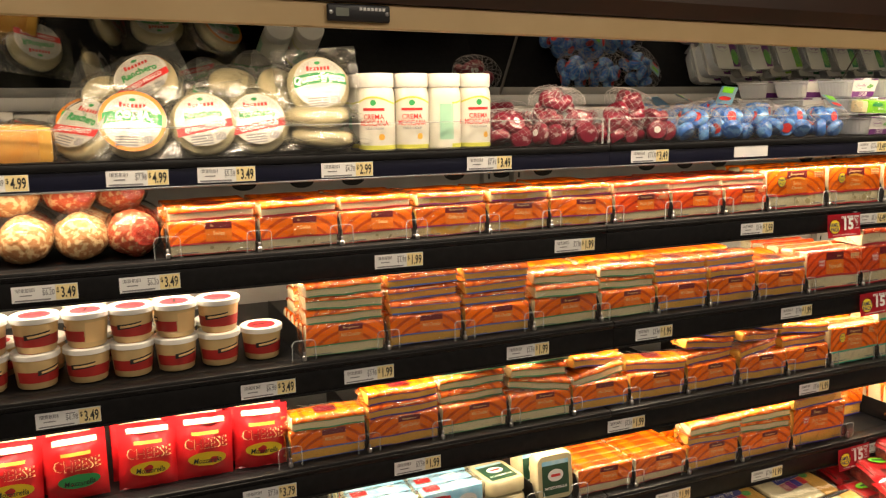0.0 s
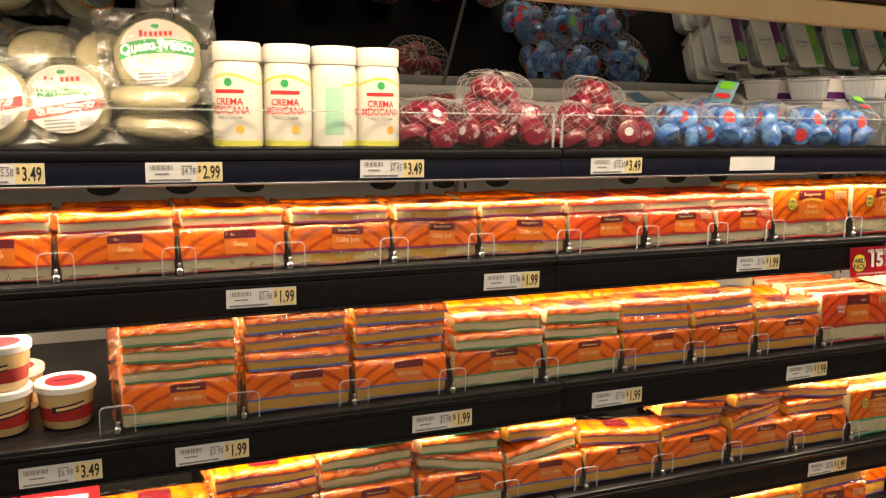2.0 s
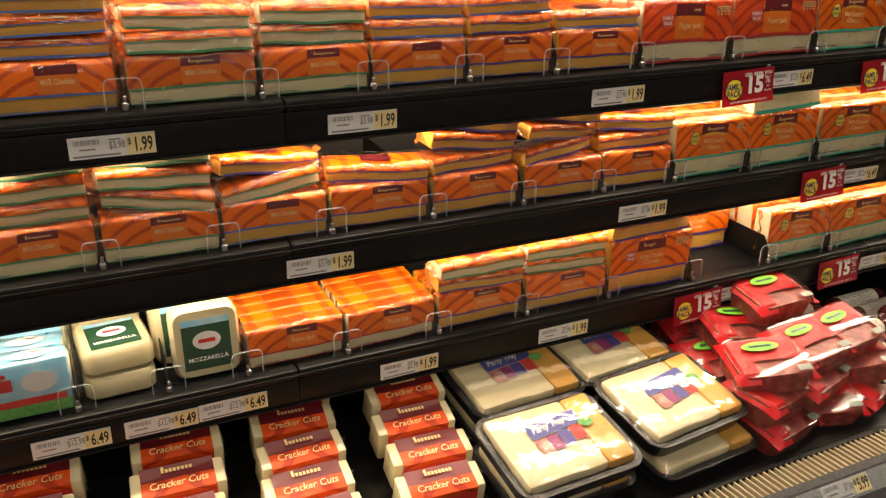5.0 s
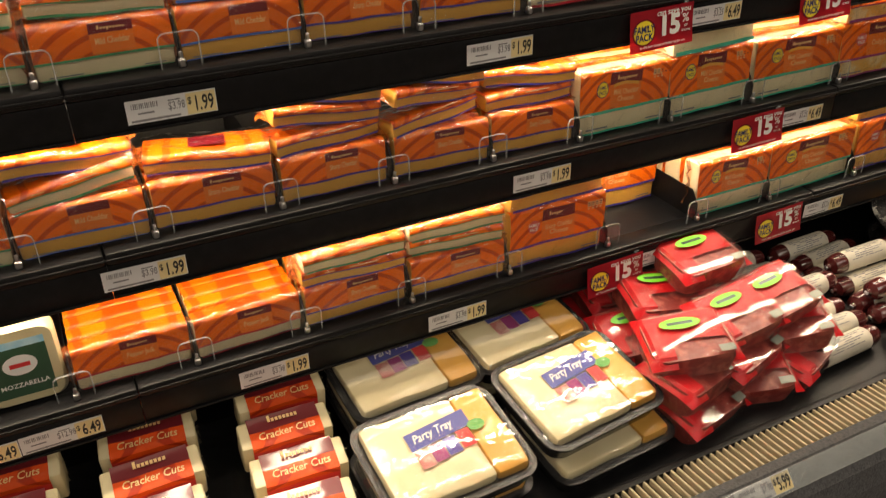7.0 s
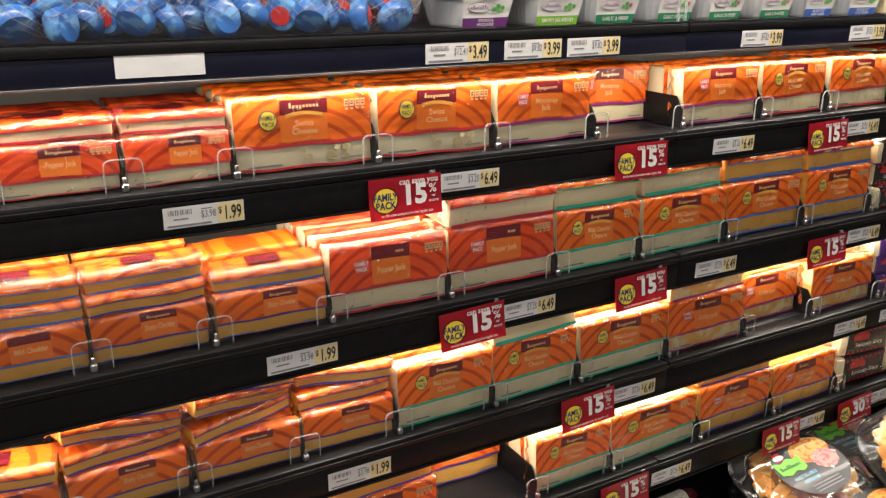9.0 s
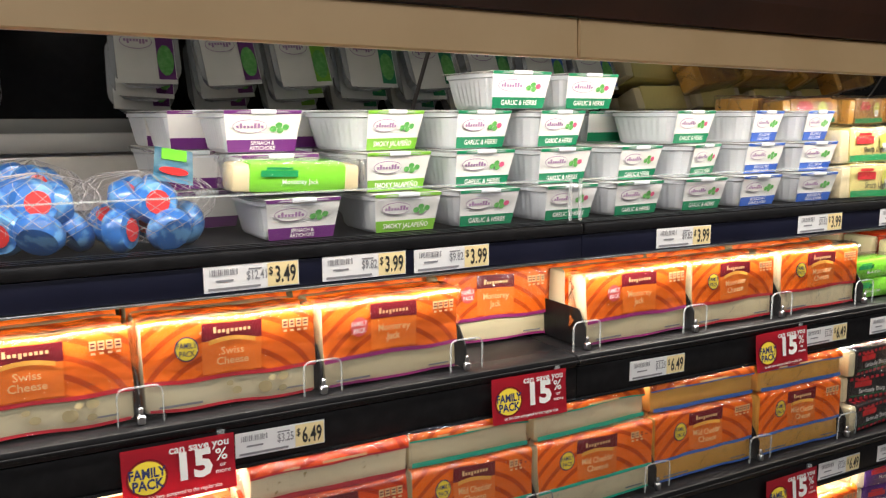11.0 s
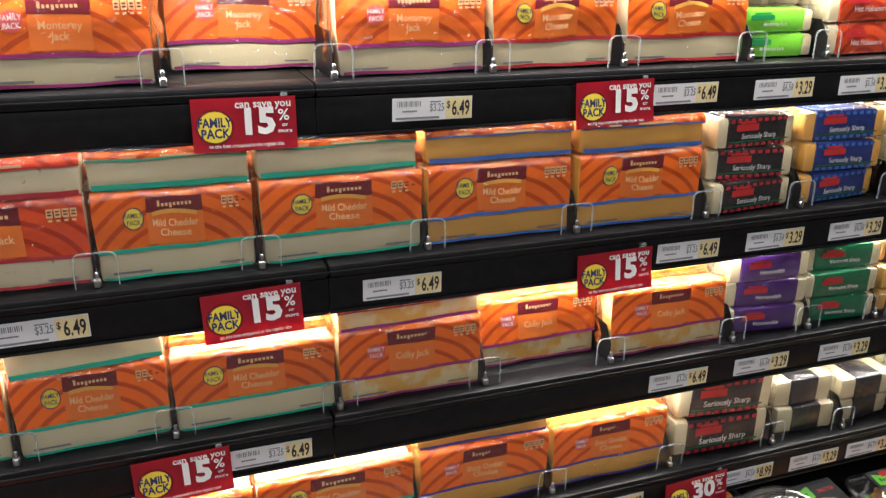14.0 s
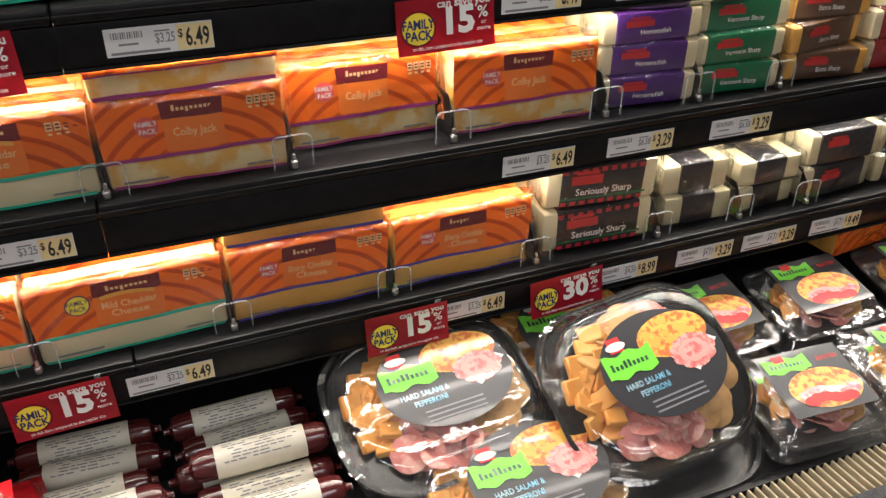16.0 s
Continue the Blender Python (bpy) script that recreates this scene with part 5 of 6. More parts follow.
for k, (x, y, z, tilt, yaw) in enumerate(((0.815, 0.062, 0, 8, 0), (0.900, 0.058, 0, 6, 70), (0.970, 0.058, 0.0, 10, 140), (0.93, 0.075, 0.045, 20, 20), (1.085, 0.062, 0, 8, 30), (1.180, 0.060, 0, 4, 110), (1.120, 0.078, 0.042, 15, 60), (0.80, 0.17, 0.0, 10, 60), (0.93, 0.18, 0, 10, 200), (1.07, 0.17, 0, 0, 20), (1.20, 0.17, 0, 0, 90), (0.98, 0.40, 0.02, 0, 0))):
    dup(REDB[k % 2], pose(x, YT + y, ZT + z, tilt, rr.uniform(-8, 8), yaw))
for k, (x, y, z, tilt, yaw) in enumerate(((1.300, 0.060, 0, 6, 0), (1.405, 0.060, 0, 4, 40), (1.505, 0.060, 0, 4, -30), (1.610, 0.062, 0, 4, 60), (1.715, 0.058, 0, 6, 10), (1.35, 0.150, 0.0, 15, 20), (1.47, 0.160, 0.02, 15, -40), (1.60, 0.165, 0.01, 10, 80), (1.29, 0.27, 0, 0, 30), (1.40, 0.28, 0, 0, 120), (1.50, 0.27, 0.01, 0, 210), (1.42, 0.38, 0.01, 0, 0), (1.54, 0.37, 0.01, 0, 60), (1.33, 0.37, 0.0, 0, 0))):
    dup(BLUB[2 if k in (4, 6, 9, 12) else k % 2], pose(x, YT + y, ZT + z, tilt, rr.uniform(-8, 8), yaw))
for o in REDB + BLUB:
    clean(o)


# ---- top shelf: spread cups in paper sleeves ----
def loop(w, d, r, z, n=5):
    pts = []
    for cx, cy, a0 in ((w / 2 - r, d / 2 - r, 0), (-w / 2 + r, d / 2 - r, 90), (-w / 2 + r, -d / 2 + r, 180), (w / 2 - r, -d / 2 + r, 270)):
        for k in range(n + 1):
            t = radians(a0 + 90 * k / n)
            pts.append((cx + r * math.cos(t), cy + r * math.sin(t), z))
    return pts


def loft(loops, bm=None, cap=True, floor=True):
    bm = bm or bmesh.new()
    rings = [[bm.verts.new(q) for q in lp] for lp in loops]
    n = len(rings[0])
    for a, b in zip(rings, rings[1:]):
        for i in range(n):
            bm.faces.new((a[i], a[(i + 1) % n], b[(i + 1) % n], b[i]))
    if floor:
        bm.faces.new(rings[0][::-1])
    if cap:
        bm.faces.new(rings[-1])
    return bm


def spread_cup(flavour, ink, accent, label):
    p = thing("spread_cup", label, "cheese spread", "white spread cups")
    w0, w1, d0, d1, h = 0.078, 0.098, 0.106, 0.130, 0.0455
    def flute(pts, deep=0.0009):
        return [(x * (1 - deep / 0.05 * (k % 2)), y * (1 - deep / 0.05 * (k % 2)), z) for k, (x, y, z) in enumerate(pts)]
    def ring(w, d, r, z):
        pts, out = loop(w, d, r, z, 7), []
        for a, b in zip(pts, pts[1:] + pts[:1]):
            m = max(1, int(math.dist(a, b) / 0.0045))
            out += [tuple(a[i] + (b[i] - a[i]) * t / m for i in range(3)) for t in range(m)]
        return out
    side = [(w0 + (w1 - 0.006 - w0) * t, d0 + (d1 - 0.006 - d0) * t, 0.022 + 0.005 * t, 0.004 + (h - 0.012) * t) for t in (0, 1)]
    shape = ring(*side[0])
    wall = [flute([(x * kx, y * ky, z) for x, y, _ in shape]) for kx, ky, z in ((1, 1, side[0][3]), (side[1][0] / w0, side[1][1] / d0, side[1][3]))]
    bm = loft([[(x * 0.93, y * 0.93, 0) for x, y, _ in shape], wall[0], wall[1]])
    part("cup", bm, "cup", p, "white fluted tapered plastic cup", False)
    part("cup_rim", loft([loop(w1 - 0.008, d1 - 0.008, 0.028, h - 0.0079), loop(w1, d1, 0.030, h - 0.0065), loop(w1, d1, 0.030, h - 0.002)]), "cup", p)
    part("lid", loft([loop(w1 + 0.006, d1 + 0.006, 0.032, h - 0.0018), loop(w1 + 0.006, d1 + 0.006, 0.032, h)]), "lid_film", p, "thin clear lid")
    # paper sleeve over the top and down the front
    def face(x0, x1, z0, z1, off, nx=4, nz=2):
        def lean(q):
            t = q.z / h
            return Vector((q.x * (0.87 + 0.13 * t) - q.x, -(d0 / 2 + (d1 - d0) / 2 * t) - 0.0012 - off, 0))
        return grid(x0, x1, z0, z1, 0, nx, nz, lean)
    def lean2(q):
        t = q.z / h
        return Vector((q.x * (0.87 + 0.13 * t) - q.x, -(d0 / 2 + (d1 - d0) / 2 * t) - 0.0026 - q.y, 0))
    hw = 0.0435
    part("sleeve_front", face(-hw, hw, 0.001, h + 0.001, 0.0), "sleeve", p, "white printed paper sleeve")
    part("sleeve_top", box(-hw, hw, -d1 / 2 - 0.0012, d1 / 2, h + 0.0004, h + 0.0012), "sleeve", p)
    part("flavour_band", face(-hw, hw, 0.001, 0.0145, 0.0006), ink, p, "dark flavour band")
    part("top_line", face(-hw, hw, h - 0.003, h + 0.001, 0.0006, 4, 1), ink, p)
    part("sleeve_tab", box(-0.014, 0.014, -d1 / 2 - 0.004, -d1 / 2 + 0.010, h - 0.003, h + 0.002, 0.001), "cup", p)
    lines = flavour.split("\n")
    for k, ln in enumerate(lines):
        part("flavour_lettering", text_bm(ln, 0.0085 if len(lines) == 1 else 0.0062, 0, 0.0078 + (0.003 if len(lines) > 1 else 0) - k * 0.0058, 0, squeeze=0.95, bend=lean2), "white_ink", p, "", False)
    bm = disc(-0.0155, 0.029, 0.0200, 0.0075, 0, 24, lean2)
    part("logo_outline", bm, "lilac", p, "mauve oval logo outline")
    part("logo_field", disc(-0.0155, 0.029, 0.0194, 0.0068, -0.0004 + 0.0008, 24, lambda q: lean2(q) + Vector((0, -0.0004, 0))), "sleeve", p)
    q = bars([(-0.0315 + 0.0041 * k, -0.0285 + 0.0041 * k, 0.0270, 0.0300 + (0.0024 if k in (1, 5, 6) else 0)) for k in range(8)], 0)
    for v in q.verts:
        v.co += lean2(v.co) + Vector((0, -0.0010, 0))
    part("logo_mark", q, "lilac", p, "mauve logo strokes", False)
    for cx, cz, m in ((0.012, 0.026, "leaf"), (0.0185, 0.030, "leaf"), (0.0205, 0.0245, "leaf"), (0.027, 0.028, accent)):
        part("herb_print", disc(cx, cz, 0.0042, 0.0034, 0, 9, lean2), m, p)
    part("top_logo", flat_up(disc(-0.012, -0.005, 0.024, 0.013, 0, 24), h + 0.0018), "lilac", p, "mauve oval logo outline")
    part("top_logo_field", flat_up(disc(-0.012, -0.005, 0.0230, 0.0120, 0, 24), h + 0.0021), "sleeve", p)
    part("top_logo_mark", flat_up(bars([(-0.030 + 0.0046 * k, -0.0266 + 0.0046 * k, -0.0085, -0.0040 + (0.0035 if k in (1, 5, 6) else 0)) for k in range(8)], 0), h + 0.0024), "lilac", p, "", False)
    part("top_corner", flat_up(grid(0.0165, 0.0425, -0.060, 0.058, 0, 1, 1), h + 0.0018), ink, p, "coloured corner", False)
    part("top_picture", flat_up(disc(0.029, 0.026, 0.0125, 0.026, 0, 14), h + 0.0022), "leaf", p, "herb picture")
    return p


CUPS = {
    "spin": spread_cup("SPINACH &\nARTICHOKE", "f_purple", "leaf", "white spread cup with purple spinach artichoke sleeve"),
    "smoky": spread_cup("SMOKY JALAPE\u00d1O", "f_lime", "leaf", "white spread cup with lime smoky jalapeno sleeve"),
    "garlic": spread_cup("GARLIC & HERBS", "f_green", "pink", "white spread cup with green garlic herbs sleeve"),
    "reduced": spread_cup("REDUCED FAT\nGARLIC & HERBS", "f_blue", "leaf", "white spread cup with blue reduced fat sleeve"),
}
CH = 0.0478
for kind, x, n, dx in (("spin", 1.872, 1, 0.0), ("smoky", 1.998, 3, -0.012), ("garlic", 2.112, 3, -0.006), ("garlic", 2.232, 3, -0.008), ("garlic", 2.352, 2, 0.0), ("garlic", 2.474, 3, -0.01), ("reduced", 2.592, 3, 0.004), ("reduced", 2.722, 3, -0.002)):
    for k in range(n):
        dup(CUPS[kind], pose(x + dx * k + rr.uniform(-0.003, 0.003), YT + 0.070 + k * 0.005, ZT + k * CH, 0, 0, rr.uniform(-2, 5) + (16 if (kind, k) in (("smoky", 2), ("spin", 2)) or (x == 2.474 and k == 1) else 5 * k)))
for kind, x, y, z in (("garlic", 2.165, 0.080, 3), ("garlic", 2.285, 0.095, 3), ("spin", 1.84, 0.10, 2), ("spin", 1.855, 0.088, 1)):
    dup(CUPS[kind], pose(x, YT + y, ZT + z * CH + (0.0005 if z == 3 else 0), 0, 0, rr.uniform(-3, 3)))
for row, y in ((1, 0.212), (2, 0.350)):
    for kind, x, n in (("spin", 1.80, 3), ("spin", 1.925, 3), ("smoky", 2.05, 3), ("garlic", 2.172, 3), ("garlic", 2.295, 3), ("garlic", 2.42, 3), ("reduced", 2.545, 3), ("reduced", 2.67, 3)):
        for k in range(n):
            dup(CUPS[kind], pose(x + rr.uniform(-0.004, 0.004), YT + y, ZT + k * CH, 0, 0, rr.uniform(-4, 4)), True)
for o in CUPS.values():
    clean(o)


# ---- shelf A, west end: nut-coated cheese balls ----
def cheese_ball(coat, label, seed):
    p = thing("cheese_ball", label, "cheese ball", "nut-coated cheese balls")
    bm = blob(ball(0.044, 4), (1, 1, 0.94), seed, 0.10)
    for v in bm.verts:
        v.co *= 1 + 0.045 * noise.noise(v.co * 190 + Vector((seed, 0, 0)))
        v.co.z += 0.041
    part("nut_coating", bm, coat, p)
    bm = blob(ball(0.050, 3), (1.02, 1, 0.96), seed, 0.10)
    for v in bm.verts:
        v.co.z = max(0.0008, v.co.z + 0.046)
    part("film", bm, "overwrap" if seed == 4 else "acrylic", p, "clear film wrap")
    part("label", disc(0, 0.050, 0.026, 0.026, 0, 20, lambda q: Vector((0, -0.0525 + 0.2 * (q.x ** 2 + (q.z - 0.05) ** 2) * 40, 0))), "film_red", p, "round clear red label") if seed == 4 else None
    return p


NUT = cheese_ball("nuts", "nut-coated cheese ball in clear film", 1)
NUR = cheese_ball("nuts_red", "red spiced nut-coated cheese ball in clear film", 4)
za = ROWS["A"][1] + 0.0005
for src, x, y, z in ((NUT, -0.124, 0, 0), (NUT, -0.036, 0, 0), (NUR, 0.049, 0, 0), (NUR, -0.12, 0.085, 0), (NUT, -0.02, 0.085, 0), (NUR, 0.06, 0.09, 0), (NUT, -0.14, 0.03, 0.078), (NUR, -0.05, 0.045, 0.076), (NUR, 0.035, 0.07, 0.074), (NUT, -0.212, 0, 0), (NUR, -0.22, 0.07, 0.06)):
    dup(src, pose(x, 1.572 + y, za + z, 0, 0, rr.uniform(-40, 40)))
clean(NUT), clean(NUR)


# ---- shelf B, west end: dip tubs ----
def dip_tub():
    p = thing("dip_tub", "cream plastic dip tub with red band and white lid", "tub", "stacked dip tubs")
    r0, r1, h = 0.0315, 0.0370, 0.0540
    part("tub_body", lathe([(r0 * 0.94, 0), (r0, 0.002), (r1, h)], 32), "tub", p)
    part("lid", lathe([(r1 + 0.0005, h - 0.003), (r1 + 0.0028, h - 0.002), (r1 + 0.003, h + 0.006), (r1 + 0.0015, h + 0.0078), (r1 - 0.003, h + 0.0078), (r1 - 0.004, h + 0.0066)], 32), "lid_white", p, "white lid rim")
    part("lid_print", lathe([(r1 - 0.011, h + 0.0067), (r1 - 0.011, h + 0.0070)], 28), "lid_red", p, "red lid print")
    part("lid_mark", flat_up(bars([(-0.016, 0.014, -0.003, 0.003)], 0), h + 0.0078), "ink", p, "", False)
    wrap = lambda off: (lambda q: Vector(((r0 + (r1 - r0) * q.z / h + off) * math.sin(q.x / r1) - q.x, -(r0 + (r1 - r0) * q.z / h + off) * math.cos(q.x / r1), 0)))
    part("red_band", grid(-0.060, 0.060, 0.012, 0.031, 0, 28, 1, wrap(0.0006)), "tub_red", p, "red printed band")
    part("logo_mark", grid(-0.022, 0.022, 0.027, 0.036, 0, 10, 1, lambda q: wrap(0.0011)(q) + Vector((0, 0, q.x * 0.12))), "ink", p, "dark logo mark")
    part("logo_lettering_bar", grid(-0.016, 0.022, 0.0295, 0.0335, 0, 8, 1, lambda q: wrap(0.0016)(q) + Vector((0, 0, q.x * 0.12))), "cream_ink", p)
    part("facts_panel", grid(0.062, 0.100, 0.010, 0.046, 0, 10, 1, wrap(0.0007)), "cream_ink", p)
    return p


TUB = dip_tub()
zb = ROWS["B"][1] + 0.0005
for x in (-0.283, -0.203, -0.124, -0.042, 0.032, 0.107, 0.184):
    dup(TUB, pose(x, 1.545, zb, 0, 0, rr.uniform(-40, 40)))
    dup(TUB, pose(x + 0.01, 1.640, zb, 0, 0, rr.uniform(-90, 90)))
dup(TUB, pose(0.264, 1.548, zb, 0, 0, 5))
for x, yaw in ((-0.28, 10), (-0.200, 10), (-0.120, 5), (-0.040, -100), (0.034, -10), (0.109, -95), (0.186, -15)):
    dup(TUB, pose(x, 1.546, zb + 0.0620, 0, 0, yaw))
for x in (-0.05, 0.10):
    dup(TUB, pose(x + 0.01, 1.641, zb + 0.0620, 0, 0, 30))
clean(TUB)


# ---- shelf C, west end: red shredded cheese bags ----
def shred_bag(seed, oval):
    p = thing("cheese_bag", "red foil bag of shredded mozzarella cheese", "cheese bag", "red shredded cheese bags")
    w, h = 0.100, 0.118
    puff = lambda x, z: 0.020 * max(0.0, 1 - (2 * x / w) ** 2) ** 0.6 * max(0.0, math.sin(math.pi * min(1, max(0, z / (h * 0.92))))) ** 0.6
    nz = lambda x, z: 0.006 * noise.noise(Vector((x * 38 + seed, 0, z * 38)))
    bm = bmesh.new()
    nx, nk = 10, 12
    for sgn in (-1, 1):
        vs = [[bm.verts.new((-w / 2 + w * i / nx, 0.022 + sgn * (0.0012 + puff(-w / 2 + w * i / nx, h * j / nk) + nz(-w / 2 + w * i / nx, h * j / nk) * (0 < i < nx)), h * j / nk)) for i in range(nx + 1)] for j in range(nk + 1)]
        for j in range(nk):
            for i in range(nx):
                q = (vs[j][i], vs[j][i + 1], vs[j + 1][i + 1], vs[j + 1][i])
                bm.faces.new(q if sgn < 0 else q[::-1])
    part("bag", bm, "bag_red", p)
    on = lambda off: (lambda q: Vector((0, 0.022 - 0.0012 - puff(q.x, q.z) - abs(nz(q.x, q.z)) - 0.0015 - off, 0)))
    part("window", grid(-0.036, 0.036, 0.101, 0.110, 0, 8, 2, on(0)), "fresh", p, "pale cheese window")
    part("title_lettering", text_bm("CHEESE", 0.025, 0, 0.066, 0, squeeze=0.85, bend=on(0.0006)), "tub_red", p, "", False)
    part("title_outline", text_bm("CHEESE", 0.0262, 0.0006, 0.0655, 0, squeeze=0.86, bend=on(0.0001)), "cream_ink", p, "", False)
    part("ribbon", grid(-0.024, 0.024, 0.082, 0.088, 0, 6, 1, on(0.0003)), "gold", p, "gold ribbon")
    part("oval", disc(0.002, 0.038, 0.034, 0.013, 0, 24, on(0.0012)), oval, p, "bright oval panel")
    part("oval_lettering", text_bm("Mozzarella", 0.0145, 0.002, 0.035, 0, squeeze=0.8, bend=on(0.0028), shear=0.2), "ink", p, "", False)
    return p


BAGS = [shred_bag(1, "bag_yellow"), shred_bag(5, "bag_yellow"), shred_bag(9, "print_green")]
zc = ROWS["C"][1] + 0.0005
for x, k in ((-0.285, 2), (-0.178, 0), (-0.077, 2), (0.038, 0), (0.143, 1), (0.243, 0)):
    for row in range(4):
        dup(BAGS[k], pose(x + rr.uniform(-0.004, 0.004), 1.492 + row * 0.042, zc, -7 + rr.uniform(-3, 3), rr.uniform(-3, 3), rr.uniform(-5, 5)))
for o in BAGS:
    clean(o)

# ---- shelf D, west end: pale blue packs and white slabs ----
zd = ROWS["D"][1] + 0.0005
BLU = cheese_bar(0.140, 0.036, 0.080, "cheese_white", "box_blue", "pale blue and red wrapped cheese pack on low shelf", "", "full")
part("red_panel", bars([(-0.066, -0.02, 0.050, 0.072), (-0.05, 0.06, 0.010, 0.030)], -0.0032), "print_red", BLU, "red panel", False)
part("leaf_panel", disc(0.03, 0.052, 0.022, 0.015, -0.0033, 20), "sleeve", BLU, "white oval panel")
part("top_panel", flat_up(disc(0.022, 0.018, 0.024, 0.013, 0, 18), 0.0840), "sleeve", BLU, "white oval panel")
part("top_red_panel", flat_up(grid(-0.060, -0.026, 0.006, 0.030, 0, 1, 1), 0.0840), "print_red", BLU, "red panel", False)
part("field_panel", bars([(-0.066, 0.066, 0.004, 0.020)], -0.0034), "leaf", BLU, "green field print", False)
for x in (0.49, 0.637):
    for row in range(5):
        dup(BLU, pose(x + rr.uniform(-0.003, 0.003), 1.490 + row * 0.040, zd, -3, rr.uniform(-1, 1), rr.uniform(-2, 2)))
clean(BLU)


def slab_cheese(label):
    p = thing("cheese_slab", label, "cheese", "white cheese slabs")
    bm = loft([loop(0.088, 0.100, 0.014, 0), loop(0.096, 0.108, 0.018, 0.004), loop(0.096, 0.108, 0.018, 0.028), loop(0.088, 0.100, 0.016, 0.034)])
    part("cheese", bm, "fresh", p, "smooth pale cheese slab")
    part("label", flat_up(grid(-0.034, 0.034, -0.040, 0.028, 0, 1, 1), 0.0350), "dark_green", p, "dark green label", False)
    part("label_seal", flat_up(disc(0, 0.004, 0.020, 0.014, 0, 20), 0.0356), "sleeve", p, "white oval seal")
    part("logo_mark", flat_up(bars([(-0.012, 0.012, 0.001, 0.007)], 0), 0.0362), "print_red", p, "", False)
    part("label_lettering", flat_up(text_bm("MOZZARELLA", 0.009, 0, -0.024, 0), 0.0358), "white_ink", p, "", False)
    part("sky_panel", flat_up(grid(-0.034, 0.034, 0.028, 0.038, 0, 1, 1), 0.0350), "box_blue", p, "", False)
    return p


SLAB = slab_cheese("pale cheese slab with dark green label in clear film")
dup(SLAB, pose(0.890, 1.532, zd + 0.053, 84, 0, 0))
dup(SLAB, pose(0.868, 1.585, zd + 0.054, 82, 0, 4))
for k in range(2):
    dup(SLAB, pose(0.768, 1.548 + k * 0.004, zd + k * 0.0365, 0, 0, 2 + 3 * k))
dup(SLAB, pose(0.766, 1.66, zd, 0, 0, 2))
dup(SLAB, pose(0.766, 1.66, zd + 0.0365, 0, 0, -2))
clean(SLAB)

# ---- east end: wrapped cheddar bars ----
EAST = [
    ("A", 3.045, "cheese_white", "red_orange", "Hot Habanero", "plain", None, 2, 0.045, "orange wrapped habanero cheese bar on shelf"),
    ("A", 3.200, "cheese_white", "plaid_green", "Pepper Jack", "plain", None, 2, 0.045, "green wrapped pepper jack bar on shelf"),
    ("A", 3.350, "cheese_white", "plaid_red", "Cheddar", "check", "ink", 2, 0.045, "red wrapped cheddar bar on shelf"),
    ("B", 2.850, "cheese_white", "plaid_black", "Seriously Sharp", "check", "s_red", 3, 0.043, "black and red checked sharp cheddar bar"),
    ("B", 3.012, "cheese_yellow", "plaid_blue", "Seriously Sharp", "check", "s_blue", 3, 0.043, "blue checked sharp cheddar bar in clear film"),
    ("B", 3.175, "cheese_white", "plaid_black", "Sharp", "plain", None, 3, 0.043, "black wrapped sharp cheddar bar"),
    ("B", 3.330, "cheese_white", "plaid_green", "Sharp", "plain", None, 3, 0.043, "green wrapped sharp cheddar bar"),
    ("C", 2.915, "cheese_white", "plaid_purple", "Horseradish", "plain", None, 4, 0.039, "purple wrapped horseradish cheddar bar"),
    ("C", 3.057, "cheese_white", "plaid_green", "Vermont Sharp", "plain", None, 4, 0.039, "green wrapped sharp cheddar bar with pale ends"),
    ("C", 3.205, "cheese_yellow", "plaid_brown", "Extra Sharp", "plain", None, 4, 0.039, "dark brown wrapped extra sharp cheddar bar"),
    ("C", 3.355, "cheese_white", "plaid_red", "Sharp", "plain", None, 3, 0.043, "red wrapped sharp cheddar bar"),
    ("D", 2.868, "cheese_white", "plaid_black", "Seriously Sharp", "check", "s_red", 2, 0.062, "black and red checked cheddar block"),
    ("D", 3.030, "fresh", "plaid_black", "", "half", None, 2, 0.047, "white cheese bar with black paper band"),
    ("D", 3.160, "fresh", "plaid_black", "", "half", None, 2, 0.040, "white cheese bar with black paper band"),
    ("D", 3.300, "fresh", "plaid_black", "", "plain", None, 2, 0.052, "black wrapped cheese bar"),
    ("D", 3.445, "fresh", "plaid_black", "", "plain", None, 2, 0.047, "black wrapped cheese bar"),
]
for key, x, cheese, wrap, word, style, accent, n, h, label in EAST:
    fy, top = ROWS[key]
    w = 0.168 if x == 2.868 else 0.140 if style != "half" else 0.110
    src = cheese_bar(w, 0.062, h, cheese, wrap, label, word, style, "white_ink", accent)
    stack(src, x, fy + 0.018, top + 0.0005, n, h + 0.0022, 3, 0.072, 8 if key == "C" else 5)
    clean(src)


# ---- bottom deck ----
ZK = 0.3185


def cracker_cuts():
    p = thing("cracker_cut_pack", "pale cheese slices with orange and maroon film label", "cheese", "sliced cracker cheese packs")
    w, d, h = 0.132, 0.052, 0.058
    bend = wobble(31, 0.0014)
    part("cheese_block", soft_block(w, d, h, bend), "cheese_white", p, "pale sliced cheese")
    k = 0.78
    for name, m, y0, y1 in (("maroon_band", "maroon", 0.50, 1.0), ("orange_band", "red_orange", -0.22, 0.50), ("red_band", "print_red", -0.62, -0.22)):
        # the label runs down the front below 0 and along the top above 0
        pts = []
        for j in range(5):
            t = y0 + (y1 - y0) * j / 4
            pts.append((-0.0012, h + 0.0012 + t * h) if t < 0 else (t * d - 0.0012, h + 0.0012))
        bm = bmesh.new()
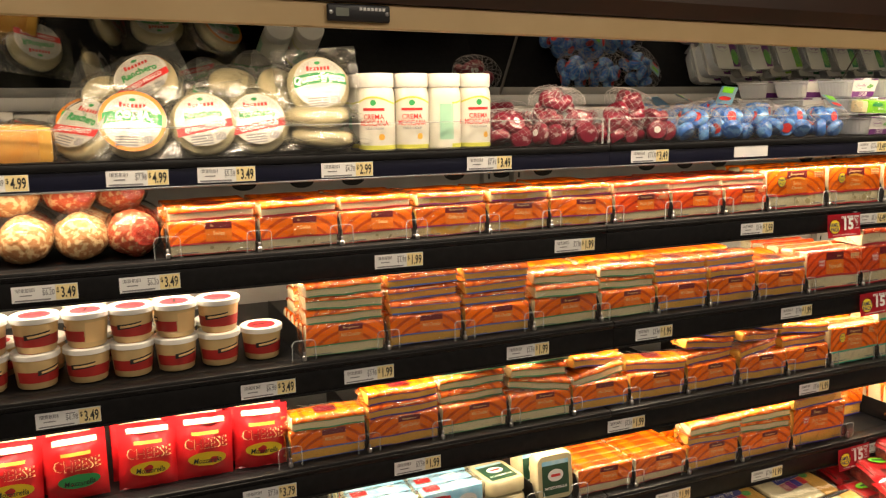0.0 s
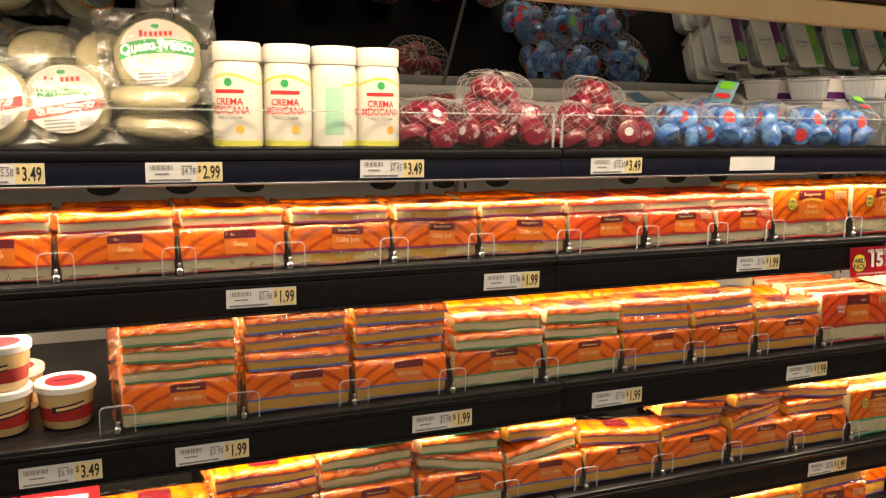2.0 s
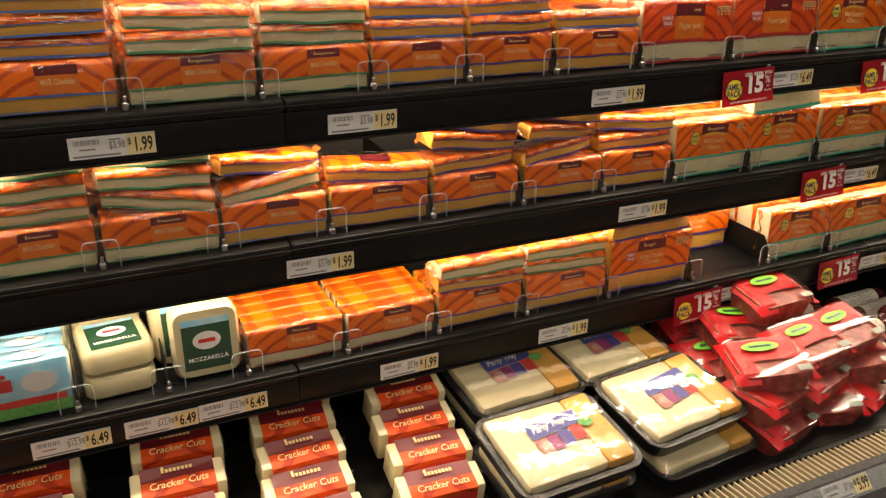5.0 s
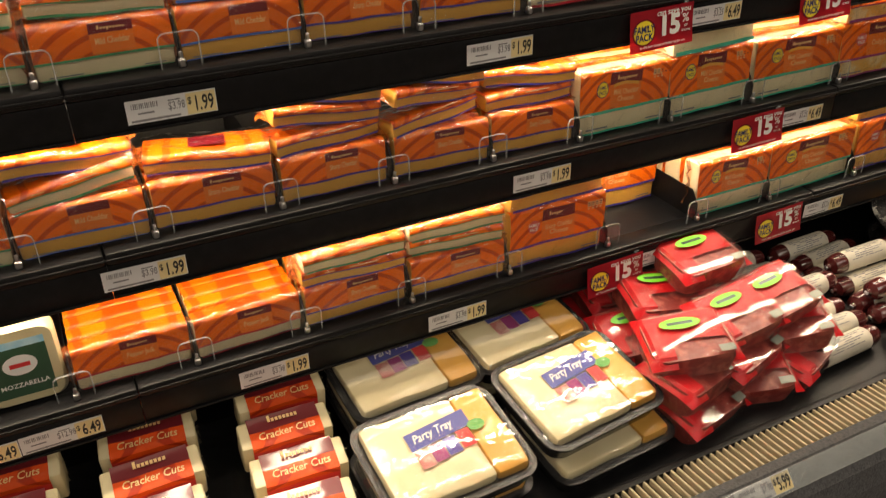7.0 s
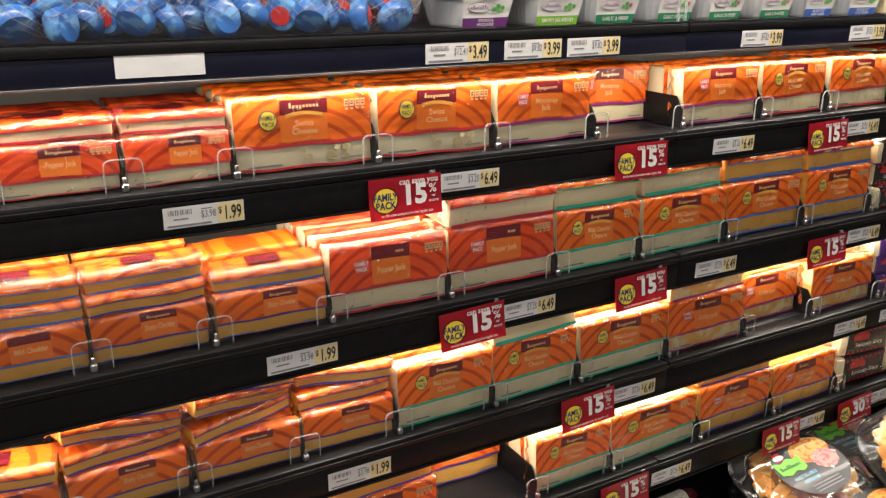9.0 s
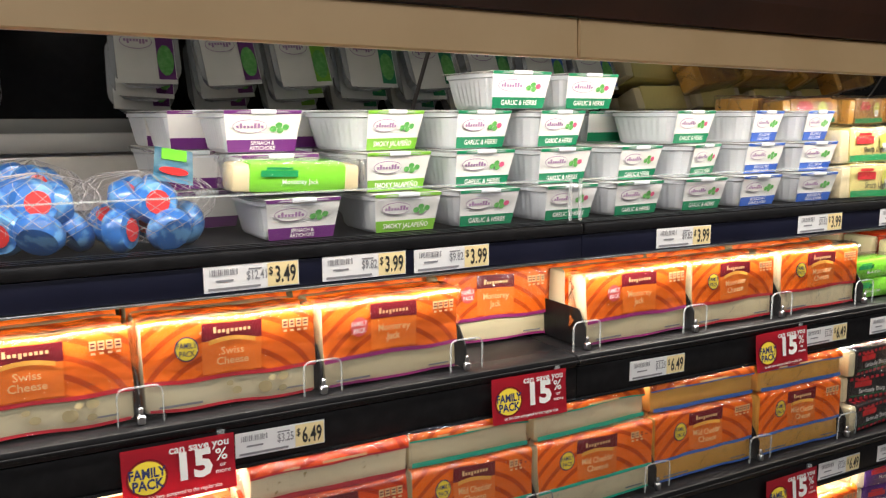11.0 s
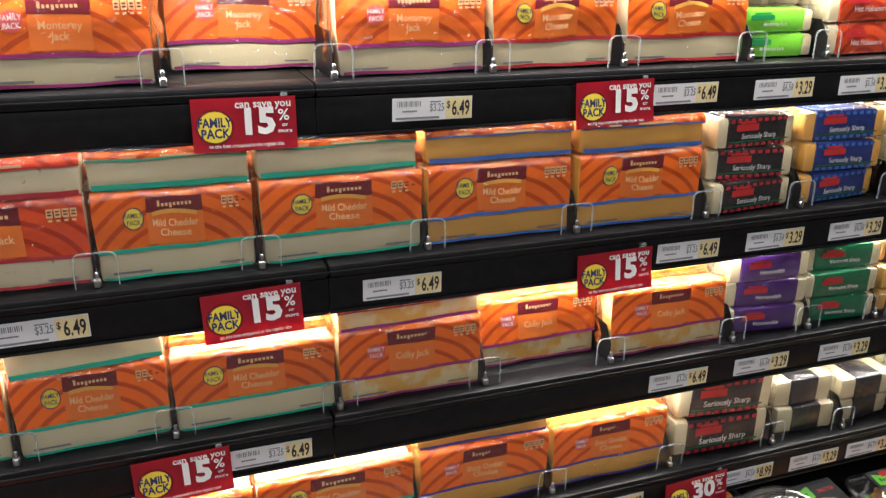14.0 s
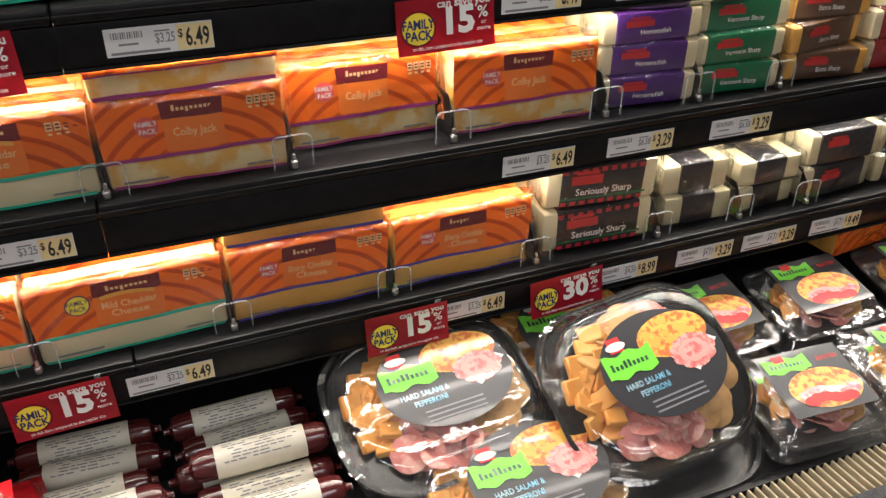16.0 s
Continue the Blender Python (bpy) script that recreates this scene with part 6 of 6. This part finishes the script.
        vs = [[bm.verts.new((-w / 2 * k + w * k * i / 6, y, z)) for y, z in pts] for i in range(7)]
        for i in range(6):
            for j in range(4):
                bm.faces.new((vs[i][j], vs[i + 1][j], vs[i + 1][j + 1], vs[i][j + 1]))
        for v in bm.verts:
            v.co += bend(v.co)
        part(name, bm, m, p)
    part("title_lettering", flat_up(text_bm("Cracker Cuts", 0.0175, 0, d * 0.24, 0, squeeze=0.85, shear=0.15), h + 0.0042), "cream_ink", p, "", False)
    part("logo_mark", flat_up(bars([(-0.022 + 0.0056 * k, -0.018 + 0.0056 * k, d * 0.66, d * (0.78 if k else 0.88)) for k in range(8)], 0), h + 0.0040), "cream_ink", p, "", False)
    part("lower_lettering", text_bm("Pepper Jack", 0.009, 0, h * 0.55, -0.0036), "cream_ink", p, "", False)
    for side in (-1, 1):
        part("film_end", crimp(side, w * 0.9, d, h, 40 + side, 0.012), "film", p, "clear film end")
    return p


CUT = cracker_cuts()
for x, y0, rows in ((0.455, 1.30, 4), (0.605, 1.30, 4), (0.805, 1.30, 4), (0.990, 1.30, 5), (1.180, 1.30, 4)):
    for k in range(rows):
        dup(CUT, pose(x + rr.uniform(-0.004, 0.004) + 0.008 * k, y0 + k * 0.066, ZK + 0.004 + 0.012 * k * (1 if rows < 5 else 0.8), 12, 0, rr.uniform(-3, 3) - 3))
clean(CUT)
rest = thing("cut_pack_tray", "black slotted tray under the sliced cheese packs", "tray")
part("tray_board", box(0.38, 1.265, 1.235, 1.60, ZK - 0.0004, ZK + 0.0030, 0.001), "tray_black", rest)


def party_tray():
    p = thing("party_tray", "black tray of sliced white and orange cheese under film", "cheese tray", "cheese party trays")
    w, d, h = 0.225, 0.178, 0.036
    part("tray", loft([loop(w - 0.04, d - 0.04, 0.02, 0), loop(w - 0.02, d - 0.02, 0.025, 0.004), loop(w - 0.004, d - 0.004, 0.03, h - 0.004), loop(w, d, 0.03, h - 0.003), loop(w, d, 0.03, h), loop(w - 0.018, d - 0.018, 0.025, h), loop(w - 0.024, d - 0.024, 0.025, h - 0.006)]), "tray_black", p)
    soft = wobble(8, 0.002, 30)
    for name, x0, x1, m in (("white_slices", -0.098, 0.046, "cheese_white"), ("orange_slices", 0.0470, 0.098, "cheese_yellow")):
        bm = box(x0, x1, -d / 2 + 0.016, d / 2 - 0.016, h - 0.010, h + 0.010, 0.006, 2)
        bmesh.ops.subdivide_edges(bm, edges=[e for e in bm.edges if e.calc_length() > 0.03], cuts=6, use_grid_fill=True)
        for v in bm.verts:
            v.co += soft(v.co)
        part(name, bm, m, p, "fanned cheese slices")
    top = h + 0.0125
    part("banner", flat_up(grid(-0.046, 0.052, 0.010, 0.040, 0, 8, 1, lambda q: Vector((0, 0, 0.10 * q.x))), top), "blueprint", p, "blue banner", False)
    part("banner_lettering", flat_up(text_bm("Party Tray", 0.020, -0.006, 0.026, 0, squeeze=0.75, shear=0.25, bend=lambda q: Vector((0, 0, 0.10 * q.x))), top + 0.0005), "white_ink", p, "", False)
    for x, m in ((-0.034, "ham"), (-0.012, "s_purple"), (0.010, "s_navy"), (0.034, "print_red")):
        part("picture_panel", flat_up(grid(x - 0.0105, x + 0.0105, -0.022 + x * 0.12, 0.008 + x * 0.12, 0, 1, 1), top + 0.0003), m, p, "", False)
    part("leaf_print", flat_up(disc(0.058, 0.012, 0.014, 0.010, 0, 10), top + 0.0004), "leaf", p)
    part("film", loft([loop(w - 0.010, d - 0.010, 0.027, h + 0.0006), loop(w - 0.03, d - 0.03, 0.022, h + 0.0145), loop(w - 0.06, d - 0.06, 0.02, h + 0.0155)], None, True, False), "tray_clear", p, "taut clear film")
    return p


PT = party_tray()
for x, y, z, tilt, yaw in ((1.375, 1.305, 0.050, 10, 2), (1.612, 1.325, 0.058, 10, 6), (1.395, 1.490, 0.062, 8, 3), (1.605, 1.505, 0.062, 8, 5), (1.375, 1.310, 0.002, 6, 2), (1.622, 1.300, 0.002, 6, 4), (1.395, 1.495, 0.010, 8, 3), (1.605, 1.510, 0.010, 8, 5)):
    dup(PT, pose(x, y, ZK + z, tilt, 0, yaw))
clean(PT)


def meat_pack(seed):
    p = thing("meat_pack", "red film pack of sliced smoked meat", "meat pack", "piled red meat packs")
    w, d, h = 0.150, 0.115, 0.045
    bend = wobble(seed, 0.005, 16)
    bm = loft([loop(w * 0.80, d * 0.78, 0.018, 0), loop(w * 0.86, d * 0.84, 0.02, 0.003), loop(w * 0.94, d * 0.92, 0.022, h * 0.8), loop(w * 0.90, d * 0.88, 0.022, h)])
    for v in bm.verts:
        v.co += bend(v.co)
    part("meat", bm, "meat", p, "dark red sliced meat")
    bm = bmesh.new()
    nx, ny = 10, 8
    def cut(i, j):
        x, y = -w / 2 + w * i / nx, -d / 2 + d * j / ny
        e = max(abs(x) / (w / 2), abs(y) / (d / 2))
        return Vector((x, y, h + 0.004 - 0.022 * max(0, e - 0.8) * 3)) + bend(Vector((x, y, h)))
    vs = [[bm.verts.new(cut(i, j)) for j in range(ny + 1)] for i in range(nx + 1)]
    bm2 = bmesh.new()
    for i in range(nx):
        for j in range(ny):
            if j < 3 and 2 < i < 9:
                continue
            bm.faces.new((vs[i][j], vs[i + 1][j], vs[i + 1][j + 1], vs[i][j + 1]))
    bm2.free()
    part("red_label", bm, "red_film", p, "shiny red printed film")
    on = lambda off: (lambda q: bend(Vector((q.x, q.z, h))))
    part("green_oval", flat_up(disc(-0.005, 0.020, 0.034, 0.012, 0, 20), h + 0.0092), "lime_print", p, "green oval")
    part("oval_mark", flat_up(bars([(-0.026, 0.016, 0.017, 0.023)], 0), h + 0.0096), "dark_green", p, "", False)
    part("barcode_label", flat_up(grid(0.036, 0.060, -0.048, -0.034, 0, 1, 1), h + 0.0070), "lcd", p, "grey barcode label", False)
    part("film", loft([loop(w * 0.97, d * 0.95, 0.024, 0.004), loop(w * 1.0, d * 0.98, 0.024, h * 0.8), loop(w * 0.92, d * 0.9, 0.024, h + 0.0055)], None, True, False), "acrylic", p, "clear film")
    return p


MP = [meat_pack(3), meat_pack(6)]
k = 0
for layer, rows in enumerate((((1.800, 1.270), (1.925, 1.285), (2.040, 1.290), (1.80, 1.40), (1.93, 1.42), (2.04, 1.43), (1.82, 1.53), (1.95, 1.54)), ((1.795, 1.285), (1.915, 1.30), (2.030, 1.31), (1.80, 1.41), (1.93, 1.43), (1.84, 1.53)), ((1.800, 1.305), (1.925, 1.325), (2.02, 1.34), (1.84, 1.43)), ((1.935, 1.44),))):
    for x, y in rows:
        dup(MP[k % 2], pose(x + rr.uniform(-0.008, 0.008), y, ZK + 0.001 + layer * 0.0455, 8 + rr.uniform(-4, 6), rr.uniform(-9, 9), rr.uniform(-24, 30)))
        k += 1
for o in MP:
    clean(o)


def sausage():
    p = thing("summer_sausage", "dark red summer sausage with cream paper label", "sausage", "summer sausages on the deck")
    turn = Matrix.Rotation(radians(90), 4, "Y")
    prof = [(0.004, -0.095), (0.006, -0.088), (0.0165, -0.083), (0.0200, -0.072), (0.0206, 0.0), (0.0200, 0.072), (0.0165, 0.083), (0.006, 0.088), (0.004, 0.095)]
    bm = lathe(prof, 20)
    bmesh.ops.transform(bm, matrix=turn, verts=bm.verts[:])
    part("casing", bm, "sausage", p)
    bm = lathe([(0.0208, -0.056), (0.0212, -0.055), (0.0212, 0.055), (0.0208, 0.056)], 20)
    bmesh.ops.transform(bm, matrix=turn, verts=bm.verts[:])
    part("paper_label", bm, "sausage_label", p, "cream paper label")
    q = bmesh.new()
    r = random.Random(3)
    for row in range(-3, 4):
        a = row * 0.19
        x = -0.046
        while x < 0.044:
            e = min(0.046, x + r.uniform(0.004, 0.013))
            if r.random() < 0.62:
                q.faces.new([q.verts.new((u, 0.0217 * math.sin(t), 0.0217 * math.cos(t))) for u, t in ((x, a - 0.04), (e, a - 0.04), (e, a + 0.04), (x, a + 0.04))])
            x = e + 0.002
    tagged(part("label_print", q, "grey_ink", p, "unreadable label print", False), kind="stuff")
    for s in (-1, 1):
        bm = box(s * 0.093 - 0.003, s * 0.093 + 0.003, -0.004, 0.004, -0.003, 0.003, 0.001, 1)
        part("clip", bm, "steel", p, "metal end clip")
    return p


SAU = sausage()
zs = ZK + 0.0214
for row, (x, y0, n) in enumerate(((2.140, 1.262, 7), (2.345, 1.250, 7))):
    for k in range(n):
        dup(SAU, pose(x + rr.uniform(-0.012, 0.012), y0 + k * 0.049, zs, 0, 0, rr.uniform(-4, 4)) @ pose(0, 0, 0, rr.uniform(0, 40)))
for x, y in ((2.350, 1.324), (2.355, 1.420), (2.15, 1.385)):
    dup(SAU, pose(x, y, zs + 0.0400, 0, 0, rr.uniform(-4, 4)) @ pose(0, 0, 0, rr.uniform(0, 30)))
clean(SAU)


def snack_platter(round_one):
    if round_one:
        p = thing("snack_platter", "domed clear platter of salami crackers and cheese", "snack platter", "domed snack platters")
        w, d, h, rc = 0.285, 0.245, 0.050, 0.085
    else:
        p = thing("snack_box", "clear snack tray with charcoal food label", "snack tray", "small clear snack trays")
        w, d, h, rc = 0.185, 0.150, 0.042, 0.024
    part("base", loft([loop(w - 0.05, d - 0.05, rc * 0.75, 0), loop(w - 0.03, d - 0.03, rc * 0.85, 0.003), loop(w - 0.008, d - 0.008, rc, h * 0.46), loop(w, d, rc, h * 0.48), loop(w, d, rc, h * 0.54), loop(w - 0.012, d - 0.012, rc * 0.95, h * 0.54), loop(w - 0.018, d - 0.018, rc * 0.92, h * 0.36)]), "tray_black" if round_one else "tray_clear", p, "moulded tray base")
    r = random.Random(4)
    cube = finish("cheese_cube", box(-0.016, 0.016, -0.014, 0.014, -0.005, 0.005, 0.002, 1), "cube_orange")
    biscuit = finish("cracker", lathe([(0.0205, -0.0022), (0.0225, -0.0008), (0.0225, 0.0008), (0.0205, 0.0022)], 12), "cracker")
    bm = lathe([(0.023, -0.0014), (0.025, 0.0), (0.023, 0.0014)], 14)
    for v in bm.verts:
        v.co.z += 9.0 * v.co.x * v.co.x
    meat_slice = finish("salami_slice", bm, "ham")
    n = 88 if round_one else 32
    for k in range(n):
        q = math.sqrt((k + 0.5) / n) * 0.97
        a = k * 2.39996
        x, y = q * math.cos(a) * (w / 2 - 0.027), q * math.sin(a) * (d / 2 - 0.027)
        turn = math.degrees(math.atan2(y / d, x / w)) % 360
        sect = 1 if 110 < turn < 215 else 2 if turn < 292 and turn > 110 or 30 < turn < 80 else 0
        name, me = (("cracker", biscuit), ("cheese_cube", cube), ("salami_slice", meat_slice))[sect]
        edge = max(0.0, q - 0.75) * 0.012
        part(name, me, "", p).matrix_basis = pose(x, y, h * 0.52 + r.uniform(0, 0.012) - edge, r.uniform(-30, 30), r.uniform(-30, 30), r.uniform(0, 360))
    part("dome", loft([loop(w - 0.006, d - 0.006, rc, h * 0.545), loop(w - 0.016, d - 0.016, rc * 0.95, h * 0.62), loop(w - 0.034, d - 0.034, rc * 0.85, h * 1.05), loop(w - 0.050, d - 0.050, rc * 0.75, h * 1.18), loop(w - 0.080, d - 0.080, rc * 0.6, h * 1.22)], None, True, False), "tray_clear", p, "clear domed lid")
    part("rim", loft([loop(w + 0.004, d + 0.004, rc, h * 0.545), loop(w + 0.004, d + 0.004, rc, h * 0.575), loop(w - 0.012, d - 0.012, rc * 0.95, h * 0.60)], None, False, False), "tray_clear", p, "clear plastic rim")
    top = h * 1.24
    if round_one:
        part("label", flat_up(disc(0.015, 0.006, 0.092, 0.072, 0, 40), top), "charcoal", p, "charcoal oval label")
        part("picture", flat_up(disc(0.045, 0.036, 0.054, 0.030, 0, 22), top + 0.0006), "food_print", p, "cracker and cheese picture")
        q = random.Random(9)
        bits = [(0.040 + q.uniform(-0.042, 0.042), 0.044 + q.uniform(-0.015, 0.015), q.uniform(0.005, 0.009), 0.005, -0.0001 - 0.00001 * k) for k in range(18)]
        tagged(part("picture_bite", flat_up(discs(bits, 7), top + 0.0007), "cheese_yellow", p, "pale yellow printed crackers"), kind="stuff")
        for m, count, rad, size in (("flower_print", 9, 0.021, 0.0145), ("rose_light", 7, 0.013, 0.0105), ("flower_print", 5, 0.007, 0.008)):
            lift = 0.0009 + (0.021 - rad) * 0.06
            petals = [(0.061 + rad * math.cos(6.283 * k / count), 0.006 + rad * 0.72 * math.sin(6.283 * k / count), size, size * 0.66, -0.00001 * k) for k in range(count)]
            tagged(part("picture_slice", flat_up(discs(petals, 12), top + lift), m, p, "printed salami rose"), kind="stuff")
        bm = bmesh.new()
        bm.faces.new([bm.verts.new(q) for q in ((0.022, 0, 0.012), (0.055, 0, -0.022), (0.102, 0, 0.010), (0.068, 0, 0.036))])
        part("picture_plate", flat_up(bm, top + 0.0004), "sleeve", p, "white picture plate", False)
        part("green_banner", flat_up(grid(-0.068, 0.006, 0.004, 0.036, 0, 10, 2, lambda q: Vector((0, 0, 0.003 * math.sin(q.x * 170)))), top + 0.0011), "lime_print", p, "bright green banner", False)
        tagged(part("banner_mark", flat_up(bars([(-0.060 + 0.0064 * k, -0.0562 + 0.0064 * k, 0.0155, 0.0215 + (0.004 if k in (0, 3, 4) else 0)) for k in range(9)], 0), top + 0.0016), "dark_green", p, "green lettering strokes", False), kind="stuff")
        part("red_mark", flat_up(grid(-0.050, -0.030, 0.038, 0.058, 0, 1, 1), top + 0.0012), "print_red", p, "red mark", False)
        part("white_mark", flat_up(disc(-0.040, 0.046, 0.015, 0.006, 0, 16), top + 0.0016), "sleeve", p)
        for k, ln in enumerate(("HARD SALAMI &", "PEPPERONI")):
            part("label_lettering", flat_up(text_bm(ln, 0.0115, -0.020 + 0.004 * k, -0.010 - 0.013 * k, 0, squeeze=0.8), top + 0.0009), "box_blue", p, "", False)
        q = flat_up(bars([(-0.030, 0.050, -0.038 - 0.007 * j, -0.0355 - 0.007 * j) for j in range(3)], 0), top + 0.0009)
        tagged(part("small_print", q, "grey_ink", p, "unreadable small print", False), kind="stuff")
    else:
        part("label", flat_up(grid(-0.066, 0.066, -0.050, 0.056, 0, 1, 1), top), "charcoal", p, "charcoal label", False)
        part("picture", flat_up(disc(0.006, -0.012, 0.056, 0.033, 0, 24), top + 0.0006), "food_print", p, "food picture")
        for m, count, dz in (("flower_print", 7, -0.024), ("print_red", 6, -0.030), ("rose_light", 5, -0.019)):
            row = [(-0.028 + 0.012 * k, dz + 0.004 * math.sin(k * 1.1), 0.012, 0.008, -0.00001 * k) for k in range(count)]
            tagged(part("picture_slice", flat_up(discs(row, 12), top + 0.0009 + abs(dz) * 0.01), m, p, "printed meat slices"), kind="stuff")
        part("green_banner", flat_up(grid(-0.060, 0.010, 0.022, 0.046, 0, 10, 2, lambda q: Vector((0, 0, 0.0025 * math.sin(q.x * 190)))), top + 0.0008), "lime_print", p, "bright green banner", False)
        tagged(part("banner_mark", flat_up(bars([(-0.052 + 0.006 * k, -0.0485 + 0.006 * k, 0.0305, 0.0355 + (0.003 if k in (0, 3, 4) else 0)) for k in range(9)], 0), top + 0.0013), "dark_green", p, "green lettering strokes", False), kind="stuff")
        part("red_mark", flat_up(grid(-0.042, -0.024, 0.040, 0.052, 0, 1, 1), top + 0.0012), "print_red", p, "red mark", False)
        part("label_lettering", flat_up(text_bm("SNACK TRAY", 0.0105, 0.040, 0.034, 0, squeeze=0.55), top + 0.0009), "print_red", p, "", False)
    return p


PL, SB = snack_platter(True), snack_platter(False)
for i, (x, y, z, rx, ry, rz) in enumerate(((2.585, 1.415, 0.060, 16, -2, 2), (2.855, 1.335, 0.080, 30, -4, 4), (2.650, 1.265, 0.004, 10, 0, 2), (2.60, 1.415, 0.0, 8, 0, 6), (2.83, 1.50, 0.02, 14, 0, 0), (2.86, 1.315, 0.0, 8, 0, 0))):
    dup(PL, pose(x, y, ZK + z, rx, ry, rz), i in (3, 5))
for i, (x, y, z, rz) in enumerate(((3.085, 1.262, 0.03, -4), (3.040, 1.440, 0.045, 2), (3.240, 1.430, 0.045, 0), (3.285, 1.262, 0.03, -2), (3.085, 1.266, 0, -4), (3.04, 1.445, 0.0, 2), (3.24, 1.435, 0.0, 0), (3.285, 1.266, 0, -2), (3.47, 1.27, 0.03, 0), (3.48, 1.44, 0.03, 0))):
    dup(SB, pose(x, y, ZK + z, 10, 0, rz), 3 < i < 8)
clean(PL), clean(SB)
OBX = cheese_bar(0.17, 0.12, 0.09, "cheese_yellow", "orange", "orange printed carton at the end of the deck", "", "full")
dup(OBX, pose(3.42, 1.50, ZK + 0.08, 0, 0, 6))
clean(OBX)

for x, price, cost in ((1.80, "5.99", "7.98"), (2.10, "6.49", "8.65"), (2.62, "9.99", "7.27"), (3.10, "5.99", "7.98")):
    price_tag(x, 0, 0, price, cost).matrix_basis = Matrix.Translation((x - 0.10, 1.0745, 0.3725)) @ pose(0, 0, 0, -44)


# ---- thermometer on the canopy trim ----
th = thing("thermometer", "black digital thermometer stuck on the canopy trim", "thermometer")
part("housing", box(-0.054, 0.054, -0.009, 0.0, -0.014, 0.014, 0.004, 3), "thermo", th)
part("display", box(-0.040, -0.018, -0.0100, -0.0085, -0.006, 0.007), "lcd", th, "grey display window")
part("print_strip", bars([(0.0 + j * 0.0066, 0.0048 + j * 0.0066, 0.004, 0.009) for j in range(7)], -0.0096), "white_ink", th, "unreadable white print", False)
for s in (-1, 1):
    bm = lathe([(0.0035, 0), (0.0035, 0.0012), (0.002, 0.002)], 14)
    bmesh.ops.transform(bm, matrix=Matrix.Rotation(radians(90), 4, "X"), verts=bm.verts[:])
    part("screw", bm, "steel", th).location = (s * 0.048, -0.009, 0)
th.matrix_basis = pose(0.408, 1.3495, 1.556, 0, 0.7, 0)

for p in list(PACKS.values()):
    clean(p)
